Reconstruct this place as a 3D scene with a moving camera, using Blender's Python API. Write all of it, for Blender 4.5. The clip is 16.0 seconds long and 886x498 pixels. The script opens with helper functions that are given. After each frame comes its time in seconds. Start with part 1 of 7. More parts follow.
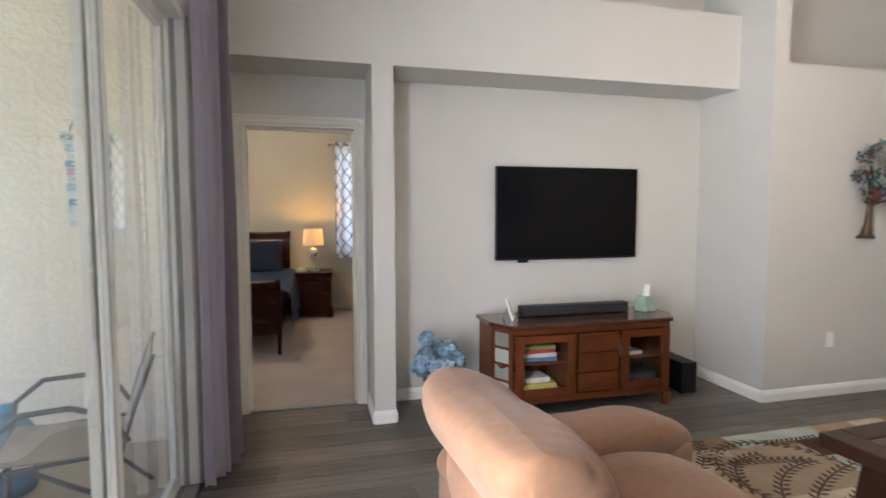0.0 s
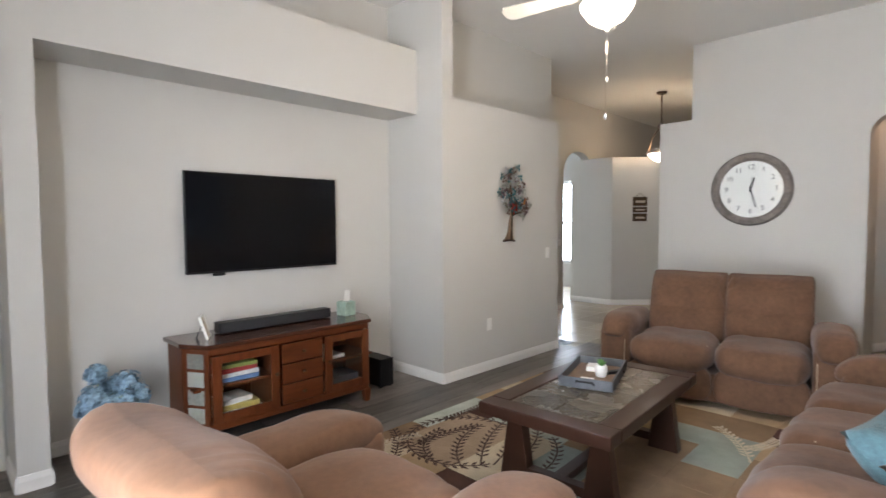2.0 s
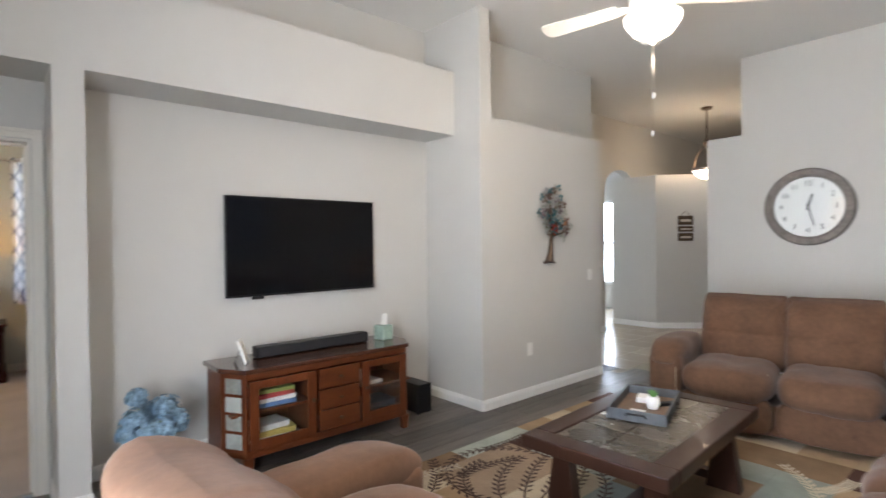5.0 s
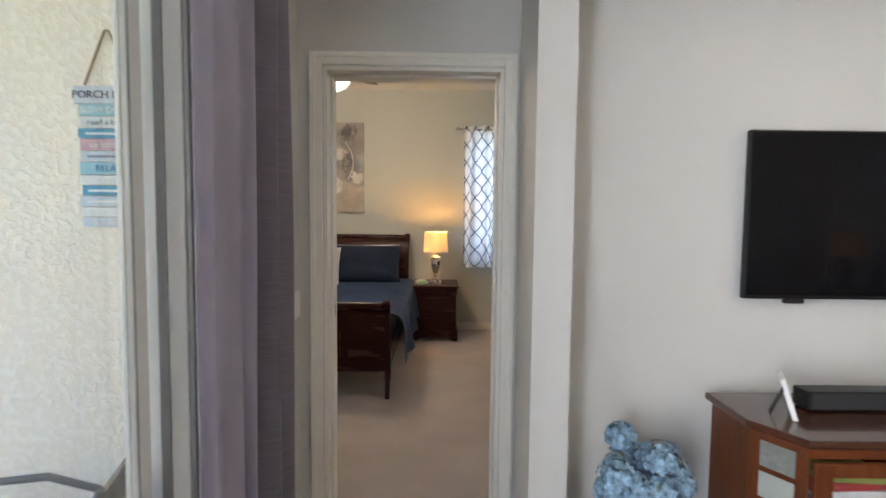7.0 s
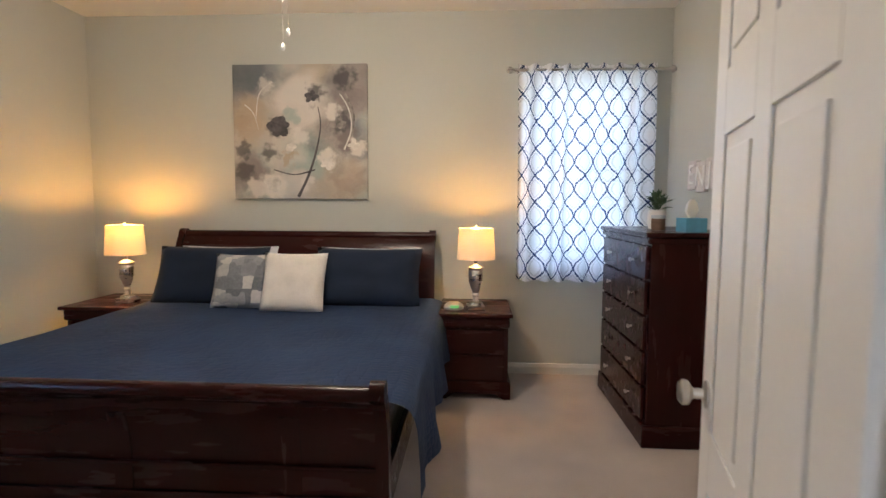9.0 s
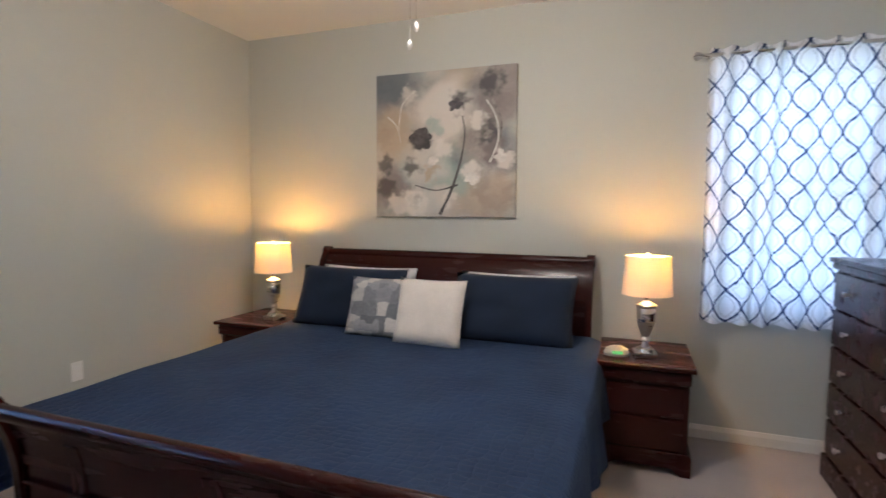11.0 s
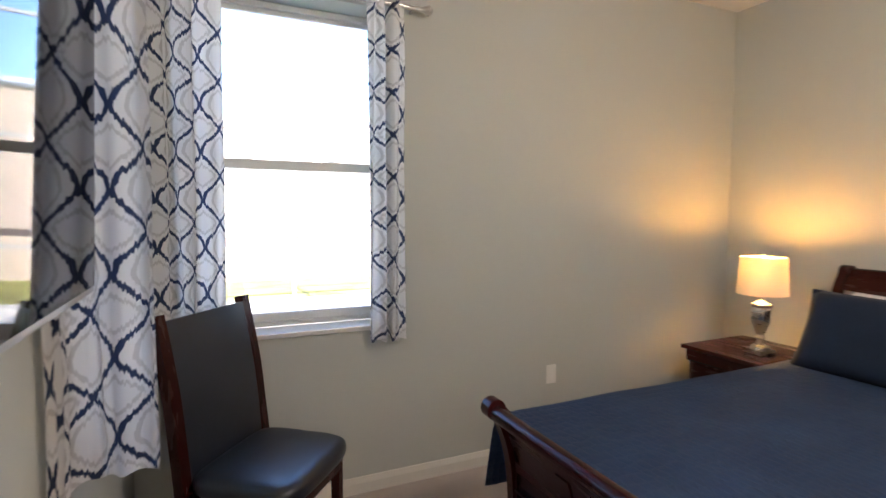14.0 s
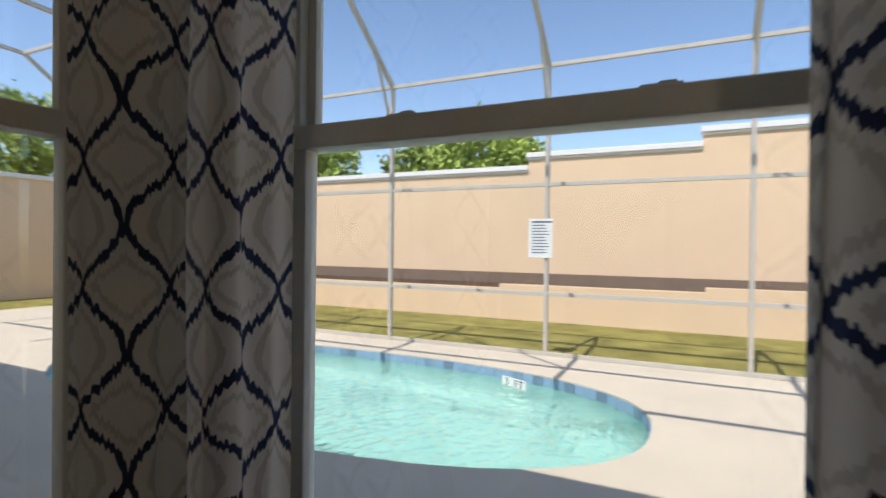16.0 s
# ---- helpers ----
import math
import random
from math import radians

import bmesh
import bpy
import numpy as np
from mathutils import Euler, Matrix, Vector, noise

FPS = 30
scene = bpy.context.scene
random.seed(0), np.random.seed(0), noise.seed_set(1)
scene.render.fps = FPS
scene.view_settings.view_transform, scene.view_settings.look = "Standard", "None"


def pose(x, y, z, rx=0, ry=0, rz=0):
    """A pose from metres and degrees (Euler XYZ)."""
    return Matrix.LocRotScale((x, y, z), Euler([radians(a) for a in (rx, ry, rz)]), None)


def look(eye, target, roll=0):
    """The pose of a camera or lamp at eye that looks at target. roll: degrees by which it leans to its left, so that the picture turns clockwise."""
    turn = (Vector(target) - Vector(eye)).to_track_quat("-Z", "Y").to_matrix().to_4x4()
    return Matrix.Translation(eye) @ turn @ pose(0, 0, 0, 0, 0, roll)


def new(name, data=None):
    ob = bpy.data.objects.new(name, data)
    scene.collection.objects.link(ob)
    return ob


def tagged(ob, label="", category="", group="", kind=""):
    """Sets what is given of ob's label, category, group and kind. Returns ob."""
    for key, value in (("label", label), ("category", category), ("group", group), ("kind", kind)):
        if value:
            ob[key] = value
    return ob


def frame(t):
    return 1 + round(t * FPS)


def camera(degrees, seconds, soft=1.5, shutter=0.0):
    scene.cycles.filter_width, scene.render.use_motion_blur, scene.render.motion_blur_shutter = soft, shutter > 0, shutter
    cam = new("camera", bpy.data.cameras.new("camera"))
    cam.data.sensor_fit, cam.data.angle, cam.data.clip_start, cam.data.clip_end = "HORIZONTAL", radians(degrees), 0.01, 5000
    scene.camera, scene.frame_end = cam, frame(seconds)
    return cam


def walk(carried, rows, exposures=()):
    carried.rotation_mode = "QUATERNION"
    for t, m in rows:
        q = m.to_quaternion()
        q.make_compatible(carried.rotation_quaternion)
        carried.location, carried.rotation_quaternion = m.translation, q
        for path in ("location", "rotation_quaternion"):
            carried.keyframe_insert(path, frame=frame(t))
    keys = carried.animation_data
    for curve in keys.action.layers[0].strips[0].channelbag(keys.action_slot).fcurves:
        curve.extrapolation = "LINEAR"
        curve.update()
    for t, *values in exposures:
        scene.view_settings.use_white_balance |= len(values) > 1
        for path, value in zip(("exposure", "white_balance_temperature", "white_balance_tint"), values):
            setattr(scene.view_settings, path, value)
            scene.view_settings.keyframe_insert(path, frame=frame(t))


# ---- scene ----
cam = camera(81.5, 16.0, shutter=0.35)
PATH = [
    (0, (0.165, 0.458, 1.41), (0.652, 2.393, 1.276), -0.1),
    (0.5, (0.172, 0.471, 1.403), (0.936, 2.313, 1.252), -0.2),
    (1, (0.21, 0.453, 1.398), (1.215, 2.177, 1.264), -0.2),
    (1.5, (0.226, 0.434, 1.398), (1.454, 2.009, 1.288), -0.3),
    (2, (0.244, 0.421, 1.404), (1.666, 1.824, 1.304), -0.3),
    (2.5, (0.26, 0.397, 1.411), (1.844, 1.616, 1.332), -0.4),
    (3, (0.275, 0.375, 1.412), (1.967, 1.437, 1.336), -0.4),
    (3.2, (0.28, 0.373, 1.404), (1.999, 1.392, 1.329), -0.5),
    (5.5, (0.295, 0.632, 1.422), (1.212, 2.408, 1.374), 0.1),
    (5.7, (0.286, 0.716, 1.418), (0.991, 2.586, 1.348), 0.4),
    (6, (0.256, 0.951, 1.415), (0.725, 2.893, 1.336), 0.4),
    (6.5, (0.215, 1.439, 1.408), (0.47, 3.421, 1.336), 0.4),
    (7, (0.203, 1.98, 1.4), (0.215, 3.976, 1.27), 0.6),
    (7.5, (0.167, 2.531, 1.37), (0.165, 4.522, 1.177), 0.6),
    (8, (0.161, 3.147, 1.32), (0.117, 5.14, 1.16), 0.6),
    (8.2, (0.154, 3.358, 1.309), (0.085, 5.35, 1.135), 0.5),
    (10.3, (0.108, 4.612, 1.492), (-0.111, 6.597, 1.368), 0.3),
    (10.5, (0.109, 4.616, 1.477), (-0.248, 6.581, 1.357), 0.2),
    (11, (0.064, 4.594, 1.468), (-0.624, 6.466, 1.32), 0.4),
    (11.5, (0.038, 4.577, 1.477), (-0.948, 6.309, 1.314), 0.4),
    (12, (0.003, 4.561, 1.488), (-1.229, 6.129, 1.337), 0.4),
    (12.5, (-0.04, 4.535, 1.479), (-1.473, 5.926, 1.368), 0.3),
    (13, (-0.066, 4.524, 1.476), (-1.663, 5.726, 1.404), 0.2),
    (13.4, (-0.085, 4.58, 1.431), (-1.791, 5.624, 1.379), 0.3),
    (13.5, (-0.165, 4.581, 1.447), (-1.884, 5.601, 1.373), 0.2),
    (14, (-0.503, 4.793, 1.469), (-2.319, 5.619, 1.332), 0.2),
    (14.5, (-0.974, 5.107, 1.513), (-2.914, 5.566, 1.355), 0.5),
    (15, (-1.47, 5.21, 1.473), (-3.469, 5.254, 1.427), 0.5),
    (15.5, (-1.982, 5.346, 1.506), (-3.943, 4.954, 1.487), 0.7),
    (16, (-2.405, 5.424, 1.498), (-4.21, 4.563, 1.486), 0.7),
]
# brightness of the carried camera: open indoors, stopped down at the last window
EXPOSURE = [(0.0, 2.66, 6150, 15), (1.0, 2.7, 6200, 15), (3.2, 2.6, 6050, 13), (5.5, 2.75, 6050, 14), (7.0, 2.78, 6000, 13), (8.2, 2.95, 6000, 15), (10.3, 2.99, 5150, 14), (11.5, 3.04, 5200, 16), (12.5, 3.18, 5200, 16), (13.5, 3.22, 5350, 15), (14.3, 3.0, 5500, 16), (15.0, 2.5, 5650, 13), (15.25, 2.1, 5800, 12), (15.5, 1.6, 6000, 13), (15.75, 0.85, 6200, 14), (16.0, 0.4, 6350, 13)]
walk(cam, [(t, look(eye, target, roll)) for t, eye, target, roll in PATH], EXPOSURE)

# ---- world and large lights ----
SUN_ELEVATION, SUN_AZIMUTH = radians(60), radians(-8)   # the sun stands over the house, in the east
world = bpy.data.worlds.new("sky")
scene.world = world
world.use_nodes = True
wn = world.node_tree
sky = wn.nodes.new("ShaderNodeTexSky")
sky.sky_type = "NISHITA"
sky.sun_disc = False
sky.dust_density, sky.ozone_density = 0.3, 1.6
sky.sun_elevation = SUN_ELEVATION
sky.sun_rotation = radians(90) - SUN_AZIMUTH
wn.links.new(sky.outputs[0], wn.nodes["Background"].inputs[0])
wn.nodes["Background"].inputs[1].default_value = 0.15
sun = new("sun", bpy.data.lights.new("sun", "SUN"))
sun.data.energy, sun.data.angle, sun.data.color = 3.8, radians(0.5), (1.0, 0.95, 0.87)
sun.matrix_world = look((20 * math.cos(SUN_AZIMUTH), 20 * math.sin(SUN_AZIMUTH), 20 * math.tan(SUN_ELEVATION)), (0, 0, 0))


def window_light(name, eye, target, wide, high, watts, colour=(0.93, 0.97, 1.0)):
    ob = new(name, bpy.data.lights.new(name, "AREA"))
    ob.data.shape, ob.data.size, ob.data.size_y, ob.data.energy, ob.data.color = "RECTANGLE", wide, high, watts, colour
    ob.matrix_world = look(eye, target)
    return ob


window_light("slider_daylight", (-0.60, 1.0, 1.25), (3.0, 1.5, 1.15), 0.8, 2.2, 16).data.spread = radians(150)
window_light("front_room_daylight", (10.55, 6.1, 1.4), (8.0, 6.0, 1.0), 1.6, 1.8, 22, (0.8, 0.9, 1.0))


window_light("north_window_daylight", (0.98, 8.75, 1.65), (0.98, 6.0, 1.2), 0.95, 1.6, 3.4, (0.58, 0.77, 1.0))


def bulb(name, place, watts, colour=(1.0, 0.72, 0.42), size=0.04):
    ob = new(name, bpy.data.lights.new(name, "POINT"))
    ob.location, ob.data.energy, ob.data.color, ob.data.shadow_soft_size = place, watts, colour, size
    return ob


# ---- materials ----
def nodes_of(name):
    m = bpy.data.materials.new(name)
    m.use_nodes = True
    return m, m.node_tree, m.node_tree.nodes["Principled BSDF"]


def mix_node(t, a, b, fac, kind="MIX"):
    n = t.nodes.new("ShaderNodeMix")
    n.data_type, n.blend_type = "RGBA", kind
    for socket, value in ((n.inputs[0], fac), (n.inputs[6], a), (n.inputs[7], b)):
        if isinstance(value, bpy.types.NodeSocket):
            t.links.new(value, socket)
        elif isinstance(value, (int, float)):
            socket.default_value = value
        else:
            socket.default_value = (*value[:3], 1)
    return n.outputs[2]


def math_node(t, op, a, b=0.0, c=0.0):
    n = t.nodes.new("ShaderNodeMath")
    n.operation = op
    for socket, value in zip(n.inputs, (a, b, c)):
        if isinstance(value, bpy.types.NodeSocket):
            t.links.new(value, socket)
        else:
            socket.default_value = value
    return n.outputs[0]


def ramp_node(t, fac, stops, mode="LINEAR"):
    n = t.nodes.new("ShaderNodeValToRGB")
    n.color_ramp.interpolation = mode
    while len(n.color_ramp.elements) < len(stops):
        n.color_ramp.elements.new(0.5)
    for e, (p, c) in zip(n.color_ramp.elements, stops):
        e.position, e.color = p, (*c, 1)
    t.links.new(fac, n.inputs[0])
    return n.outputs[0]


def coords(t, stretch=(1, 1, 1), world_space=False):
    if world_space:
        src = t.nodes.new("ShaderNodeNewGeometry").outputs["Position"]
    else:
        src = t.nodes.new("ShaderNodeTexCoord").outputs["Object"]
    mp = t.nodes.new("ShaderNodeMapping")
    mp.inputs["Scale"].default_value = stretch
    t.links.new(src, mp.inputs[0])
    return mp.outputs[0]


def noise_node(t, vec, scale, detail=3.0, rough=0.55):
    n = t.nodes.new("ShaderNodeTexNoise")
    n.inputs["Scale"].default_value, n.inputs["Detail"].default_value, n.inputs["Roughness"].default_value = scale, detail, rough
    t.links.new(vec, n.inputs["Vector"])
    return n.outputs["Fac"]


def bump_node(t, bsdf, height, strength, distance=0.01):
    n = t.nodes.new("ShaderNodeBump")
    n.inputs["Strength"].default_value, n.inputs["Distance"].default_value = strength, distance
    t.links.new(height, n.inputs["Height"])
    t.links.new(n.outputs[0], bsdf.inputs["Normal"])


def surface(name, base, rough=0.5, metal=0.0, var=0.1, scale=3.0, fine=40.0, bump=0.1, dist=0.004, stretch=(1, 1, 1), spec=0.5, per_object=0.0, sheen=0.0, coat=0.0, world_space=False, rough_var=0.08):
    """Base colour varied at two scales, a fine relief, and gloss that wavers a little."""
    m, t, b = nodes_of(name)
    vec = coords(t, stretch, world_space)
    big, small = noise_node(t, vec, scale), noise_node(t, vec, fine, 4.0)
    both = math_node(t, "ADD", math_node(t, "MULTIPLY", big, 0.6), math_node(t, "MULTIPLY", small, 0.4))
    if per_object:
        rnd = t.nodes.new("ShaderNodeObjectInfo").outputs["Random"]
        both = math_node(t, "ADD", both, math_node(t, "MULTIPLY", math_node(t, "SUBTRACT", rnd, 0.5), per_object))
    lo, hi = [c * (1 - var) for c in base], [min(1, c * (1 + var)) for c in base]
    col = ramp_node(t, both, [(0.3, lo), (0.7, hi)])
    t.links.new(col, b.inputs["Base Color"])
    t.links.new(math_node(t, "MULTIPLY_ADD", big, rough_var * 2, rough - rough_var), b.inputs["Roughness"])
    b.inputs["Metallic"].default_value = metal
    b.inputs["Specular IOR Level"].default_value = spec
    b.inputs["Sheen Weight"].default_value = sheen
    b.inputs["Coat Weight"].default_value = coat
    if bump:
        bump_node(t, b, small, bump, dist)
    return m


def glow(name, colour, strength, base=(0.9, 0.85, 0.75)):
    m, t, b = nodes_of(name)
    b.inputs["Base Color"].default_value = (*base, 1)
    b.inputs["Emission Color"].default_value = (*colour, 1)
    b.inputs["Emission Strength"].default_value = strength
    b.inputs["Roughness"].default_value = 0.5
    return m


WALL = surface("greige_wall_paint", (0.58, 0.565, 0.53), 0.7, var=0.025, scale=0.8, fine=130, bump=0.22, dist=0.002, world_space=True, spec=0.3)
BEDWALL = surface("sage_grey_wall_paint", (0.51, 0.52, 0.475), 0.7, var=0.025, scale=0.8, fine=130, bump=0.22, dist=0.002, world_space=True, spec=0.3)
CEIL = surface("white_ceiling_paint", (0.78, 0.77, 0.74), 0.8, var=0.02, scale=1.0, fine=90, bump=0.3, dist=0.003, world_space=True, spec=0.2)
TRIM = surface("white_trim_paint", (0.8, 0.79, 0.76), 0.35, var=0.03, scale=2, fine=60, bump=0.05)
TRIM_WARM = surface("cream_trim_paint", (0.72, 0.69, 0.62), 0.38, var=0.03, scale=2, fine=60, bump=0.05)
STUCCO_M, st, sb = nodes_of("knockdown_stucco")
sv = coords(st, (1, 1, 1), True)
sn = noise_node(st, sv, 30, 3.0, 0.5)
sflat = ramp_node(st, sn, [(0.46, (0, 0, 0)), (0.56, (1, 1, 1))])
st.links.new(mix_node(st, (0.83, 0.76, 0.64), (0.88, 0.82, 0.71), sflat), sb.inputs["Base Color"])
sb.inputs["Roughness"].default_value = 0.9
bump_node(st, sb, sflat, 0.5, 0.008)
CARPET = surface("beige_cut_pile_carpet", (0.45, 0.385, 0.345), 0.95, var=0.2, scale=2.4, fine=240, bump=0.7, dist=0.01, spec=0.1, sheen=0.3, world_space=True)
ALU = surface("white_painted_aluminium", (0.72, 0.73, 0.7), 0.4, var=0.05, scale=4, fine=60, bump=0.05)
ALU_GREY = surface("grey_aluminium_track", (0.32, 0.33, 0.33), 0.4, metal=0.6, var=0.1, scale=4, fine=60, bump=0.05)
BLACK = surface("black_plastic", (0.007, 0.007, 0.008), 0.4, var=0.2, scale=6, bump=0.05, spec=0.3)
STEEL = surface("brushed_nickel", (0.55, 0.53, 0.5), 0.28, metal=1.0, var=0.08, scale=5, fine=150, bump=0.05, stretch=(1, 1, 6))
BRONZE = surface("aged_bronze", (0.11, 0.075, 0.05), 0.4, metal=0.8, var=0.25, scale=8, bump=0.1)
PLASTIC_W = surface("white_plastic", (0.78, 0.77, 0.73), 0.35, var=0.02, bump=0.0)

GLASS, gt, gb = nodes_of("clear_window_glass")
gb.inputs["Transmission Weight"].default_value = 1.0
gb.inputs["Roughness"].default_value = 0.0
gb.inputs["IOR"].default_value = 1.45
gb.inputs["Base Color"].default_value = (0.97, 0.985, 0.98, 1)


# wide vinyl planks, grey-brown, grain along x, tone by plank
PLANK, pt, pb = nodes_of("grey_brown_vinyl_plank")
pv = coords(pt, (1.2, 16, 16))
prnd = pt.nodes.new("ShaderNodeObjectInfo").outputs["Random"]
pshift = pt.nodes.new("ShaderNodeVectorMath")
pshift.operation = "ADD"
pt.links.new(pv, pshift.inputs[0])
pcomb = pt.nodes.new("ShaderNodeCombineXYZ")
pt.links.new(math_node(pt, "MULTIPLY", prnd, 37.0), pcomb.inputs[0])
pt.links.new(pcomb.outputs[0], pshift.inputs[1])
pg = noise_node(pt, pshift.outputs[0], 2.2, 6.0, 0.65)
pf = noise_node(pt, pshift.outputs[0], 14, 4.0, 0.6)
pall = math_node(pt, "ADD", math_node(pt, "MULTIPLY", pg, 0.75), math_node(pt, "MULTIPLY_ADD", prnd, 0.28, -0.02))
pcol = ramp_node(pt, pall, [(0.25, (0.035, 0.03, 0.026)), (0.5, (0.105, 0.09, 0.076)), (0.75, (0.2, 0.175, 0.15))])
pt.links.new(pcol, pb.inputs["Base Color"])
pt.links.new(math_node(pt, "MULTIPLY_ADD", pf, 0.22, 0.22), pb.inputs["Roughness"])
bump_node(pt, pb, pf, 0.12, 0.002)

CHERRY = surface("dark_cherry_wood", (0.028, 0.0046, 0.0042), 0.26, var=0.16, scale=2.5, fine=22, bump=0, stretch=(7, 7, 1), spec=0.22, coat=0.04)
CHERRY_X = surface("dark_cherry_wood_crosswise", (0.028, 0.0046, 0.0042), 0.26, var=0.16, scale=2.5, fine=22, bump=0, stretch=(1, 7, 7), spec=0.22, coat=0.04)
OAK = surface("brown_stained_oak", (0.105, 0.028, 0.0085), 0.34, spec=0.3, var=0.4, scale=3, fine=26, bump=0.05, stretch=(1.2, 8, 8), coat=0.08)
OAK_V = surface("brown_stained_oak_upright", (0.105, 0.028, 0.0085), 0.34, spec=0.3, var=0.4, scale=3, fine=26, bump=0.05, stretch=(8, 8, 1.2), coat=0.08)
OAK_DARK = surface("dark_stained_console_top", (0.07, 0.025, 0.014), 0.18, var=0.4, scale=3, fine=26, bump=0.03, stretch=(1, 8, 8), coat=0.4)
WALNUT = surface("dark_walnut_table_wood", (0.036, 0.0145, 0.0085), 0.34, spec=0.35, var=0.12, scale=3, fine=70, bump=0.01, stretch=(1, 4, 4), coat=0.05)
SLATE = surface("brown_grey_slate_inlay", (0.09, 0.077, 0.06), 0.27, var=0.45, scale=6, fine=30, bump=0.5, dist=0.006, per_object=0.3)
SUEDE = surface("tan_microfibre_suede", (0.2, 0.103, 0.056), 0.85, var=0.2, scale=4.5, fine=34, bump=0.3, dist=0.004, spec=0.2, sheen=0.15)
SUEDE_DARK = surface("brown_microfibre_suede", (0.125, 0.066, 0.038), 0.85, var=0.32, scale=5.5, fine=30, bump=0.3, dist=0.004, spec=0.2, sheen=0.14)
THREAD = surface("pale_topstitch_thread", (0.42, 0.32, 0.22), 0.8, var=0.1, bump=0)
LEATHER = surface("black_faux_leather", (0.015, 0.019, 0.03), 0.36, spec=0.65, var=0.3, scale=8, fine=140, bump=0.08, dist=0.001)
LINEN = surface("oatmeal_linen", (0.62, 0.55, 0.45), 0.85, var=0.08, scale=6, fine=180, bump=0.3, dist=0.002, spec=0.2)


# ---- mesh helpers ----
def part(name, bm, material, parent=None, label="", smooth=None):
    """Links a bmesh as one mesh object; smooth: the angle in degrees under which edges are rounded."""
    me = bpy.data.meshes.new(name)
    bmesh.ops.recalc_face_normals(bm, faces=bm.faces)
    if smooth is not None:
        limit = radians(smooth)
        for f in bm.faces:
            f.smooth = True
        for e in bm.edges:
            e.smooth = len(e.link_faces) == 2 and e.calc_face_angle(0) < limit
    bm.to_mesh(me)
    bm.free()
    me.materials.append(material)
    ob = new(name, me)
    ob.parent = parent
    if label:
        ob["label"] = label
    return ob


def thing(name, label, category, m=None, group="", kind=""):
    ob = tagged(new(name), label, category, group, kind)
    ob.empty_display_size = 0.1
    if m is not None:
        ob.matrix_world = m
    return ob


def structure(name, bm, material, label, smooth=None):
    return tagged(part(name, bm, material, None, "", smooth), label, "", "", "structure")


def box(bm, x0, x1, y0, y1, z0, z1):
    v = [bm.verts.new((x, y, z)) for z in (z0, z1) for y in (y0, y1) for x in (x0, x1)]
    for f in ((0, 2, 3, 1), (4, 5, 7, 6), (0, 1, 5, 4), (2, 6, 7, 3), (0, 4, 6, 2), (1, 3, 7, 5)):
        bm.faces.new([v[i] for i in f])
    return v


def boxes(*dims, bevel=0.0, segments=2):
    bm = bmesh.new()
    for d in dims:
        box(bm, *d)
    if bevel:
        bmesh.ops.bevel(bm, geom=list(bm.edges), offset=bevel, segments=segments, affect="EDGES", profile=0.5)
    return bm


def poly(points, axis, a0, a1, bevel=0.0):
    """A flat outline pushed from a0 to a1 along an axis. Points: (y, z) for x, (x, z) for y, (x, y) for z."""
    bm = bmesh.new()

    def at(p, a):
        return (a, p[0], p[1]) if axis == "x" else (p[0], a, p[1]) if axis == "y" else (p[0], p[1], a)
    lo, hi = [bm.verts.new(at(p, a0)) for p in points], [bm.verts.new(at(p, a1)) for p in points]
    bm.faces.new(lo), bm.faces.new(hi)
    n = len(points)
    for i in range(n):
        bm.faces.new((lo[i], lo[(i + 1) % n], hi[(i + 1) % n], hi[i]))
    if bevel:
        bmesh.ops.recalc_face_normals(bm, faces=bm.faces)
        bmesh.ops.bevel(bm, geom=list(bm.edges), offset=bevel, segments=2, affect="EDGES", profile=0.5)
    return bm


def panelled(axis, a0, a1, u0, u1, z0, z1, openings=()):
    """A wall from a0 to a1 across the axis, u0 to u1 along it, with rectangular openings (u0, u1, z0, z1) right through."""
    bm = bmesh.new()
    us = sorted({u0, u1, *(o[0] for o in openings), *(o[1] for o in openings)})
    zs = sorted({z0, z1, *(o[2] for o in openings), *(o[3] for o in openings)})

    def solid(i, j):
        if not (0 <= i < len(us) - 1 and 0 <= j < len(zs) - 1):
            return False
        u, z = (us[i] + us[i + 1]) / 2, (zs[j] + zs[j + 1]) / 2
        return not any(o[0] < u < o[1] and o[2] < z < o[3] for o in openings)

    def at(u, a, z):
        return (a, u, z) if axis == "x" else (u, a, z)

    def quad(*ps):
        bm.faces.new([bm.verts.new(p) for p in ps])
    for i in range(len(us) - 1):
        for j in range(len(zs) - 1):
            if not solid(i, j):
                continue
            a, b, c, d = us[i], us[i + 1], zs[j], zs[j + 1]
            for w in (a0, a1):
                quad(at(a, w, c), at(b, w, c), at(b, w, d), at(a, w, d))
            if not solid(i - 1, j):
                quad(at(a, a0, c), at(a, a1, c), at(a, a1, d), at(a, a0, d))
            if not solid(i + 1, j):
                quad(at(b, a0, c), at(b, a1, c), at(b, a1, d), at(b, a0, d))
            if not solid(i, j - 1):
                quad(at(a, a0, c), at(b, a0, c), at(b, a1, c), at(a, a1, c))
            if not solid(i, j + 1):
                quad(at(a, a0, d), at(b, a0, d), at(b, a1, d), at(a, a1, d))
    bmesh.ops.remove_doubles(bm, verts=bm.verts, dist=1e-4)
    return bm


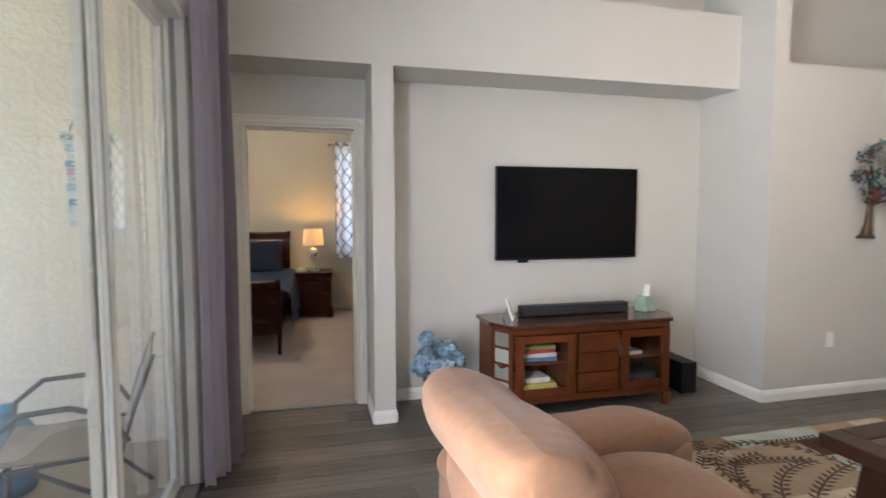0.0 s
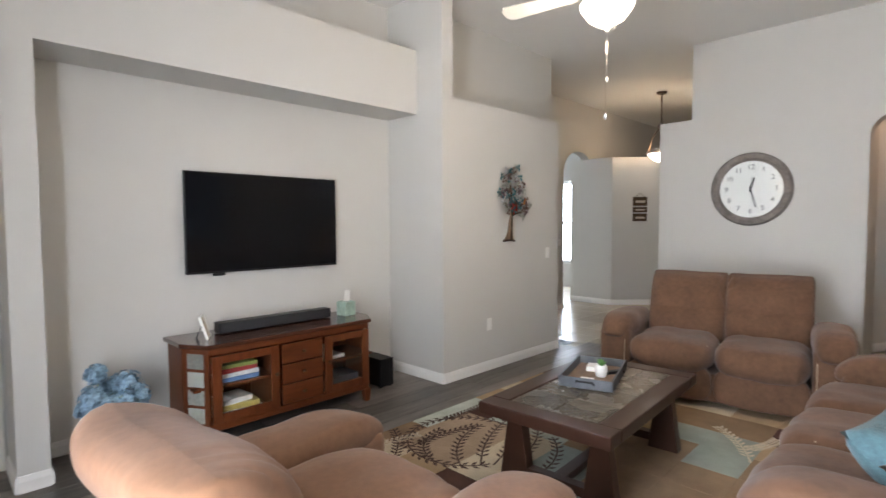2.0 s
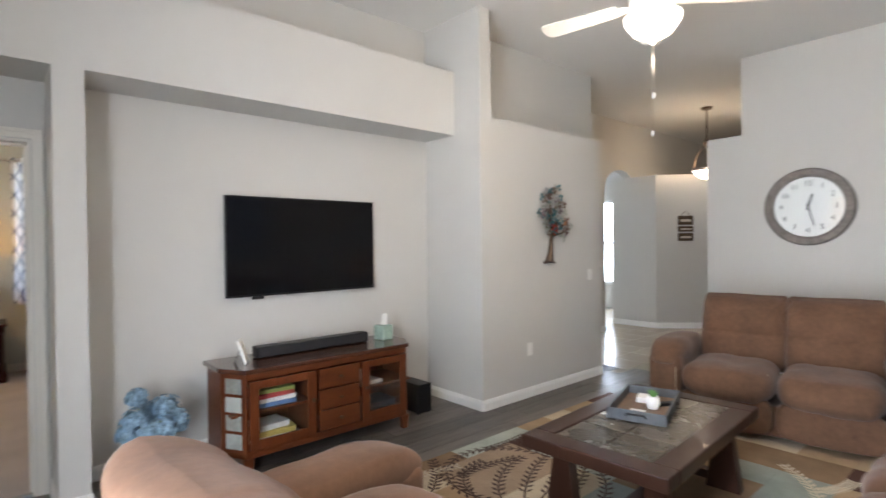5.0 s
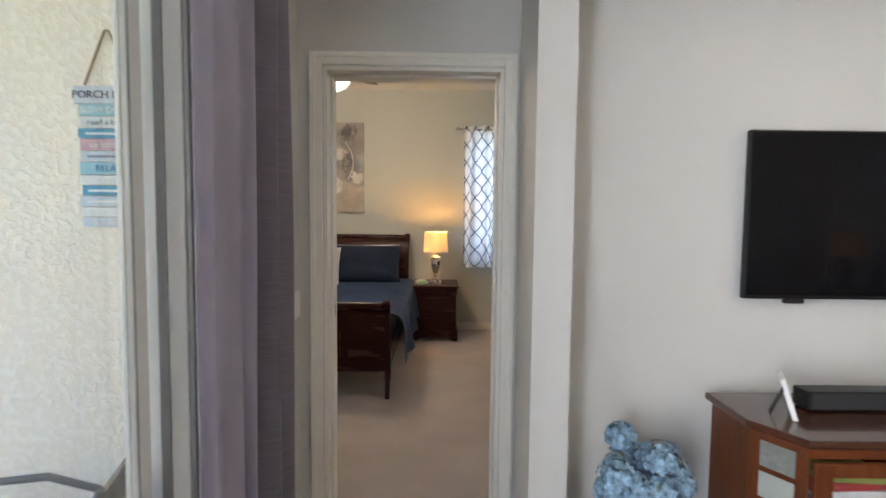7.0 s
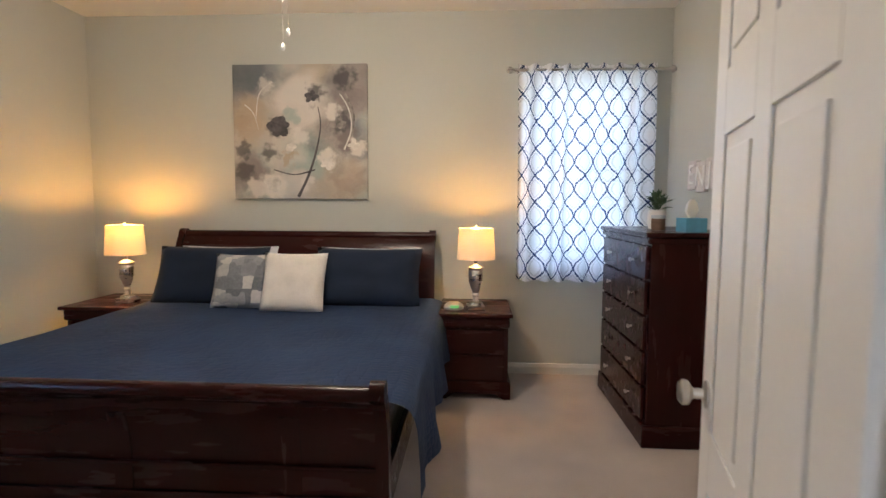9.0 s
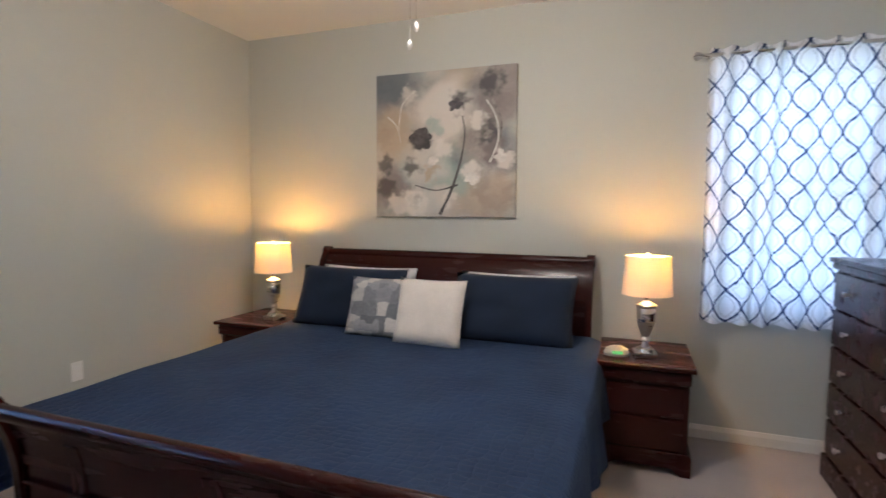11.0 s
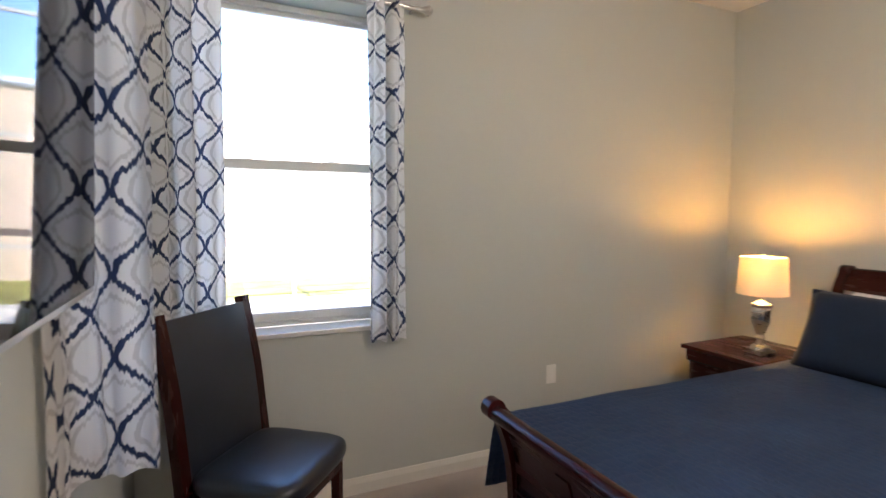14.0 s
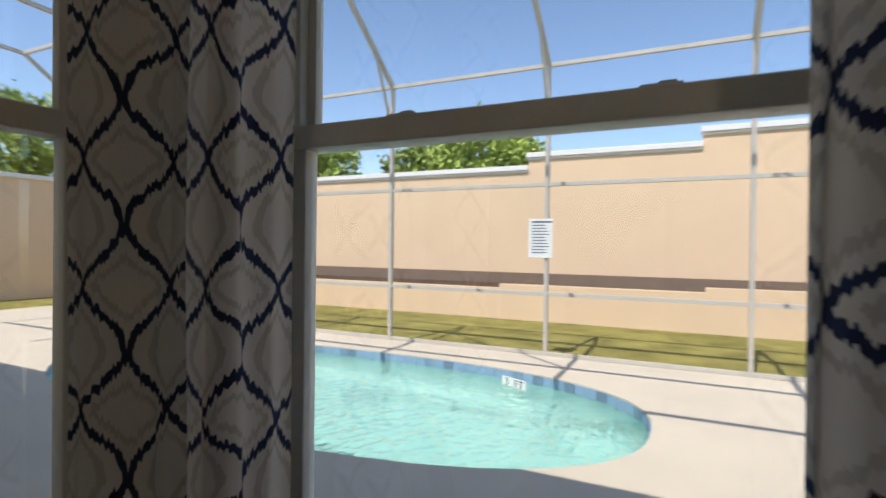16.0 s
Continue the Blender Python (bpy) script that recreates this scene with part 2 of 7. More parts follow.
def lathe(profile, segments=32, squash=1.0):
    """A turned body from (radius, height) pairs."""
    bm = bmesh.new()
    rings = []
    for r, z in profile:
        if r < 1e-5:
            rings.append([bm.verts.new((0, 0, z))])
        else:
            rings.append([bm.verts.new((r * math.cos(2 * math.pi * k / segments), squash * r * math.sin(2 * math.pi * k / segments), z)) for k in range(segments)])
    for a, b in zip(rings, rings[1:]):
        for k in range(segments):
            q = [a[k % len(a)], a[(k + 1) % len(a)], b[(k + 1) % len(b)], b[k % len(b)]]
            q = list(dict.fromkeys(q))
            if len(q) > 2:
                bm.faces.new(q)
    for ring in (rings[0], rings[-1]):
        if len(ring) > 2:
            bm.faces.new(ring)
    return bm


def tube(points, radius, segments=8, closed=False, bm=None):
    """A round rod along a line of points; radius may be a list."""
    bm = bm or bmesh.new()
    pts = [Vector(p) for p in points]
    n = len(pts)
    rings = []
    side = None
    for i, p in enumerate(pts):
        ahead = (pts[(i + 1) % n] - pts[i - 1]) if closed else (pts[min(i + 1, n - 1)] - pts[max(i - 1, 0)])
        ahead.normalize()
        if side is None:
            side = ahead.orthogonal().normalized()
        side = (side - ahead * side.dot(ahead)).normalized()
        up = ahead.cross(side)
        r = radius[i] if isinstance(radius, (list, tuple)) else radius
        rings.append([bm.verts.new(p + r * (math.cos(2 * math.pi * k / segments) * side + math.sin(2 * math.pi * k / segments) * up)) for k in range(segments)])
    pairs = list(zip(rings, rings[1:])) + ([(rings[-1], rings[0])] if closed else [])
    for a, b in pairs:
        for k in range(segments):
            bm.faces.new((a[k], a[(k + 1) % segments], b[(k + 1) % segments], b[k]))
    if not closed:
        bm.faces.new(rings[0]), bm.faces.new(rings[-1])
    return bm


def moved(bm, m):
    bmesh.ops.transform(bm, matrix=m, verts=bm.verts)
    return bm


def bez(points, n=6):
    """A smooth line through points (Catmull-Rom)."""
    out = []
    p = [points[0]] + list(points) + [points[-1]]
    for i in range(1, len(p) - 2):
        for k in range(n):
            t = k / n
            out.append(tuple(0.5 * (2 * p[i][c] + (p[i + 1][c] - p[i - 1][c]) * t + (2 * p[i - 1][c] - 5 * p[i][c] + 4 * p[i + 1][c] - p[i + 2][c]) * t * t + (3 * p[i][c] - p[i - 1][c] - 3 * p[i + 1][c] + p[i + 2][c]) * t ** 3) for c in range(len(points[0]))))
    return out + [tuple(points[-1])]


def cushion(w, d, h, cuts=10, round_x=3.0, round_z=2.4, wrinkle=0.008, seed=0.0, scale=5.0):
    """A stuffed block: a rounded box about the origin, with soft wrinkles."""
    bm = bmesh.new()
    bmesh.ops.create_cube(bm, size=2.0)
    bmesh.ops.subdivide_edges(bm, edges=list(bm.edges), cuts=cuts, use_grid_fill=True)
    for v in bm.verts:
        x, y, z = v.co
        a = (abs(x) ** round_x + abs(y) ** round_x + abs(z) ** round_z) ** (1 / round_x)
        p = Vector((x, y, z)) / max(a, 1e-6)
        q = Vector((p.x * w / 2, p.y * d / 2, p.z * h / 2))
        k = noise.noise(q * scale + Vector((seed, seed * 2.1, 0)))
        k2 = noise.noise(Vector((q.x * scale * 0.8, q.y * scale * 3.2, q.z * scale)) + Vector((seed * 3, 0, 7)))
        v.co = q + p.normalized() * wrinkle * (k + 0.7 * k2)
    return bm


def pillow_mesh(w, h, thick, seed=0.0, cuts=14, sag=0.0):
    """A pillow standing in the x-z plane, pinched at its corners."""
    bm = bmesh.new()
    grid = {}
    n = cuts
    for s in (-1, 1):
        for i in range(n + 1):
            for j in range(n + 1):
                u, v = 2 * i / n - 1, 2 * j / n - 1
                edge = (1 - u ** 4) * (1 - v ** 4)
                if edge < 1e-6 and s == 1:
                    grid[s, i, j] = grid[-1, i, j]
                    continue
                full = edge ** 0.45
                wob = noise.noise(Vector((u * 2 + seed, v * 2, s + seed)))
                pin = 1 - 0.05 * (1 - abs(v) ** 2) * abs(u) ** 3
                pin2 = 1 - 0.05 * (1 - abs(u) ** 2) * abs(v) ** 3
                x, z = u * w / 2 * pin, v * h / 2 * pin2
                y = s * thick / 2 * full * (1 + 0.25 * wob) + sag * (1 - v * v) * 0.5
                grid[s, i, j] = bm.verts.new((x, y, z))
    for s in (-1, 1):
        for i in range(n):
            for j in range(n):
                q = [grid[s, i, j], grid[s, i + 1, j], grid[s, i + 1, j + 1], grid[s, i, j + 1]]
                q = list(dict.fromkeys(q))
                if len(q) > 2:
                    bm.faces.new(q)
    return bm


def lettering(text, size, m, material, parent=None, name="lettering", depth=0.001, align="CENTER"):
    """Flat raised writing in the built-in font, as a mesh; upright in its x-z plane before m is applied."""
    cu = bpy.data.curves.new(name, "FONT")
    cu.body, cu.size, cu.extrude, cu.align_x, cu.align_y = text, size, depth, align, "CENTER"
    cu.resolution_u = 3
    tmp = new(name, cu)
    me = bpy.data.meshes.new_from_object(tmp.evaluated_get(bpy.context.evaluated_depsgraph_get()))
    bpy.data.objects.remove(tmp)
    bpy.data.curves.remove(cu)
    me.transform(m @ pose(0, 0, 0, 90, 0, 0))
    me.materials.clear()
    me.materials.append(material)
    me.name = name
    ob = new(name, me)
    ob.parent = parent
    return ob


# ---- large structure: living room, foyer, bedroom ----
CEILING, BED_CEILING = 3.41, 2.9
structure("wall_living_west", panelled("x", -0.57, -0.42, -0.36, 4.255, 0, CEILING, [(0.5, 3.32, 0, 2.4)]), WALL, "greige painted wall with a sliding door opening")
structure("wall_living_south", panelled("y", -0.36, -0.16, -0.57, 9.0, 0, CEILING), WALL, "greige painted wall behind the sofa")
DOOR = (-0.31, 0.475, 0, 2.04)
SOUTH_WINDOW, WEST_WINDOW, NORTH_WINDOW = (-3.02, -2.0, 0.87, 2.5), (4.68, 5.66, 0.87, 2.5), (0.55, 1.42, 0.87, 2.38)
structure("wall_bedroom_south", panelled("y", 4.262, 4.46, -3.3, 1.86, 0, CEILING, [DOOR, SOUTH_WINDOW]), BEDWALL, "sage grey bedroom wall with the doorway and a window")
structure("wall_living_north", panelled("y", 4.252, 4.26, -0.42, 3.395, 0, CEILING, [DOOR]), WALL, "greige painted wall behind the television niche")
structure("wall_stucco_patio", panelled("y", 4.232, 4.258, -3.32, -0.57, -0.12, 3.0, [SOUTH_WINDOW]), STUCCO_M, "cream knockdown stucco wall on the covered patio")
structure("wall_header_niche", boxes((-0.42, 3.395, 3.85, 4.25, 2.378, 2.935)), WALL, "greige plaster header over the doorway and niche")
structure("wall_column", boxes((0.545, 0.688, 3.85, 4.25, 0, 2.378)), WALL, "slim greige plaster column beside the niche")
structure("wall_pillar", boxes((3.395, 3.525, 3.53, 4.46, 0, CEILING)), WALL, "greige plaster pillar at the niche corner")
structure("wall_tree_ledge", boxes((3.525, 5.22, 3.53, 3.98, 0, 2.5)), WALL, "greige wall with a plant ledge on top")
structure("wall_upper_ledge", boxes((3.525, 5.77, 3.98, 5.03, 0, CEILING)), WALL, "greige wall set back above the plant ledge")


def arched(u0, u1, spring, apex, steps=16):
    """The outline of an arched opening from its foot at u1 over to its foot at u0."""
    c, half, rise = (u0 + u1) / 2, (u1 - u0) / 2, apex - spring
    return [(u1, 0)] + [(c + half * math.cos(math.pi * k / steps), spring + rise * math.sin(math.pi * k / steps)) for k in range(steps + 1)] + [(u0, 0)]


structure("wall_foyer_arch", poly([(5.77, 0), (5.77, CEILING), (12.2, CEILING), (12.2, 0)] + arched(7.62, 8.6, 2.22, 2.6), "y", 4.93, 5.08), WALL, "foyer wall with an arched opening")
structure("wall_foyer_block", poly([(8.45, 5.28), (8.45, 4.5), (9.05, 3.9), (9.3, 3.9), (9.3, 4.93), (8.62, 4.93), (8.62, 5.28)], "z", 0, 2.5), WALL, "low foyer wall with a slanted corner and a flat top")
structure("wall_clock", poly([(2.93, 0), (2.93, 2.57), (2.57, 2.57), (2.57, CEILING), (-0.16, CEILING), (-0.16, 0)] + arched(0.05, 0.98, 2.22, 2.48)[::-1], "x", 6.5, 6.72), WALL, "greige wall with the clock and an arched passage")
structure("wall_passage_north", boxes((6.72, 8.75, 0.98, 1.1, 0, 2.75)), WALL, "wall of the passage behind the arch")
structure("wall_passage_slant", poly([(7.35, 0.98), (8.0, 0.66), (8.6, 0.66), (8.6, 0.98)], "z", 0, 2.75), WALL, "slanted wall of the passage beside the white door")
structure("wall_passage_end", boxes((8.6, 8.75, -0.16, 0.98, 0, 2.75)), WALL, "end wall of the passage")
structure("ceiling_passage", boxes((6.72, 8.75, -0.36, 1.1, 2.75, 2.85)), CEIL, "white passage ceiling")
structure("wall_foyer_east", boxes((12.2, 12.35, 0.9, 8.2, 0, CEILING)), WALL, "far foyer wall")
structure("wall_foyer_south", boxes((8.75, 12.2, 0.95, 1.1, 0, CEILING)), WALL, "foyer wall beyond the clock wall")
structure("wall_front_room", panelled("x", 10.2, 10.35, 5.08, 8.2, 0, CEILING, [(5.3, 6.9, 0.5, 2.3)]), WALL, "wall of the front room with a bright window")
structure("wall_front_room_north", boxes((5.6, 10.35, 8.05, 8.2, 0, CEILING)), WALL, "back wall of the front room")
structure("wall_front_room_west", boxes((5.6, 5.75, 5.03, 8.05, 0, CEILING)), WALL, "side wall of the front room")
structure("ceiling_living", boxes((-0.57, 12.35, -0.36, 8.2, CEILING, CEILING + 0.12)), CEIL, "white living room ceiling")

structure("wall_bedroom_west", panelled("x", -3.3, -3.06, 4.462, 8.44, 0, 3.0, [WEST_WINDOW]), BEDWALL, "sage grey bedroom wall with a window")
structure("wall_bedroom_north", panelled("y", 8.24, 8.44, -3.06, 1.86, 0, 3.0, [NORTH_WINDOW]), BEDWALL, "sage grey bedroom wall behind the bed")
structure("wall_bedroom_east", panelled("x", 1.66, 1.86, 4.462, 8.24, 0, 3.0, [(5.9, 6.98, 0, 2.31)]), BEDWALL, "sage grey bedroom wall with an open passage")
structure("wall_vestibule", boxes((1.86, 3.0, 5.75, 5.9, 0, 2.6), (1.86, 3.0, 6.98, 7.13, 0, 2.6), (3.0, 3.15, 5.75, 7.13, 0, 2.6)), WALL, "plain walls of the passage off the bedroom")
structure("ceiling_vestibule", boxes((1.86, 3.15, 5.75, 7.13, 2.6, 2.7)), CEIL, "white passage ceiling")
structure("ceiling_bedroom", boxes((-3.06, 1.66, 4.462, 8.24, BED_CEILING, 2.99)), CEIL, "white bedroom ceiling")
structure("roof_slab", boxes((-3.85, 13, -8, 9.3, 3.56, 3.7), (-3.85, -3.7, -8, 9.3, 2.85, 3.56), (-3.7, -0.575, -8, 4.23, 2.78, 2.86)), CEIL, "house roof with its eaves over the patio")

structure("floor_living_base", boxes((-0.57, 5.7, -0.36, 4.262, -0.12, -0.006)), BLACK, "dark underlay between the floor planks")
structure("floor_bedroom", boxes((-3.3, 3.15, 4.30, 8.44, -0.12, 0.004)), CARPET, "beige cut pile carpet with faint footprints")
structure("floor_foyer_base", boxes((5.7, 12.35, -0.36, 8.2, -0.12, -0.012), (5.1, 5.7, 2.9, 3.53, -0.006, -0.0055)), surface("tile_grout", (0.42, 0.37, 0.3), 0.9, var=0.1), "pale grout bed of the foyer tiles")
structure("threshold_strip", boxes((-0.31, 0.475, 4.262, 4.30, -0.01, 0.012), bevel=0.004), ALU_GREY, "metal strip where the planks meet the carpet")


def baseboard(runs, material, label):
    bm = bmesh.new()
    for x0, y0, x1, y1, nx, ny in runs:
        a, b, n = Vector((x0, y0, 0)), Vector((x1, y1, 0)), Vector((nx, ny, 0))
        prof = [(0.0, 0.0), (0.014, 0.0), (0.014, 0.06), (0.009, 0.075), (0.005, 0.088), (0.0, 0.09)]
        ra, rb = [[bm.verts.new(p + n * d + Vector((0, 0, z))) for d, z in prof] for p in (a, b)]
        for k in range(len(prof)):
            j = (k + 1) % len(prof)
            bm.faces.new((ra[k], ra[j], rb[j], rb[k]))
        bm.faces.new(ra), bm.faces.new(rb)
    return structure("baseboard", bm, material, label)


baseboard([(-0.42, 3.33, -0.42, 4.25, 1, 0), (0.545, 3.85, 0.545, 4.23, -1, 0), (0.545, 3.85, 0.688, 3.85, 0, -1), (0.688, 3.85, 0.688, 4.25, 1, 0), (0.688, 4.25, 3.395, 4.25, 0, -1),
           (3.395, 3.53, 3.395, 4.25, -1, 0), (3.395, 3.53, 5.22, 3.53, 0, -1), (5.22, 3.53, 5.22, 3.98, 1, 0), (6.5, -0.16, 6.5, 0.05, -1, 0), (6.5, 0.98, 6.5, 2.93, -1, 0), (5.77, 4.93, 7.62, 4.93, 0, -1),
           (8.45, 4.5, 8.45, 5.28, -1, 0), (8.45, 4.5, 9.05, 3.9, -0.7, -0.7), (-0.42, -0.16, 6.5, -0.16, 0, 1), (7.35, 0.98, 8.0, 0.66, -0.44, -0.9)], TRIM, "white moulded baseboard round the living room")
baseboard([(-3.06, 4.46, -3.06, 8.24, 1, 0), (-3.06, 8.24, 1.66, 8.24, 0, -1), (1.66, 6.98, 1.66, 8.24, -1, 0), (1.66, 4.46, 1.66, 5.9, -1, 0), (-3.06, 4.46, -0.37, 4.46, 0, 1), (0.535, 4.46, 1.66, 4.46, 0, 1)], TRIM_WARM, "cream moulded baseboard round the bedroom")


# ---- windows and doors ----
def sash_window(name, axis, face, u0, u1, z0, z1, out, rail):
    """A single-hung window in an opening; out: +1 or -1, the way outdoors along the axis."""
    top = tagged(new(name), "white aluminium single-hung window with clear panes", "window", "", "structure")

    def b(uu0, uu1, zz0, zz1, d0=0.0, d1=0.06):
        p, q = sorted((face + out * d0, face + out * d1))
        return (p, q, uu0, uu1, zz0, zz1) if axis == "x" else (uu0, uu1, p, q, zz0, zz1)
    part("window_frame", boxes(b(u0, u0 + 0.03, z0, z1), b(u1 - 0.03, u1, z0, z1), b(u0 + 0.03, u1 - 0.03, z0, z0 + 0.03), b(u0 + 0.03, u1 - 0.03, z1 - 0.03, z1), bevel=0.003), ALU, top)
    part("lower_sash", boxes(b(u0 + 0.03, u0 + 0.062, z0 + 0.03, rail, -0.018, 0.02), b(u1 - 0.062, u1 - 0.03, z0 + 0.03, rail, -0.018, 0.02), b(u0 + 0.062, u1 - 0.062, z0 + 0.03, z0 + 0.075, -0.018, 0.02), b(u0 + 0.03, u1 - 0.03, rail - 0.022, rail + 0.024, -0.024, 0.022), bevel=0.003), ALU, top)
    part("upper_sash", boxes(b(u0 + 0.03, u0 + 0.05, rail, z1 - 0.03, 0.024, 0.05), b(u1 - 0.05, u1 - 0.03, rail, z1 - 0.03, 0.024, 0.05), b(u0 + 0.05, u1 - 0.05, z1 - 0.05, z1 - 0.03, 0.024, 0.05), b(u0 + 0.03, u1 - 0.03, rail - 0.02, rail + 0.02, 0.024, 0.05), bevel=0.002), ALU, top)
    c, q = (u0 + u1) / 2, (u1 - u0) * 0.22
    for u in (c - q, c + q):
        part("sash_latch", boxes(b(u - 0.03, u + 0.03, rail + 0.024, rail + 0.029, -0.018, 0.01), b(u - 0.004, u + 0.022, rail + 0.029, rail + 0.034, -0.012, 0.004), bevel=0.003), ALU, top)
    for zz0, zz1, d in ((z0 + 0.07, rail - 0.02, 0.0), (rail + 0.02, z1 - 0.05, 0.036)):
        pane = part("pane", boxes(b(u0 + 0.048, u1 - 0.048, zz0, zz1, d, d + 0.004)), GLASS, top)
        pane.visible_shadow = False
    return top


def window_sill(axis, wall, u0, u1, z, room, depth):
    a, b = sorted((wall - room * depth, wall + room * 0.012))
    d = (a, b, u0 - 0.02, u1 + 0.02, z - 0.002, z + 0.024) if axis == "x" else (u0 - 0.02, u1 + 0.02, a, b, z - 0.002, z + 0.024)
    return structure("window_sill", boxes(d, bevel=0.006), TRIM, "white painted window sill")


sash_window("window_1", "x", -3.22, WEST_WINDOW[0], WEST_WINDOW[1], 0.89, 2.5, -1, 1.707)
window_sill("x", -3.06, WEST_WINDOW[0] + 0.025, WEST_WINDOW[1] - 0.025, 0.868, 1, 0.155)
sash_window("window_2", "y", 4.37, SOUTH_WINDOW[0], SOUTH_WINDOW[1], 0.89, 2.5, -1, 1.712)
window_sill("y", 4.46, SOUTH_WINDOW[0] + 0.025, SOUTH_WINDOW[1] - 0.025, 0.868, 1, 0.115)
sash_window("window_3", "y", 8.36, NORTH_WINDOW[0], NORTH_WINDOW[1], 0.89, 2.38, 1, 1.64)
window_sill("y", 8.24, NORTH_WINDOW[0] + 0.025, NORTH_WINDOW[1] - 0.025, 0.868, -1, 0.11)
sash_window("window_4", "x", 10.26, 5.3, 6.9, 0.5, 2.3, 1, 1.4)


def casing(name, x0, x1, z1, y, face):
    """Moulded casing round a doorway on a wall facing along y."""
    ya, yb = sorted((y, y + face * 0.012))
    yc, yd = sorted((y, y + face * 0.019))
    w = 0.057
    return structure(name, boxes((x0 - w, x0 - 0.004, ya, yb, 0, z1 + w), (x1 + 0.004, x1 + w, ya, yb, 0, z1 + w), (x0 - 0.004, x1 + 0.004, ya, yb, z1 + 0.004, z1 + w),
                                 (x0 - w, x0 - w + 0.022, yc, yd, 0, z1 + w), (x1 + w - 0.022, x1 + w, yc, yd, 0, z1 + w), (x0 - w + 0.022, x1 + w - 0.022, yc, yd, z1 + w - 0.022, z1 + w), bevel=0.0025), TRIM_WARM, "cream moulded door casing")


casing("trim", DOOR[0], DOOR[1], DOOR[3], 4.252, -1)
casing("trim", DOOR[0], DOOR[1], DOOR[3], 4.46, 1)
structure("trim", boxes((DOOR[0] - 0.004, DOOR[0] + 0.016, 4.2525, 4.4595, 0, 2.024), (DOOR[1] - 0.016, DOOR[1] + 0.004, 4.2525, 4.4595, 0, 2.024), (DOOR[0] - 0.004, DOOR[1] + 0.004, 4.2525, 4.4595, 2.024, 2.044),
                        (DOOR[0] + 0.016, DOOR[0] + 0.028, 4.32, 4.36, 0, 2.012), (DOOR[1] - 0.028, DOOR[1] - 0.016, 4.32, 4.36, 0, 2.012), (DOOR[0] + 0.028, DOOR[1] - 0.028, 4.32, 4.36, 2.012, 2.024), bevel=0.002), TRIM_WARM, "cream door jamb with its stop")


def panel_door(name, m, wide, high, label, handle_at):
    """A six-panel door leaf, hinged at its origin, lying along +x."""
    top = tagged(thing(name, label, "door", m), kind="structure")
    part("leaf", boxes((0, wide, -0.012, 0.012, 0, high)), TRIM, top)
    st = 0.105
    cols = ((st, wide / 2 - 0.045), (wide / 2 + 0.045, wide - st))
    rows = ((0.2, 0.2 + 0.55), (0.88, 0.88 + 0.62), (1.63, high - 0.12))
    strips = [(0, st), (wide / 2 - 0.045, wide / 2 + 0.045), (wide - st, wide)]
    dims = []
    for s, t in ((-0.0175, -0.012), (0.012, 0.0175)):
        dims += [(a, b, s, t, 0, high) for a, b in strips]
        for a, b in cols:
            zs = [0] + [z for r in rows for z in r] + [high]
            dims += [(a, b, s, t, zs[k], zs[k + 1]) for k in range(0, len(zs), 2)]
    part("stile_and_rail", boxes(*dims, bevel=0.0015, segments=1), TRIM, top)
    for a, b in cols:
        for z0, z1 in rows:
            part("door_panel", boxes((a + 0.03, b - 0.03, -0.017, 0.017, z0 + 0.03, z1 - 0.03), bevel=0.004), TRIM, top)
    for s in (-1, 1):
        kn = moved(lathe([(0.0, 0.0), (0.03, 0.0), (0.03, 0.006), (0.011, 0.01), (0.011, 0.03), (0.026, 0.04), (0.028, 0.052), (0.02, 0.06), (0.0, 0.062)], 20), pose(handle_at, s * 0.0175, 0.95, -90 * s, 0, 0))
        part("door_knob", kn, STEEL, top, smooth=40)
    return top


bed_door = panel_door("door_1", pose(0.478, 4.50, 0.015, 0, 0, 75), 0.77, 2.0, "white six-panel bedroom door standing open", 0.7)
for z in (0.25, 1.0, 1.78):
    part("hinge", boxes((-0.022, -0.004, -0.03, 0.012, z, z + 0.09), (-0.01, 0.0, -0.02, -0.008, z - 0.004, z + 0.094), bevel=0.001), STEEL, bed_door)
pd = panel_door("door_2", pose(8.57, 0.62, 0.01, 0, 0, -90), 0.66, 2.03, "closed white six-panel door in the passage", 0.6)
structure("trim", boxes((8.565, 8.6, 0.625, 0.66, 0, 2.10), (8.565, 8.6, -0.115, -0.045, 0, 2.10), (8.565, 8.6, -0.045, 0.625, 2.045, 2.10), bevel=0.003), TRIM, "white casing of the passage door")
tagged(part("strike_plate", boxes((DOOR[0] + 0.014, DOOR[0] + 0.019, 4.385, 4.415, 0.92, 0.99), bevel=0.001), STEEL), "worn brass strike plate on the door jamb", "strike plate")


# sliding glass door of three leaves towards the patio
slider = tagged(new("door_3"), "white aluminium sliding glass patio door", "sliding door", "", "structure")
part("door_frame", boxes((-0.56, -0.43, 3.262, 3.32, 0.02, 2.36), (-0.56, -0.43, 0.5, 0.56, 0.02, 2.36), (-0.56, -0.43, 0.5, 3.32, 2.36, 2.40), bevel=0.004), ALU, slider)
part("track", boxes((-0.56, -0.43, 0.56, 3.262, 0.0, 0.02), (-0.535, -0.528, 0.56, 3.262, 0.02, 0.034), (-0.49, -0.483, 0.56, 3.262, 0.02, 0.034), bevel=0.002), ALU_GREY, slider)
part("jamb_channel", boxes((-0.425, -0.415, 3.262, 3.30, 0.02, 2.38), (-0.50, -0.475, 3.255, 3.262, 0.02, 2.36), bevel=0.002), ALU_GREY, slider)


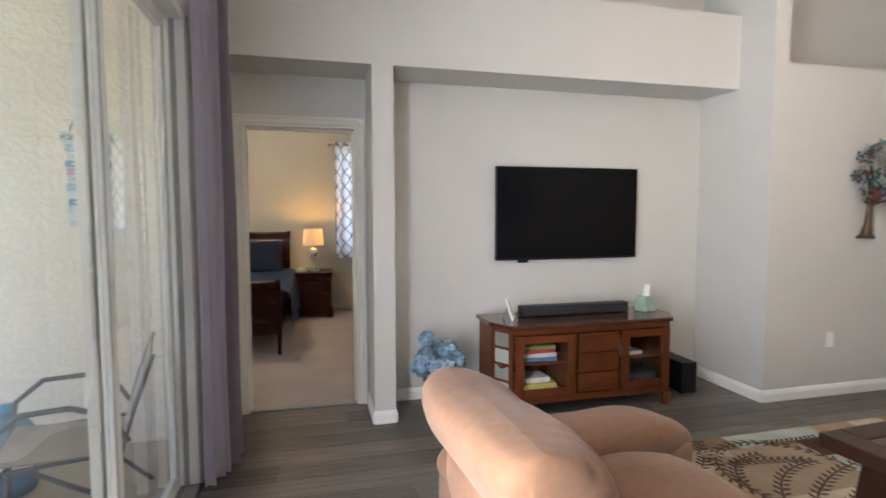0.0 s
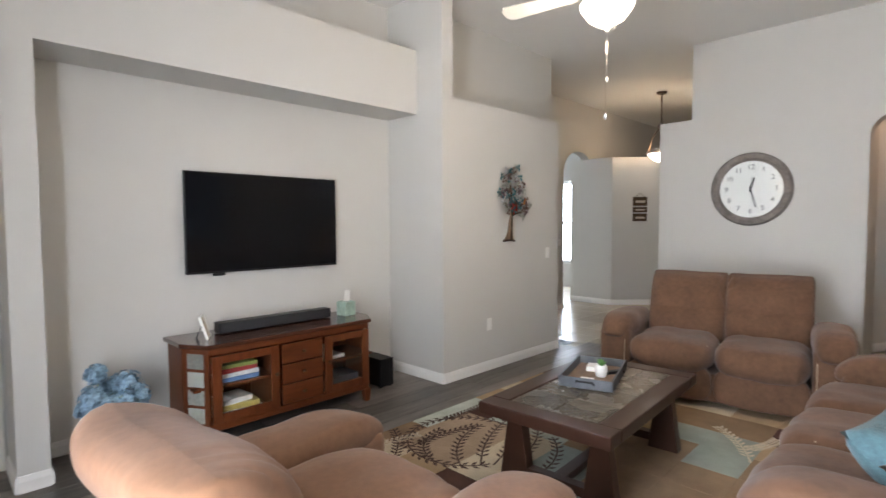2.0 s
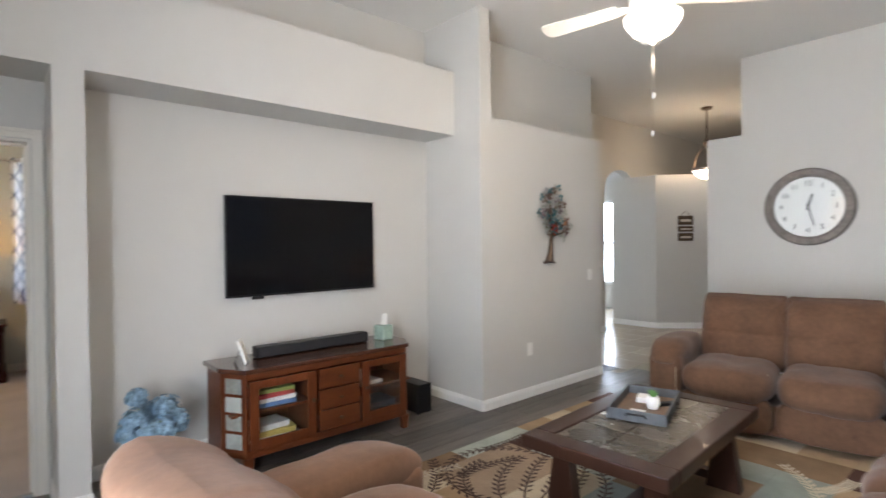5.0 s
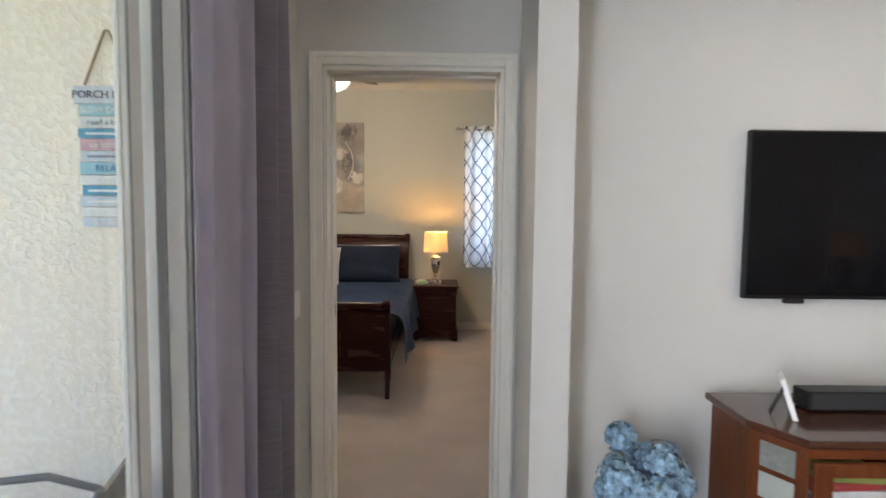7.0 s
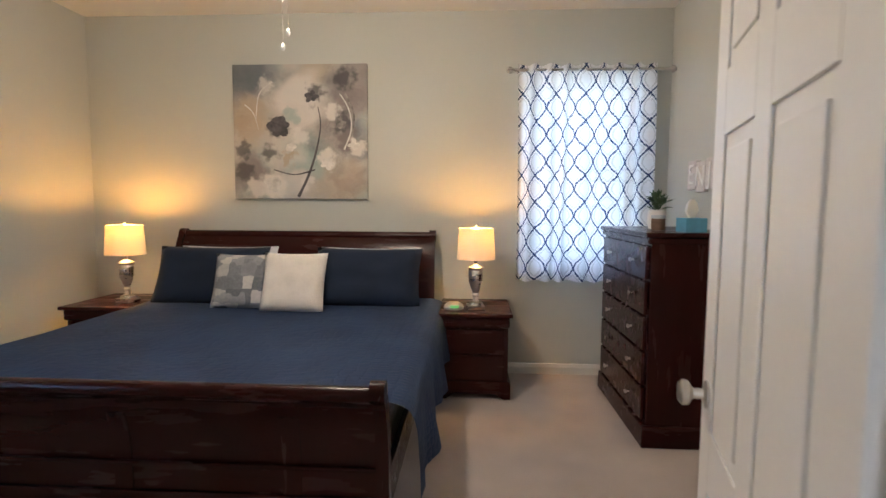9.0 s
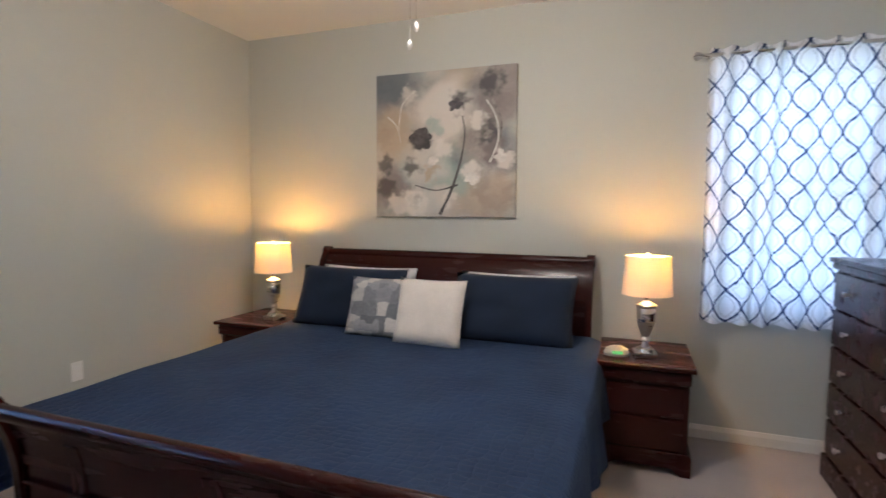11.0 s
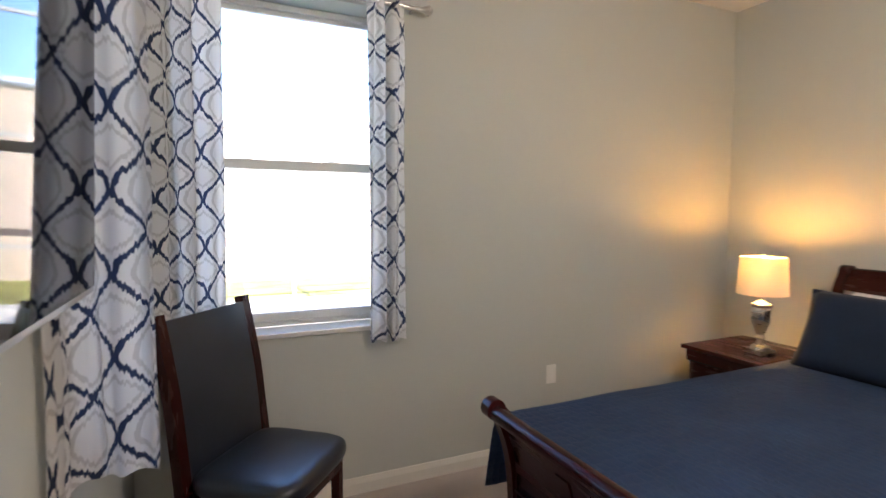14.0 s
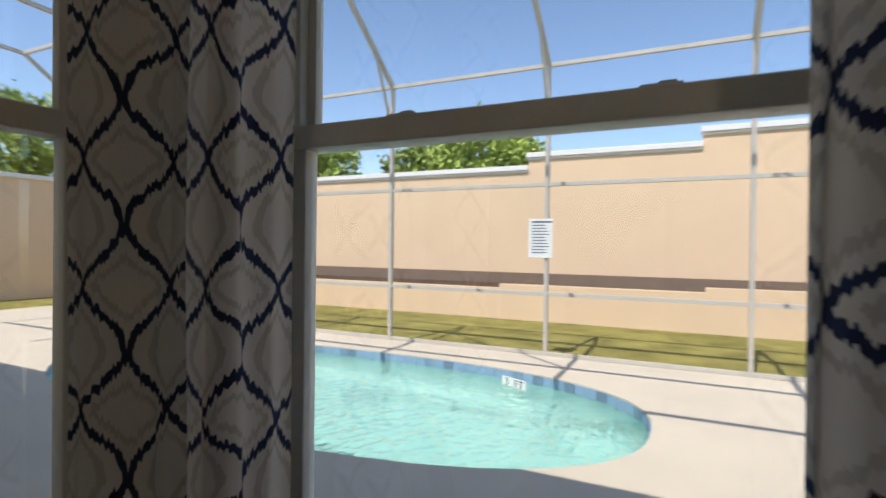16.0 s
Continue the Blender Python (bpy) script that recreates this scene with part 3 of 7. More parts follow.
def leaf(name, x, y0, y1):
    ob = part(name, boxes((x - 0.018, x + 0.018, y0, y0 + 0.06, 0.034, 2.358), (x - 0.018, x + 0.018, y1 - 0.06, y1, 0.034, 2.358), (x - 0.018, x + 0.018, y0 + 0.06, y1 - 0.06, 0.034, 0.11), (x - 0.018, x + 0.018, y0 + 0.06, y1 - 0.06, 2.29, 2.358), bevel=0.005), ALU, slider)
    pane = part("pane", boxes((x - 0.003, x + 0.003, y0 + 0.06, y1 - 0.06, 0.11, 2.29)), GLASS, ob)
    pane.visible_shadow = False
    part("stile_gasket", boxes((x + 0.0185, x + 0.0205, y1 - 0.062, y1 - 0.055, 0.11, 2.29)), ALU_GREY, ob)
    return ob


leaf("sliding_leaf", -0.53, 2.28, 3.235)
leaf("sliding_leaf", -0.486, 1.42, 2.345)
leaf("sliding_leaf", -0.53, 0.56, 1.48)
part("screw", moved(lathe([(0.0, 0.0), (0.011, 0.0), (0.009, 0.004), (0.0, 0.004)], 14), pose(-0.43, 3.29, 1.08, 0, 90, 0)), BRONZE, slider, "tarnished brass screw cap")


# ---- outdoors ----
def pool_ring(grow=0.0, n=96):
    out = []
    for k in range(n):
        a = 2 * math.pi * k / n
        c, s = math.cos(a), math.sin(a)
        out.append((-7.3 + (1.75 + grow) * math.copysign(abs(c) ** 0.8, c), 1.3 + (3.85 + grow) * math.copysign(abs(s) ** 0.8, s)))
    return out


def sheet_with_hole(outer, hole, z):
    bm = bmesh.new()
    edges = []
    for loop in (outer, hole):
        vs = [bm.verts.new((x, y, z)) for x, y in loop]
        edges += [bm.edges.new((vs[i], vs[(i + 1) % len(vs)])) for i in range(len(vs))]
    bmesh.ops.triangle_fill(bm, edges=edges, use_beauty=True)
    return bm


DECK_M = surface("cream_pool_deck", (0.56, 0.48, 0.365), 0.85, var=0.1, scale=1.2, fine=60, bump=0.25, dist=0.004, world_space=True)
GRASS = surface("dry_lawn", (0.27, 0.235, 0.07), 0.9, var=0.5, scale=2.0, fine=70, bump=0.8, dist=0.03, world_space=True, spec=0.1)
PEACH = surface("peach_stucco", (0.72, 0.53, 0.35), 0.9, var=0.06, scale=1.0, fine=80, bump=0.3, dist=0.006, world_space=True)
CAP = surface("white_wall_cap", (0.75, 0.73, 0.7), 0.7, var=0.05, world_space=True)
MULCH = surface("brown_mulch", (0.13, 0.09, 0.062), 0.95, var=0.6, scale=8, fine=60, bump=1.0, dist=0.04, world_space=True)
POOL_IN = surface("pale_blue_pool_plaster", (0.25, 0.45, 0.41), 0.6, var=0.06, scale=1.2, fine=40, bump=0.05, world_space=True)
POOL_TILE = surface("blue_grey_pool_tile", (0.2, 0.3, 0.42), 0.2, var=0.25, scale=6, fine=30, bump=0.05, per_object=0.8)
CAGE = surface("bronze_grey_cage_aluminium", (0.5, 0.46, 0.4), 0.45, metal=0.0, var=0.06, scale=2, bump=0.02)

structure("ground", sheet_with_hole([(-300, -300), (300, -300), (300, 300), (-300, 300)], pool_ring(0.12, 48), -0.2), GRASS, "dry mown lawn reaching the horizon")
deck = sheet_with_hole([(-10.15, -9), (-0.57, -9), (-0.57, 4.24), (-3.3, 4.24), (-3.3, 13), (-10.15, 13)], pool_ring(0.0), -0.12)
structure("pavement", deck, DECK_M, "cream textured concrete pool deck")
lip = bmesh.new()
a, b = pool_ring(0.0), pool_ring(0.0)
la, lb = [lip.verts.new((x, y, -0.12)) for x, y in a], [lip.verts.new((x, y, -0.2)) for x, y in b]
for k in range(len(la)):
    lip.faces.new((la[k], la[k - 1], lb[k - 1], lb[k]))
structure("pool_coping", lip, DECK_M, "rounded concrete lip of the pool", 40)
basin = bmesh.new()
rings = []
for grow, z in ((0.02, -0.2), (0.02, -0.45), (0.0, -1.0), (-0.15, -1.2), (-0.5, -1.28)):
    rings.append([basin.verts.new((x, y, z)) for x, y in pool_ring(grow)])
for r, q in zip(rings, rings[1:]):
    for k in range(len(r)):
        basin.faces.new((r[k], r[k - 1], q[k - 1], q[k]))
basin.faces.new(rings[-1])
structure("pool_basin", basin, POOL_IN, "pale blue plaster pool basin", 50)
WATER, wt, wb = nodes_of("pool_water")
wb.inputs["Base Color"].default_value = (0.82, 0.96, 0.94, 1)
wb.inputs["Transmission Weight"].default_value = 1.0
wb.inputs["Roughness"].default_value = 0.02
wb.inputs["IOR"].default_value = 1.33
wv = coords(wt, (1, 1.6, 1), True)
wave = wt.nodes.new("ShaderNodeTexVoronoi")
wave.feature = "SMOOTH_F1"
wave.inputs["Scale"].default_value = 9.0
wt.links.new(wv, wave.inputs["Vector"])
bump_node(wt, wb, math_node(wt, "ADD", wave.outputs["Distance"], math_node(wt, "MULTIPLY", noise_node(wt, wv, 3.0), 1.2)), 0.8, 0.05)
water = bmesh.new()
water.faces.new([water.verts.new((x, y, -0.235)) for x, y in pool_ring(0.015)])
water_ob = structure("water", water, WATER, "clear turquoise pool water with small ripples")
if water_ob.data.polygons[0].normal.z < 0:
    water_ob.data.flip_normals()
water_ob.visible_shadow = False
# waterline tiles, one by one
ring = pool_ring(-0.009, 240)
tile_mesh = None
pool_tiles = tagged(new("pool_tile_band"), "band of blue-grey waterline tiles", "", "", "structure")
seg = []
for k in range(240):
    p, q = Vector((*ring[k - 1], 0)), Vector((*ring[k], 0))
    seg.append((p, q))
walked, nxt = 0.0, 0.0
for p, q in seg:
    step = (q - p).length
    while nxt <= walked + step:
        at = p.lerp(q, (nxt - walked) / step)
        if tile_mesh is None:
            tb = boxes((-0.072, 0.072, -0.006, 0.006, -0.145, 0.0), bevel=0.003, segments=1)
            first = part("tile", tb, POOL_TILE, pool_tiles)
            tile_mesh, ob = first.data, first
        else:
            ob = new("tile", tile_mesh)
            ob.parent = pool_tiles
        d = q - p
        ob.matrix_basis = Matrix.Translation((at.x, at.y, -0.135)) @ pose(0, 0, 0, 0, 0, math.degrees(math.atan2(d.y, d.x)))
        nxt += 0.152
    walked += step
depth_mark = thing("depth_marker", "white tile depth marker on the pool wall", "depth marker", pose(-8.54, 3.5, -0.19, 0, 0, 64))
part("marker_tile", boxes((-0.2, 0.2, -0.016, -0.006, -0.07, 0.06), bevel=0.002), PLASTIC_W, depth_mark)
for mark, x in (("3", -0.11), ("F", 0.045), ("T", 0.125)):
    lettering(mark, 0.13, pose(x, -0.018, -0.005), BLACK, depth_mark)

# perimeter walls, planting bed
wall_low = boxes((-14.15, -13.95, 1.4, 5.75, -0.2, 0.62), (-14.15, -13.95, -12, 1.4, -0.2, 0.52), (-14.15, -13.95, 5.75, 16, -0.2, 0.72))
structure("wall_retaining", wall_low, PEACH, "low peach stucco retaining wall")
structure("planting_bed", poly([(-15.5, -0.2), (-15.5, 0.82), (-14.9, 0.75), (-14.15, 0.63), (-14.15, -0.2)], "y", -12, 16), MULCH, "raised bed of brown mulch against the wall")
for name, y0, y1, top in (("wall_garden", -14, 1.63, 3.5), ("wall_garden", 1.63, 5.7, 3.82), ("wall_garden", 5.7, 18, 4.15)):
    structure(name, boxes((-15.8, -15.5, y0, y1, -0.2, top)), PEACH, "tall peach stucco garden wall")
    structure("trim", boxes((-15.9, -15.42, y0 - 0.05, y1, top, top + 0.13), (-15.86, -15.46, y0 - 0.02, y1, top - 0.06, top), bevel=0.01), CAP, "white coping on the garden wall")
structure("wall_garden_south", boxes((-15.5, -0.57, -12.3, -12, -0.2, 3.3)), PEACH, "tall peach stucco garden wall")
structure("trim", boxes((-15.42, -0.57, -12.38, -11.92, 3.3, 3.43), bevel=0.01), CAP, "white coping on the garden wall")

# screen cage of aluminium bars
cage = thing("pool_cage", "aluminium screen enclosure over the pool deck", "pool enclosure", pose(0, 0, -0.12))
POLES = (-7.2, -4.55, -1.87, 0.82, 3.52, 6.16, 8.82, 11.5)
for y in POLES:
    part("post", boxes((-10.03, -9.95, y - 0.028, y + 0.028, 0, 4.32), bevel=0.004), CAGE, cage)
    rafter = bmesh.new()
    tube([(-9.99, y, 4.32), (-8.35, y, 5.55), (-3.8, y, 5.7)], 0.05, 4, bm=rafter)
    part("rafter", rafter, CAGE, cage)
    part("knee_brace", tube([(-9.99, y, 3.55), (-9.45, y, 4.72)], 0.028, 4), CAGE, cage)
for z, x in ((0.03, -9.99), (0.92, -9.99), (2.55, -9.99), (4.32, -9.99)):
    part("girt", boxes((x - 0.025, x + 0.025, POLES[0], POLES[-1], z - 0.028, z + 0.028), bevel=0.003), CAGE, cage)
for x, z in ((-8.35, 5.55), (-6.1, 5.63), (-4.6, 5.68)):
    part("purlin", boxes((x - 0.03, x + 0.03, POLES[0], POLES[-1], z - 0.035, z + 0.035), bevel=0.003), CAGE, cage)
for a, b in ((3, 4), (5, 6), (1, 2)):
    part("roof_brace", tube([(-8.35, POLES[a], 5.55), (-6.1, POLES[b], 5.63)], 0.025, 4), CAGE, cage)

notice = thing("pool_notice", "white pool rules notice with small print", "notice", pose(-9.93, 3.42, 1.62, 0, 0, 90))
part("board", boxes((-0.16, 0.2, -0.006, 0.0, -0.28, 0.3), bevel=0.002), PLASTIC_W, notice)
for k in range(11):
    w = 0.26 if k else 0.3
    shrink = 0.02 * ((k * 7) % 4)
    part("print_line", boxes((-0.11, -0.11 + w - shrink, -0.009, -0.006, 0.24 - k * 0.045, 0.24 - k * 0.045 + (0.026 if k == 0 else 0.014))), surface("print_grey", (0.13, 0.14, 0.2), 0.7, bump=0) if k == 0 else bpy.data.materials["print_grey"], notice)

# trees behind the garden wall
LEAF = surface("sunlit_leaves", (0.34, 0.42, 0.1), 0.7, var=0.5, scale=1.5, fine=8, bump=0, spec=0.3, sheen=0.0, per_object=0.2, world_space=True)
BARK = surface("grey_brown_bark", (0.12, 0.09, 0.065), 0.9, var=0.3, scale=4, fine=30, bump=0.6, dist=0.02)


def leafy(name, place, height, spread, seed, clumps, tall=1.0, label="leafy green tree behind the garden wall"):
    rng = random.Random(seed)
    top = thing(name, label, "tree", pose(*place))
    trunk = tube([(0, 0, 0), (0.1, 0.05, height * 0.35), (0.0, 0.1, height * 0.7)], [0.22, 0.16, 0.07], 8)
    for k in range(7):
        a = rng.uniform(0, 6.28)
        z = height * rng.uniform(0.35, 0.65)
        r = spread * rng.uniform(0.5, 0.9)
        tube([(0.05, 0.05, z), (r * 0.5 * math.cos(a), r * 0.5 * math.sin(a), z + height * 0.12), (r * math.cos(a), r * math.sin(a), z + height * 0.2)], [0.07, 0.04, 0.015], 5, bm=trunk)
    part("trunk", trunk, BARK, top, smooth=60)
    verts, faces = [], []
    for c in range(clumps):
        u = Vector((rng.gauss(0, 1), rng.gauss(0, 1), rng.gauss(0, 1))).normalized()
        rr = rng.uniform(0.45, 1.0)
        centre = Vector((u.x * spread * rr, u.y * spread * rr, height * 0.72 + u.z * height * 0.3 * rr * tall))
        size = rng.uniform(0.25, 0.55) * spread * 0.45
        for k in range(60):
            o = Vector((rng.gauss(0, 1), rng.gauss(0, 1), rng.gauss(0, 0.8))) * size * 0.5
            n = Vector((rng.gauss(0, 1), rng.gauss(0, 1), rng.gauss(0.6, 1))).normalized()
            s1 = n.orthogonal().normalized()
            s2 = n.cross(s1)
            w = rng.uniform(0.06, 0.12)
            p = centre + o
            base = len(verts)
            verts += [p - s1 * w * 1.6, p + s2 * w * 0.6, p + s1 * w * 1.6, p - s2 * w * 0.6]
            faces.append((base, base + 1, base + 2, base + 3))
    me = bpy.data.meshes.new("crown")
    me.from_pydata([tuple(v) for v in verts], [], faces)
    me.materials.append(LEAF)
    crown = new("crown", me)
    crown.parent = top
    crown["kind"] = "stuff"
    return top


leafy("tree", (-21, -1.6, -0.2), 7.0, 2.3, 1, 130)
leafy("tree", (-22, -5.2, -0.2), 6.0, 1.6, 2, 80)
leafy("tree", (-24, 5.4, -0.2), 5.6, 1.0, 3, 50)
leafy("tree", (-21, 8.6, -0.2), 5.6, 0.8, 4, 40)
leafy("tree", (-19, -9.0, -0.2), 6.5, 2.4, 5, 110)
leafy("tree", (-13, -17.0, -0.2), 7.0, 2.8, 6, 120)
leafy("tree", (-7, -16.5, -0.2), 6.2, 2.5, 7, 110)


# ---- living room ----
SCREEN, sct, scb = nodes_of("glossy_black_screen")
scb.inputs["Base Color"].default_value = (0.006, 0.006, 0.007, 1)
scb.inputs["Roughness"].default_value = 0.04
scb.inputs["Specular IOR Level"].default_value = 0.2


def television(m, wide, high, label, edge, back_bulge, gap):
    """A flat set, its screen facing -y, its middle at the origin; gap: from there back to the wall."""
    top = thing("television", label, "television", m)
    w, h = wide / 2, high / 2
    part("housing", boxes((-w, w, -0.016, 0.016, -h, h), bevel=0.004), edge, top)
    part("screen", boxes((-w + 0.008, w - 0.008, -0.0185, -0.0165, -h + 0.016, h - 0.008), bevel=0.0008, segments=1), SCREEN, top)
    part("back_cover", boxes((-w * 0.93, w * 0.93, 0.0165, 0.0165 + back_bulge, -h * 0.9, h * 0.8), bevel=0.01), BLACK, top)
    part("wall_mount", boxes((-0.2, 0.2, 0.017 + back_bulge, gap, -0.16, 0.16), bevel=0.003), BLACK, top)
    part("receiver", boxes((-w * 0.7, -w * 0.7 + 0.09, -0.012, 0.012, -h - 0.022, -h - 0.0005), bevel=0.008), BLACK, top)
    return top


television(pose(2.143, 4.212, 1.416), 1.23, 0.728, "large black flat television mounted on the niche wall", BLACK, 0.01, 0.039)

console = thing("media_console", "brown stained oak media console with glass doors", "cabinet", pose(0, 0, 0))
outline = [(1.365, 4.12), (1.365, 3.84), (1.462, 3.67), (2.693, 3.67), (2.79, 3.84), (2.79, 4.12)]
part("top", poly([(1.345, 4.135), (1.345, 3.832), (1.45, 3.65), (2.705, 3.65), (2.81, 3.832), (2.81, 4.135)], "z", 0.628, 0.657, 0.006), OAK_DARK, console, "dark polished chamfered top")
part("bottom_board", poly(outline, "z", 0.10, 0.13, 0.002), OAK, console)
part("back_board", boxes((1.37, 2.785, 4.10, 4.118, 0.13, 0.628)), OAK, console)
for x in (1.365, 2.772):
    part("side_panel", boxes((x, x + 0.018, 3.842, 4.10, 0.13, 0.628)), OAK_V, console)
part("frieze", boxes((1.462, 2.693, 3.672, 3.69, 0.585, 0.628), bevel=0.002), OAK, console)
part("plinth_rail", boxes((1.462, 2.693, 3.672, 3.69, 0.10, 0.15), bevel=0.002), OAK, console)
for x in (1.935, 2.275):
    part("partition", boxes((x - 0.009, x + 0.009, 3.69, 4.10, 0.13, 0.628)), OAK_V, console)
for x0, x1 in ((1.39, 1.925), (2.286, 2.77)):
    part("shelf", boxes((x0, x1, 3.72, 4.10, 0.355, 0.372), bevel=0.001), OAK, console)
SLATE_PANEL = surface("grey_green_slate_panel", (0.26, 0.27, 0.24), 0.5, var=0.35, scale=9, fine=40, bump=0.5, dist=0.004, per_object=0.6)
for s, cx in ((1, 1.4135), (-1, 2.7415)):
    ang = math.degrees(math.atan2(-0.17, 0.097)) if s > 0 else math.degrees(math.atan2(0.17, 0.097))
    ch = part("chamfer_post", boxes((-0.098, 0.098, 0.0, 0.02, 0.10, 0.628), bevel=0.003), OAK_V, console)
    ch.matrix_basis = pose(cx, 3.755, 0, 0, 0, ang)
    for k in range(4):
        part("slate_panel", boxes((-0.06, 0.06, -0.003, 0.004, 0.155 + k * 0.115, 0.155 + k * 0.115 + 0.095), bevel=0.002), SLATE_PANEL, ch)
for x, y in ((1.40, 4.06), (2.755, 4.06), (1.475, 3.69), (2.68, 3.69)):
    lg = poly([(-0.035, 0.10), (-0.02, 0.0), (0.02, 0.0), (0.035, 0.10)], "y", -0.022, 0.022, 0.003)
    part("foot", moved(lg, pose(x, y, 0)), OAK_V, console)


def console_door(x0, x1, knob_right):
    d = part("door", boxes((x0, x0 + 0.062, 3.648, 3.668, 0.155, 0.58), (x1 - 0.062, x1, 3.648, 3.668, 0.155, 0.58), (x0 + 0.062, x1 - 0.062, 3.648, 3.668, 0.155, 0.21), (x0 + 0.062, x1 - 0.062, 3.648, 3.668, 0.53, 0.58), bevel=0.003), OAK_V, console)
    g = part("pane", boxes((x0 + 0.055, x1 - 0.055, 3.656, 3.66, 0.2, 0.54)), GLASS, d)
    g.visible_shadow = False
    kx = x1 - 0.03 if knob_right else x0 + 0.03
    part("knob", moved(lathe([(0.0, 0.0), (0.008, 0.0), (0.006, 0.012), (0.013, 0.02), (0.013, 0.026), (0.0, 0.03)], 14), pose(kx, 3.648, 0.39, 90, 0, 0)), BRONZE, d, smooth=40)


console_door(1.475, 1.925, True)
console_door(2.285, 2.68, False)
for k in range(3):
    dr = part("drawer", boxes((1.945, 2.265, 3.65, 3.668, 0.16 + k * 0.142, 0.16 + k * 0.142 + 0.135), bevel=0.004), OAK, console)
    part("handle", moved(lathe([(0.0, 0.0), (0.009, 0.0), (0.006, 0.01), (0.014, 0.018), (0.014, 0.024), (0.0, 0.028)], 14, 0.7), pose(2.105, 3.65, 0.228 + k * 0.142, 90, 0, 0)), BRONZE, dr, smooth=40)

CARDS = [((0.25, 0.32, 0.08), "green"), ((0.42, 0.05, 0.05), "red"), ((0.1, 0.18, 0.34), "blue"), ((0.7, 0.7, 0.68), "white"), ((0.45, 0.36, 0.1), "yellow"), ((0.05, 0.05, 0.06), "black")]


def game_box(x, y, z, w, d, h, k, turn=0.0):
    c, word = CARDS[k]
    m = bpy.data.materials.get(word + "_card") or surface(word + "_card", c, 0.45, var=0.3, scale=9, fine=50, bump=0.02)
    tagged(part("game_box", moved(boxes((-w / 2, w / 2, -d / 2, d / 2, 0, h), bevel=0.003), pose(x, y, z, 0, 0, turn)), m), word + " cardboard game box stacked on the console shelf", "box", "boxes in the console")


for k, (x, w, h) in enumerate(((1.68, 0.3, 0.03), (1.69, 0.27, 0.028), (1.67, 0.28, 0.03), (1.7, 0.24, 0.025))):
    game_box(x, 3.86, 0.372 + sum((0.03, 0.028, 0.03, 0.025)[:k]), w, 0.22, h, (2, 3, 1, 0)[k], 4 * (k % 3 - 1))
game_box(1.69, 3.85, 0.13, 0.3, 0.24, 0.05, 3, 3)
game_box(1.7, 3.86, 0.18, 0.26, 0.22, 0.035, 4, -4)
game_box(1.68, 3.86, 0.215, 0.2, 0.18, 0.035, 3, 6)
game_box(2.42, 3.85, 0.372, 0.2, 0.2, 0.025, 3, 5)
game_box(2.5, 3.88, 0.13, 0.32, 0.22, 0.09, 5)
mug = tagged(part("mug", moved(lathe([(0.0, 0.0), (0.034, 0.0), (0.036, 0.08), (0.032, 0.08), (0.03, 0.006), (0.0, 0.006)], 20), pose(2.36, 3.85, 0.397)), PLASTIC_W, smooth=50), "white ceramic mug on the console shelf", "mug")

bar = thing("soundbar", "long black soundbar lying on the media console", "soundbar", pose(2.07, 3.96, 0.6575))
part("body", boxes((-0.44, 0.44, -0.045, 0.045, 0.004, 0.078), bevel=0.006), BLACK, bar)
part("grille", boxes((-0.425, 0.425, -0.0475, -0.0452, 0.01, 0.072)), surface("black_speaker_cloth", (0.02, 0.02, 0.022), 0.9, var=0.2, fine=300, bump=0.3), bar)
for x in (-0.35, 0.35):
    part("foot", boxes((x - 0.03, x + 0.03, -0.03, 0.03, 0, 0.004)), BLACK, bar)
pf = thing("picture_frame", "white photo frame leaning on its stand", "picture frame", pose(1.545, 3.87, 0.6575, 0, 0, 62))
tilt = pose(0, 0, 0, -17, 0, 0)
part("moulding", moved(boxes((-0.065, -0.053, -0.008, 0.008, 0.002, 0.16), (0.053, 0.065, -0.008, 0.008, 0.002, 0.16), (-0.053, 0.053, -0.008, 0.008, 0.002, 0.014), (-0.053, 0.053, -0.008, 0.008, 0.148, 0.16), bevel=0.002), tilt), PLASTIC_W, pf)
part("photo", moved(boxes((-0.054, 0.054, -0.002, 0.004, 0.013, 0.149)), tilt), LINEN, pf)
part("stand", moved(boxes((-0.02, 0.02, 0.0, 0.004, 0.0, 0.12)), pose(0, 0.075, 0, 22, 0, 0)), BLACK, pf)
tb = thing("tissue_box", "pale green glass tissue box with a tissue standing up", "tissue box", pose(2.665, 3.93, 0.6575, 0, 0, 8))
part("case", boxes((-0.055, 0.055, -0.055, 0.055, 0, 0.115), bevel=0.006), surface("pale_green_glazed_case", (0.36, 0.48, 0.4), 0.15, var=0.25, scale=12, fine=30, bump=0.05), tb)
ts = bmesh.new()
tv = [[ts.verts.new((0.03 * math.cos(a) * (1 - 0.25 * k / 3) + 0.004 * k, 0.012 * math.sin(a * 2) + 0.01 * math.sin(a), 0.112 + 0.03 * k)) for a in (0, 0.8, 1.6, 2.4, 3.14, 3.9, 4.7, 5.5)] for k in range(4)]
for p, q in zip(tv, tv[1:]):
    for k in range(8):
        ts.faces.new((p[k], p[(k + 1) % 8], q[(k + 1) % 8], q[k]))
part("tissue", ts, PLASTIC_W, tb, "white paper tissue", smooth=80)
sub = thing("subwoofer", "black subwoofer box standing on the floor beside the console", "speaker", pose(3.0, 3.95, 0))
part("cabinet", boxes((-0.07, 0.07, -0.13, 0.13, 0.012, 0.25), bevel=0.006), BLACK, sub)
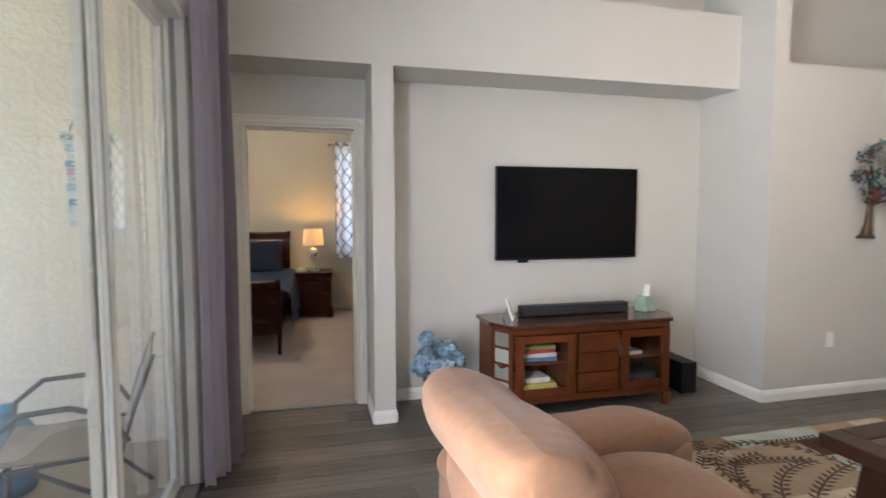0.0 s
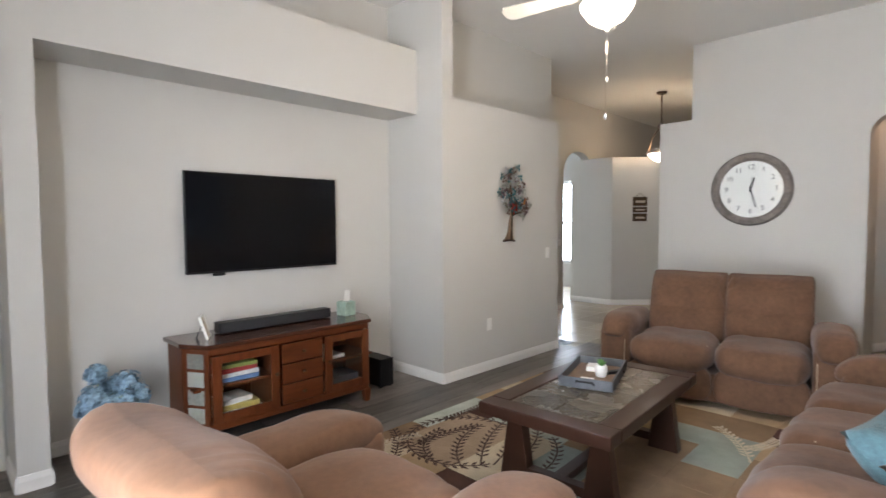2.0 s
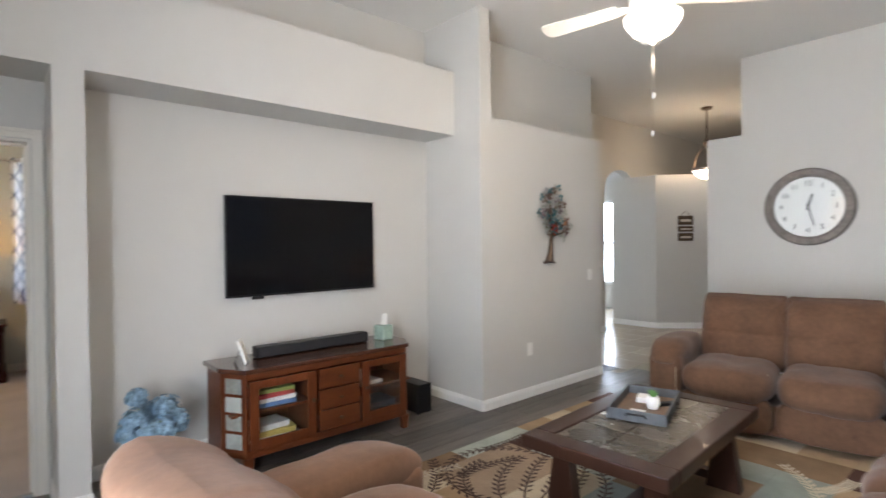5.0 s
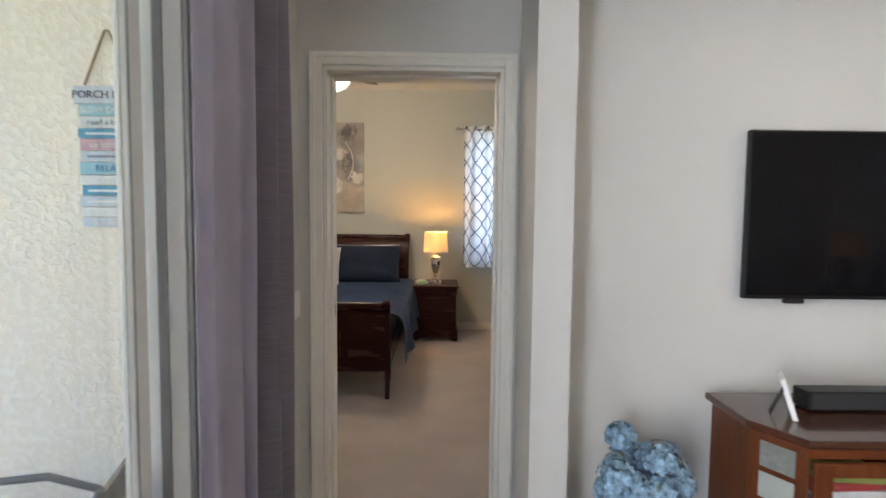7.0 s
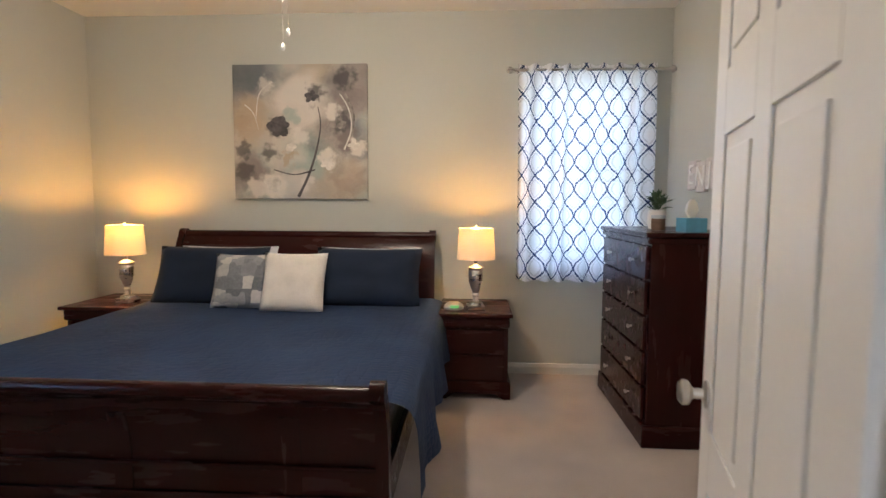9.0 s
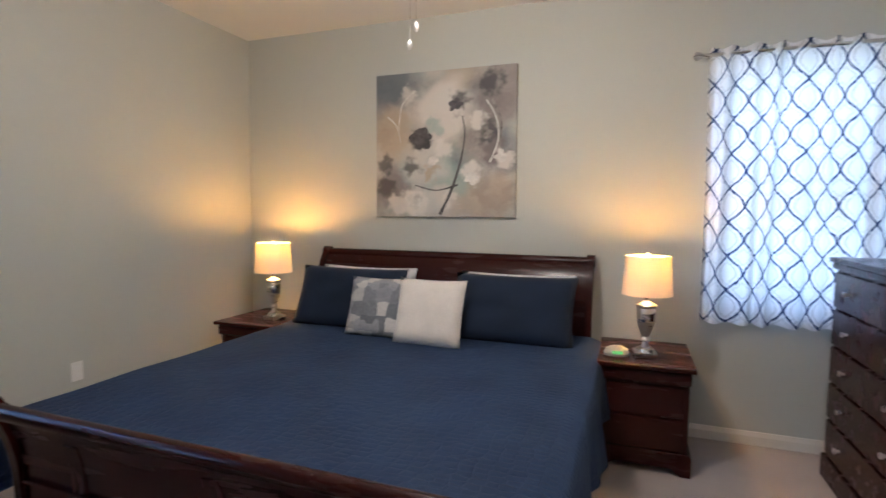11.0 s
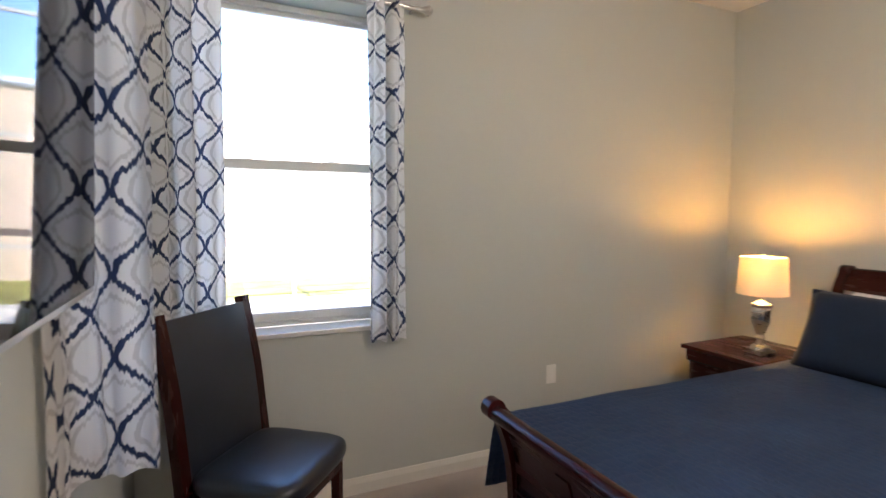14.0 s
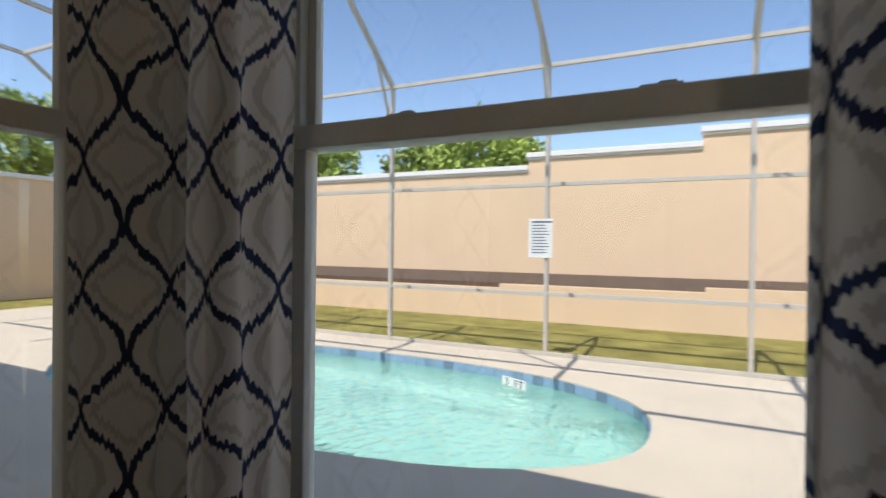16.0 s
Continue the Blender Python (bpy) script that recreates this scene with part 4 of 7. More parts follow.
for x in (-0.05, 0.05):
    for y in (-0.1, 0.1):
        part("foot", boxes((x - 0.012, x + 0.012, y - 0.012, y + 0.012, 0, 0.012)), BLACK, sub)

# hydrangeas in a floor vase
vase = thing("floor_vase", "brown faceted floor vase with blue hydrangeas", "vase", pose(0.985, 3.93, 0))
part("vase_body", lathe([(0.0, 0.0), (0.06, 0.0), (0.065, 0.02), (0.1, 0.27), (0.095, 0.3), (0.085, 0.3), (0.085, 0.26), (0.0, 0.2)], 7), surface("brown_bronze_glaze", (0.11, 0.055, 0.042), 0.3, metal=0.3, var=0.35, scale=5, bump=0.05), vase)
PETAL = surface("pale_blue_petals", (0.25, 0.37, 0.47), 0.7, var=0.75, scale=38, fine=40, bump=0, spec=0.2)
rng = random.Random(5)
for fx, fy, fz, r in ((-0.08, -0.03, 0.40, 0.075), (-0.03, -0.09, 0.36, 0.07), (-0.055, 0.04, 0.525, 0.05), (0.085, -0.02, 0.445, 0.075), (0.06, -0.1, 0.36, 0.06), (0.145, -0.04, 0.375, 0.06), (-0.12, -0.05, 0.35, 0.05), (0.03, 0.05, 0.42, 0.06)):
    fl = bmesh.new()
    for k in range(120):
        n = Vector((rng.gauss(0, 1), rng.gauss(0, 1), rng.gauss(0.2, 1))).normalized()
        c = Vector((fx, fy, fz)) + n * r * rng.uniform(0.5, 1.22)
        s1 = n.orthogonal().normalized()
        s1 = (s1 * math.cos(k) + n.cross(s1) * math.sin(k)).normalized()
        s2 = n.cross(s1)
        for q in range(4):
            u = s1 * math.cos(q * 1.571) + s2 * math.sin(q * 1.571)
            v = n.cross(u)
            w = rng.uniform(0.015, 0.024)
            fl.faces.new([fl.verts.new(p) for p in (c, c + u * w * 0.7 + v * w * 0.55 + n * 0.004, c + u * w * 1.25 + n * 0.002, c + u * w * 0.7 - v * w * 0.55 + n * 0.004)])
    part("hydrangea_head", fl, PETAL, vase)
    part("stem", tube([(fx * 0.3, fy * 0.3, 0.21), (fx * 0.7, fy * 0.7, fz * 0.75), (fx, fy, fz)], 0.004, 5), LEAF, vase)
for k in range(9):
    a = k * 0.7
    lf = bmesh.new()
    lf.faces.new([lf.verts.new(p) for p in ((0, 0, 0), (0.05, 0.03, 0.012), (0.11, 0.0, 0.0), (0.05, -0.03, 0.012))])
    part("leaf", moved(lf, pose(0.05 * math.cos(a), 0.05 * math.sin(a), 0.32 + 0.02 * (k % 4), 0, -20, math.degrees(a))), LEAF, vase)


# ---- reclining seats ----
def seam(points, parent):
    return part("seam", tube(points, 0.003, 5), THREAD, parent)


def back_cushion(w, d, h, cx, z0, lean, seed, channels=3):
    """A padded back in swelling tiers, leaning away, front to +x, with pleats drawn in over its top."""
    bm = bmesh.new()
    nu, nv = 96, 46
    ring = {}
    for j in range(nv + 1):
        v = j / nv
        tier = 0.78 + 0.22 * abs(math.sin(math.pi * (v * channels * 0.98 + 0.02))) ** 0.6
        cap = (1 - abs(2 * v - 1) ** 7) ** 0.5
        for i in range(nu):
            a = 2 * math.pi * i / nu
            c, s = math.cos(a), math.sin(a)
            y = w / 2 * math.copysign(abs(s) ** 0.38, s) * (0.93 + 0.07 * cap)
            x = d / 2 * math.copysign(abs(c) ** 0.65, c) * tier * max(cap, 0.02)
            z = z0 + h * v
            soft = 0.005 * noise.noise(Vector((y * 16 + seed, z * 4, seed))) + 0.014 * noise.noise(Vector((y * 5 + seed, z * 6, 3 + seed)))
            along = y * 15 + 1.3 * noise.noise(Vector((y * 5, z * 7 + seed, seed)))
            valley = abs(2 * (along - math.floor(along)) - 1) ** 6
            depth = 0.03 * max(0.0, noise.noise(Vector((y * 6 + seed * 2, z * 6, 9 + seed))) + 0.35) * min(1.0, max(0.0, (v - 0.45) * 4))
            pull = valley * depth if c > -0.35 else 0.0
            ring[i, j] = bm.verts.new((cx + x + (soft if c > 0 else soft * 0.7) - pull - lean * v * v, y, z + 0.012 * noise.noise(Vector((y * 4, seed, z))) - pull * 0.6))
    for j in range(nv):
        for i in range(nu):
            bm.faces.new((ring[i, j], ring[(i + 1) % nu, j], ring[(i + 1) % nu, j + 1], ring[i, j + 1]))
    bm.faces.new([ring[i, 0] for i in range(nu)]), bm.faces.new([ring[i, nv] for i in range(nu)])
    return bm


def arm_mesh(length, width, high, x0, y0, seed):
    """A rolled pad over an upright side; x0: its back end."""
    pad = moved(cushion(length, width * 1.12, 0.2, 12, 3.2, 2.3, 0.01, seed), pose(x0 + length / 2, y0, high - 0.1))
    for v in pad.verts:
        t = (v.co.x - x0) / length
        v.co.z -= 0.07 * max(0, t - 0.75) ** 1.5 * 6 + 0.02 * (1 - t)
    side = boxes((x0 + 0.03, x0 + length - 0.05, y0 - width / 2, y0 + width / 2, 0.04, high - 0.12), bevel=0.045, segments=4)
    return pad, side


def reclining_seat(name, label, category, m, seats, seat_w, cloth, back_h=1.0, arm_w=0.23, seat_depth=0.56, back_d=0.3, arm_l=0.86, arm_h=0.64, back_x=-0.26, channels=3):
    """A padded seat, facing +x: base, seat cushions, backs, footrests and two rolled arms."""
    top = thing(name, label, category, m)
    half = seats * seat_w / 2
    part("base", boxes((-0.38, 0.42, -half - 0.02, half + 0.02, 0.05, 0.26), bevel=0.02), cloth, top)
    for k in range(seats):
        y = -half + seat_w * (k + 0.5)
        sc = part("seat_cushion", moved(cushion(seat_depth + 0.14, seat_w * 1.0, 0.25, 14, 4.0, 2.6, 0.014, 3.1 * k + len(name)), pose(0.2, y, 0.38)), cloth, top, smooth=180)
        seam([(0.40, y - seat_w * 0.44, 0.47), (0.43, y, 0.462), (0.40, y + seat_w * 0.44, 0.47)], sc)
        part("footrest_panel", moved(cushion(0.1, seat_w * 0.98, 0.26, 10, 5.0, 3.0, 0.008, 5.7 * k), pose(0.44, y, 0.19)), cloth, top, smooth=180)
        bk = part("backrest", moved(back_cushion(seat_w * 1.02, back_d, back_h - 0.36, back_x, 0.36, 0.16, 2.3 * k + len(label), channels), pose(0, y, 0)), cloth, top, smooth=180)
    for s in (-1, 1):
        pad, side = arm_mesh(arm_l, arm_w, arm_h, -0.36, s * (half + arm_w / 2 - 0.005), 4.4 + s)
        a = part("armrest", pad, cloth, top, smooth=180)
        part("arm_side", side, cloth, a, smooth=60)
        seam([(0.475, s * (half + 0.02), 0.1), (0.48, s * (half + 0.02), 0.3), (0.475, s * (half + 0.02), 0.46)], a)
    for x in (-0.3, 0.34):
        for y in (-half, half):
            part("foot", boxes((x - 0.03, x + 0.03, y - 0.03, y + 0.03, 0.0, 0.05)), BLACK, top)
    return top


reclining_seat("recliner", "tan microfibre recliner with a padded rolled back", "armchair", pose(1.02, 1.85, 0, 0, 0, 5), 1, 0.70, SUEDE, 0.885, 0.29, 0.60, 0.35, 1.16, 0.56, -0.235, 2)
reclining_seat("loveseat", "brown microfibre reclining loveseat with pale stitching", "loveseat", pose(4.77, 1.72, 0, 0, 0, 189), 2, 0.61, SUEDE_DARK, 0.96, 0.24, arm_h=0.66, channels=2)
reclining_seat("sofa", "brown microfibre reclining sofa with throw pillows", "sofa", pose(3.12, 0.4, 0, 0, 0, 90), 3, 0.58, SUEDE_DARK, 0.95, 0.24)

TEAL = surface("teal_shaggy_fabric", (0.075, 0.15, 0.175), 0.9, var=0.4, scale=12, fine=90, bump=0.6, dist=0.008, sheen=0.15)
for x, y, z, rx, rz, w in ((2.5, 0.42, 0.575, -52, -12, 0.48), (3.55, 0.34, 0.66, -35, 12, 0.42)):
    tagged(part("throw_pillow", moved(pillow_mesh(w, w, 0.15, x), pose(x, y, z, rx, 0, rz)), TEAL, smooth=180), "shaggy teal throw pillow lying on the sofa", "pillow", "teal pillows")
HEX, ht, hb = nodes_of("honeycomb_print_cloth")
hv = ht.nodes.new("ShaderNodeTexVoronoi")
hv.inputs["Scale"].default_value = 14.0
hv.inputs["Randomness"].default_value = 0.5
ht.links.new(coords(ht), hv.inputs["Vector"])
he = ht.nodes.new("ShaderNodeTexVoronoi")
he.feature = "DISTANCE_TO_EDGE"
he.inputs["Scale"].default_value = 14.0
he.inputs["Randomness"].default_value = 0.5
ht.links.new(coords(ht), he.inputs["Vector"])
hsep = ht.nodes.new("ShaderNodeSeparateColor")
ht.links.new(hv.outputs["Color"], hsep.inputs[0])
hcol = ramp_node(ht, hsep.outputs[0], [(0.0, (0.16, 0.36, 0.42)), (0.25, (0.4, 0.33, 0.1)), (0.45, (0.42, 0.04, 0.05)), (0.62, (0.22, 0.13, 0.09)), (0.8, (0.62, 0.5, 0.42))], "CONSTANT")
ht.links.new(mix_node(ht, (0.5, 0.44, 0.37), hcol, math_node(ht, "GREATER_THAN", he.outputs["Distance"], 0.07)), hb.inputs["Base Color"])
hb.inputs["Roughness"].default_value = 0.85
tagged(part("throw_pillow", moved(pillow_mesh(0.42, 0.42, 0.13, 8.0), pose(2.36, 0.30, 0.585, -66, 0, -20)), HEX, smooth=180), "cream throw pillow with a honeycomb print on the sofa", "pillow")


# ---- table lamps with linen shades ----
SHADE, sht, shb = nodes_of("lit_linen_shade")
shb.inputs["Base Color"].default_value = (0.29, 0.205, 0.125, 1)
shb.inputs["Roughness"].default_value = 0.9
weave = noise_node(sht, coords(sht, (1, 1, 4)), 120, 3.0)
bump_node(sht, shb, weave, 0.3, 0.001)
tr = sht.nodes.new("ShaderNodeBsdfTranslucent")
tr.inputs[0].default_value = (0.85, 0.66, 0.44, 1)
mx = sht.nodes.new("ShaderNodeMixShader")
mx.inputs[0].default_value = 0.3
sht.links.new(shb.outputs[0], mx.inputs[1])
sht.links.new(tr.outputs[0], mx.inputs[2])
sht.links.new(mx.outputs[0], sht.nodes["Material Output"].inputs[0])
BULB_M = glow("warm_lit_bulb", (1.0, 0.75, 0.5), 3)


def drum(r0, r1, z0, z1, thick=0.004, n=48):
    bm = bmesh.new()
    rings = [[bm.verts.new((r * math.cos(2 * math.pi * k / n), r * math.sin(2 * math.pi * k / n), z)) for k in range(n)] for r, z in ((r0, z0), (r1, z1), (r1 - thick, z1), (r0 - thick, z0))]
    for a in range(4):
        p, q = rings[a], rings[(a + 1) % 4]
        for k in range(n):
            bm.faces.new((p[k], p[(k + 1) % n], q[(k + 1) % n], q[k]))
    return bm


def urn_lamp(m, watts):
    lamp = thing("table_lamp", "dark bronze urn table lamp with an oatmeal linen shade", "table lamp", m, "urn lamps")
    profile = [(0.0, 0.0), (0.085, 0.0), (0.085, 0.02), (0.06, 0.03), (0.055, 0.06), (0.095, 0.15), (0.105, 0.225), (0.1, 0.25), (0.107, 0.262), (0.107, 0.272), (0.062, 0.29), (0.05, 0.296), (0.05, 0.322), (0.02, 0.33), (0.014, 0.36), (0.0, 0.36)]
    part("base", lathe(profile, 40), BRONZE, lamp, smooth=35)
    part("shade", drum(0.192, 0.164, 0.373, 0.66), SHADE, lamp, "oatmeal linen drum shade", smooth=60)
    part("harp", tube([(0, 0.0, 0.34), (0, 0.06, 0.42), (0, 0.06, 0.58), (0, 0.0, 0.655), (0, -0.06, 0.58), (0, -0.06, 0.42)], 0.003, 6, True), BRONZE, lamp)
    part("spider", tube([(-0.165, 0, 0.652), (0, 0, 0.655), (0.165, 0, 0.652)], 0.003, 5), BRONZE, lamp)
    part("finial", moved(lathe([(0.0, 0.0), (0.014, 0.0), (0.01, 0.012), (0.022, 0.026), (0.024, 0.036), (0.014, 0.048), (0.0, 0.05)], 20), pose(0, 0, 0.657)), BRONZE, lamp, "bronze ball finial", smooth=40)
    part("bulb", moved(lathe([(0.0, 0.0), (0.014, 0.0), (0.014, 0.03), (0.03, 0.06), (0.028, 0.09), (0.0, 0.105)], 16), pose(0, 0, 0.38)), BULB_M, lamp, smooth=60)
    p = m.translation
    bulb("lamp_light", (p.x, p.y, p.z + 0.52), watts, (1.0, 0.68, 0.38), 0.035)
    return lamp


def end_table(m):
    tbl = thing("end_table", "dark walnut end table with slate inlay", "side table", m, "end tables")
    part("top", boxes((-0.27, 0.27, -0.27, 0.27, 0.56, 0.6), bevel=0.005), WALNUT, tbl)
    part("inlay", boxes((-0.19, 0.19, -0.19, 0.19, 0.6005, 0.6035), bevel=0.001), SLATE, tbl)
    part("apron", boxes((-0.24, 0.24, -0.24, 0.24, 0.49, 0.56), bevel=0.003), WALNUT, tbl)
    part("shelf", boxes((-0.23, 0.23, -0.23, 0.23, 0.14, 0.165), bevel=0.003), WALNUT, tbl)
    for x in (-0.23, 0.23):
        for y in (-0.23, 0.23):
            part("leg", boxes((x - 0.025, x + 0.025, y - 0.025, y + 0.025, 0, 0.49), bevel=0.004), WALNUT, tbl)
    return tbl


end_table(pose(1.66, 0.2, 0))
end_table(pose(4.93, 0.42, 0))
urn_lamp(pose(1.645, 0.283, 0.604), 0.22)
urn_lamp(pose(4.91, 0.479, 0.604), 0.8)

# ---- coffee table, tray, rug ----
ct = thing("coffee_table", "dark walnut coffee table with slate inlay top", "coffee table", pose(2.945, 1.85, 0, 0, 0, 3.2))
part("top_frame", boxes((-0.64, -0.52, -0.365, 0.365, 0.395, 0.46), (0.52, 0.64, -0.365, 0.365, 0.395, 0.46), (-0.52, 0.52, -0.365, -0.25, 0.395, 0.46), (-0.52, 0.52, 0.25, 0.365, 0.395, 0.46), bevel=0.006), WALNUT, ct)
part("under_board", boxes((-0.52, 0.52, -0.25, 0.25, 0.41, 0.448)), WALNUT, ct)
for i in range(4):
    for j in range(2):
        part("slate_tile", boxes((-0.515 + i * 0.2585, -0.515 + i * 0.2585 + 0.252, -0.246 + j * 0.2475, -0.246 + j * 0.2475 + 0.241, 0.4485, 0.4575), bevel=0.003), SLATE, ct)
for x in (-0.45, 0.45):
    for s in (-1, 1):
        leg = poly([(-0.09, 0.0), (0.09, 0.0), (0.035, 0.395), (-0.035, 0.395)], "x", -0.035, 0.035, 0.004)
        part("leg", moved(leg, pose(x, s * 0.24, 0.012)), WALNUT, ct)
    part("crosspiece", boxes((x - 0.03, x + 0.03, -0.16, 0.16, 0.05, 0.1), bevel=0.003), WALNUT, ct)
part("stretcher", boxes((-0.42, 0.42, -0.035, 0.035, 0.055, 0.095), bevel=0.003), WALNUT, ct)
tray = thing("serving_tray", "square wooden serving tray with grey sides", "tray", pose(3.1, 1.945, 0.4605, 0, 0, 17))
WEATHERED = surface("weathered_brown_wood", (0.17, 0.11, 0.07), 0.6, var=0.4, scale=4, fine=30, bump=0.2, stretch=(1, 7, 7))
PAINT_GREY = surface("worn_grey_paint", (0.075, 0.08, 0.088), 0.6, var=0.4, scale=9, fine=30, bump=0.2)
part("tray_floor", boxes((-0.25, 0.25, -0.14, 0.14, 0.0, 0.012), bevel=0.002), WEATHERED, tray)
for d in ((-0.262, 0.262, -0.153, -0.141), (-0.262, 0.262, 0.141, 0.153), (-0.262, -0.2505, -0.141, 0.141), (0.2505, 0.262, -0.141, 0.141)):
    part("tray_side", boxes((*d, 0, 0.06), bevel=0.002), PAINT_GREY, tray)
for x in (-0.266, 0.266):
    part("handle", tube([(x, -0.05, 0.03), (x * 1.06, -0.045, 0.045), (x * 1.06, 0.045, 0.045), (x, 0.05, 0.03)], 0.006, 6), BLACK, tray)
pl = thing("potted_succulent", "small green succulent in a white pot on the tray", "plant", pose(3.1, 1.9, 0.4735))
part("pot", lathe([(0.0, 0.0), (0.028, 0.0), (0.037, 0.03), (0.036, 0.06), (0.03, 0.07), (0.028, 0.07), (0.026, 0.055), (0.0, 0.055)], 20), PLASTIC_W, pl, smooth=40)
SUCC = surface("fresh_green_leaf", (0.1, 0.26, 0.05), 0.5, var=0.3, scale=12, bump=0)
for k in range(16):
    lf = bmesh.new()
    v = [lf.verts.new(p) for p in ((0, 0, 0), (0.018, 0.011, 0.012), (0.045, 0, 0.022), (0.018, -0.011, 0.012), (0.02, 0, 0.0))]
    lf.faces.new(v[:4]), lf.faces.new((v[0], v[4], v[1])), lf.faces.new((v[1], v[4], v[2])), lf.faces.new((v[2], v[4], v[3])), lf.faces.new((v[3], v[4], v[0]))
    part("leaf", moved(lf, pose(0, 0, 0.06, 0, -25 - 40 * (k % 3) / 2, k * 67)), SUCC, pl)
for x, y, rz, h in ((3.2, 2.0, 20, 0.03), (2.97, 1.93, 15, 0.004)):
    tagged(part("coaster", moved(boxes((-0.05, 0.05, -0.04, 0.04, 0, h), bevel=0.002), pose(x, y, 0.473, 0, 0, rz)), PLASTIC_W), "white card coaster lying in the tray", "coaster", "coasters")
rc = thing("remote_control", "black remote control lying in the tray", "remote control", pose(3.2, 1.88, 0.473, 0, 0, 60))
part("case", boxes((-0.022, 0.022, -0.08, 0.08, 0.0, 0.018), bevel=0.006), BLACK, rc)
for k in range(6):
    part("button", boxes((-0.008, 0.008, -0.06 + k * 0.02, -0.05 + k * 0.02, 0.018, 0.0205), bevel=0.001), PAINT_GREY, rc)

# rug: a patchwork of woven fields with twigs
RX0, RX1, RY0, RY1 = 1.95, 4.62, 0.93, 3.08
rug = thing("area_rug", "patchwork area rug with twig pattern in brown and teal", "rug", pose(0, 0, 0.002))
wovens = [surface("woven_" + n, c, 0.95, var=0.22, scale=5, fine=160, bump=0.6, dist=0.004, spec=0.1) for n, c in (("cream", (0.5, 0.42, 0.3)), ("tan", (0.36, 0.26, 0.16)), ("teal_grey", (0.26, 0.29, 0.255)), ("brown", (0.23, 0.155, 0.095)), ("dark_brown", (0.085, 0.045, 0.035)), ("pale_blue", (0.39, 0.42, 0.37)), ("sand_brown", (0.33, 0.245, 0.17)))]
xs = [RX0, 2.3, 2.62, 3.02, 3.3, 3.62, 3.9, 4.25, RX1]
ys = [RY0, 1.2, 1.5, 1.8, 2.12, 2.42, 2.72, 2.92, RY1]
grid = ["43333141", "13332231", "25333230", "11233130", "40051301", "16655031", "06645131", "13551014"]
for j, fields in enumerate(grid):
    for i, tone in enumerate(fields):
        part("woven_field", boxes((xs[i], xs[i + 1] - 0.0012, ys[j], ys[j + 1] - 0.0012, 0.0, 0.009 + 0.0008 * ((i + j) % 3))), wovens[int(tone)], rug)
TWIG = surface("dark_twig_yarn", (0.06, 0.032, 0.024), 0.95, var=0.2, bump=0)
TWIG_PALE = surface("cream_twig_yarn", (0.5, 0.43, 0.32), 0.95, var=0.2, bump=0)


def twig(x, y, turn, size, curl, material):
    """A curved stem with pairs of leaves, lying flat in the pile."""
    bm = bmesh.new()
    n = max(14, int(size / 0.055))
    pts = []
    a = radians(turn)
    p = Vector((x, y, 0.0112))
    for k in range(n):
        pts.append(p.copy())
        p = p + Vector((math.cos(a), math.sin(a), 0)) * size / n
        a += curl / n
    for k in range(n - 1):
        d = (pts[k + 1] - pts[k]).normalized()
        s = Vector((-d.y, d.x, 0))
        w = 0.006
        bm.faces.new([bm.verts.new(q) for q in (pts[k] - s * w, pts[k + 1] - s * w, pts[k + 1] + s * w, pts[k] + s * w)])
        if k > 1:
            for e in (-1, 1):
                u = (d * 0.75 + s * e * 0.66).normalized()
                v = Vector((-u.y, u.x, 0))
                b = pts[k] + s * e * 0.004 + Vector((0, 0, 0.0004))
                bm.faces.new([bm.verts.new(q) for q in (b, b + u * 0.028 + v * 0.011, b + u * 0.06, b + u * 0.028 - v * 0.011)])
    for v in bm.verts:
        v.co.x, v.co.y = min(max(v.co.x, RX0 + 0.01), RX1 - 0.01), min(max(v.co.y, RY0 + 0.01), RY1 - 0.01)
    return part("twig", bm, material, rug)


for k, (x, y, a, s, c) in enumerate(((2.35, 2.35, 60, 0.75, -1.2), (2.45, 2.3, 40, 0.8, -0.6), (2.5, 2.25, 15, 0.85, 0.5), (2.6, 2.2, 0, 0.8, 1.0), (2.3, 2.5, 85, 0.6, -1.8), (2.75, 2.95, -10, 0.5, 0.3), (2.4, 2.05, -20, 0.8, 1.4), (2.1, 1.75, 10, 0.7, -1.0), (2.1, 2.7, 30, 0.6, 0.8), (3.02, 2.55, 85, 1.7, 4.6), (2.32, 2.78, 0, 0.6, -0.3))):
    twig(x, y, a, s, c, TWIG)
for x, y, a, s, c in ((3.55, 1.2, 20, 0.6, 0.6), (3.35, 1.05, 5, 0.5, -0.5), (3.7, 1.3, -40, 0.4, 0.7), (2.05, 2.95, 0, 0.5, -0.4)):
    twig(x, y, a, s, c, TWIG_PALE)


# ---- wall pieces, ceiling fans, clock, lights ----
def wall_plate(name, label, m, gangs=1, kind="outlet"):
    """A cover plate in its x-z plane, facing -y."""
    top = thing(name, label, kind, m)
    w = 0.035 + 0.023 * (gangs - 1)
    part("plate", boxes((-w, w, -0.006, 0.0, -0.058, 0.058), bevel=0.002), PLASTIC_W, top)
    for g in range(gangs):
        x = (g - (gangs - 1) / 2) * 0.046
        if kind == "outlet":
            for z in (-0.02, 0.02):
                part("socket", boxes((x - 0.014, x + 0.014, -0.008, -0.006, z - 0.013, z + 0.013), bevel=0.002), TRIM, top)
        else:
            part("rocker", moved(boxes((x - 0.014, x + 0.014, -0.012, -0.005, -0.03, 0.03), bevel=0.002), pose(0, 0, 0, 4, 0, 0)), TRIM, top)
    return top


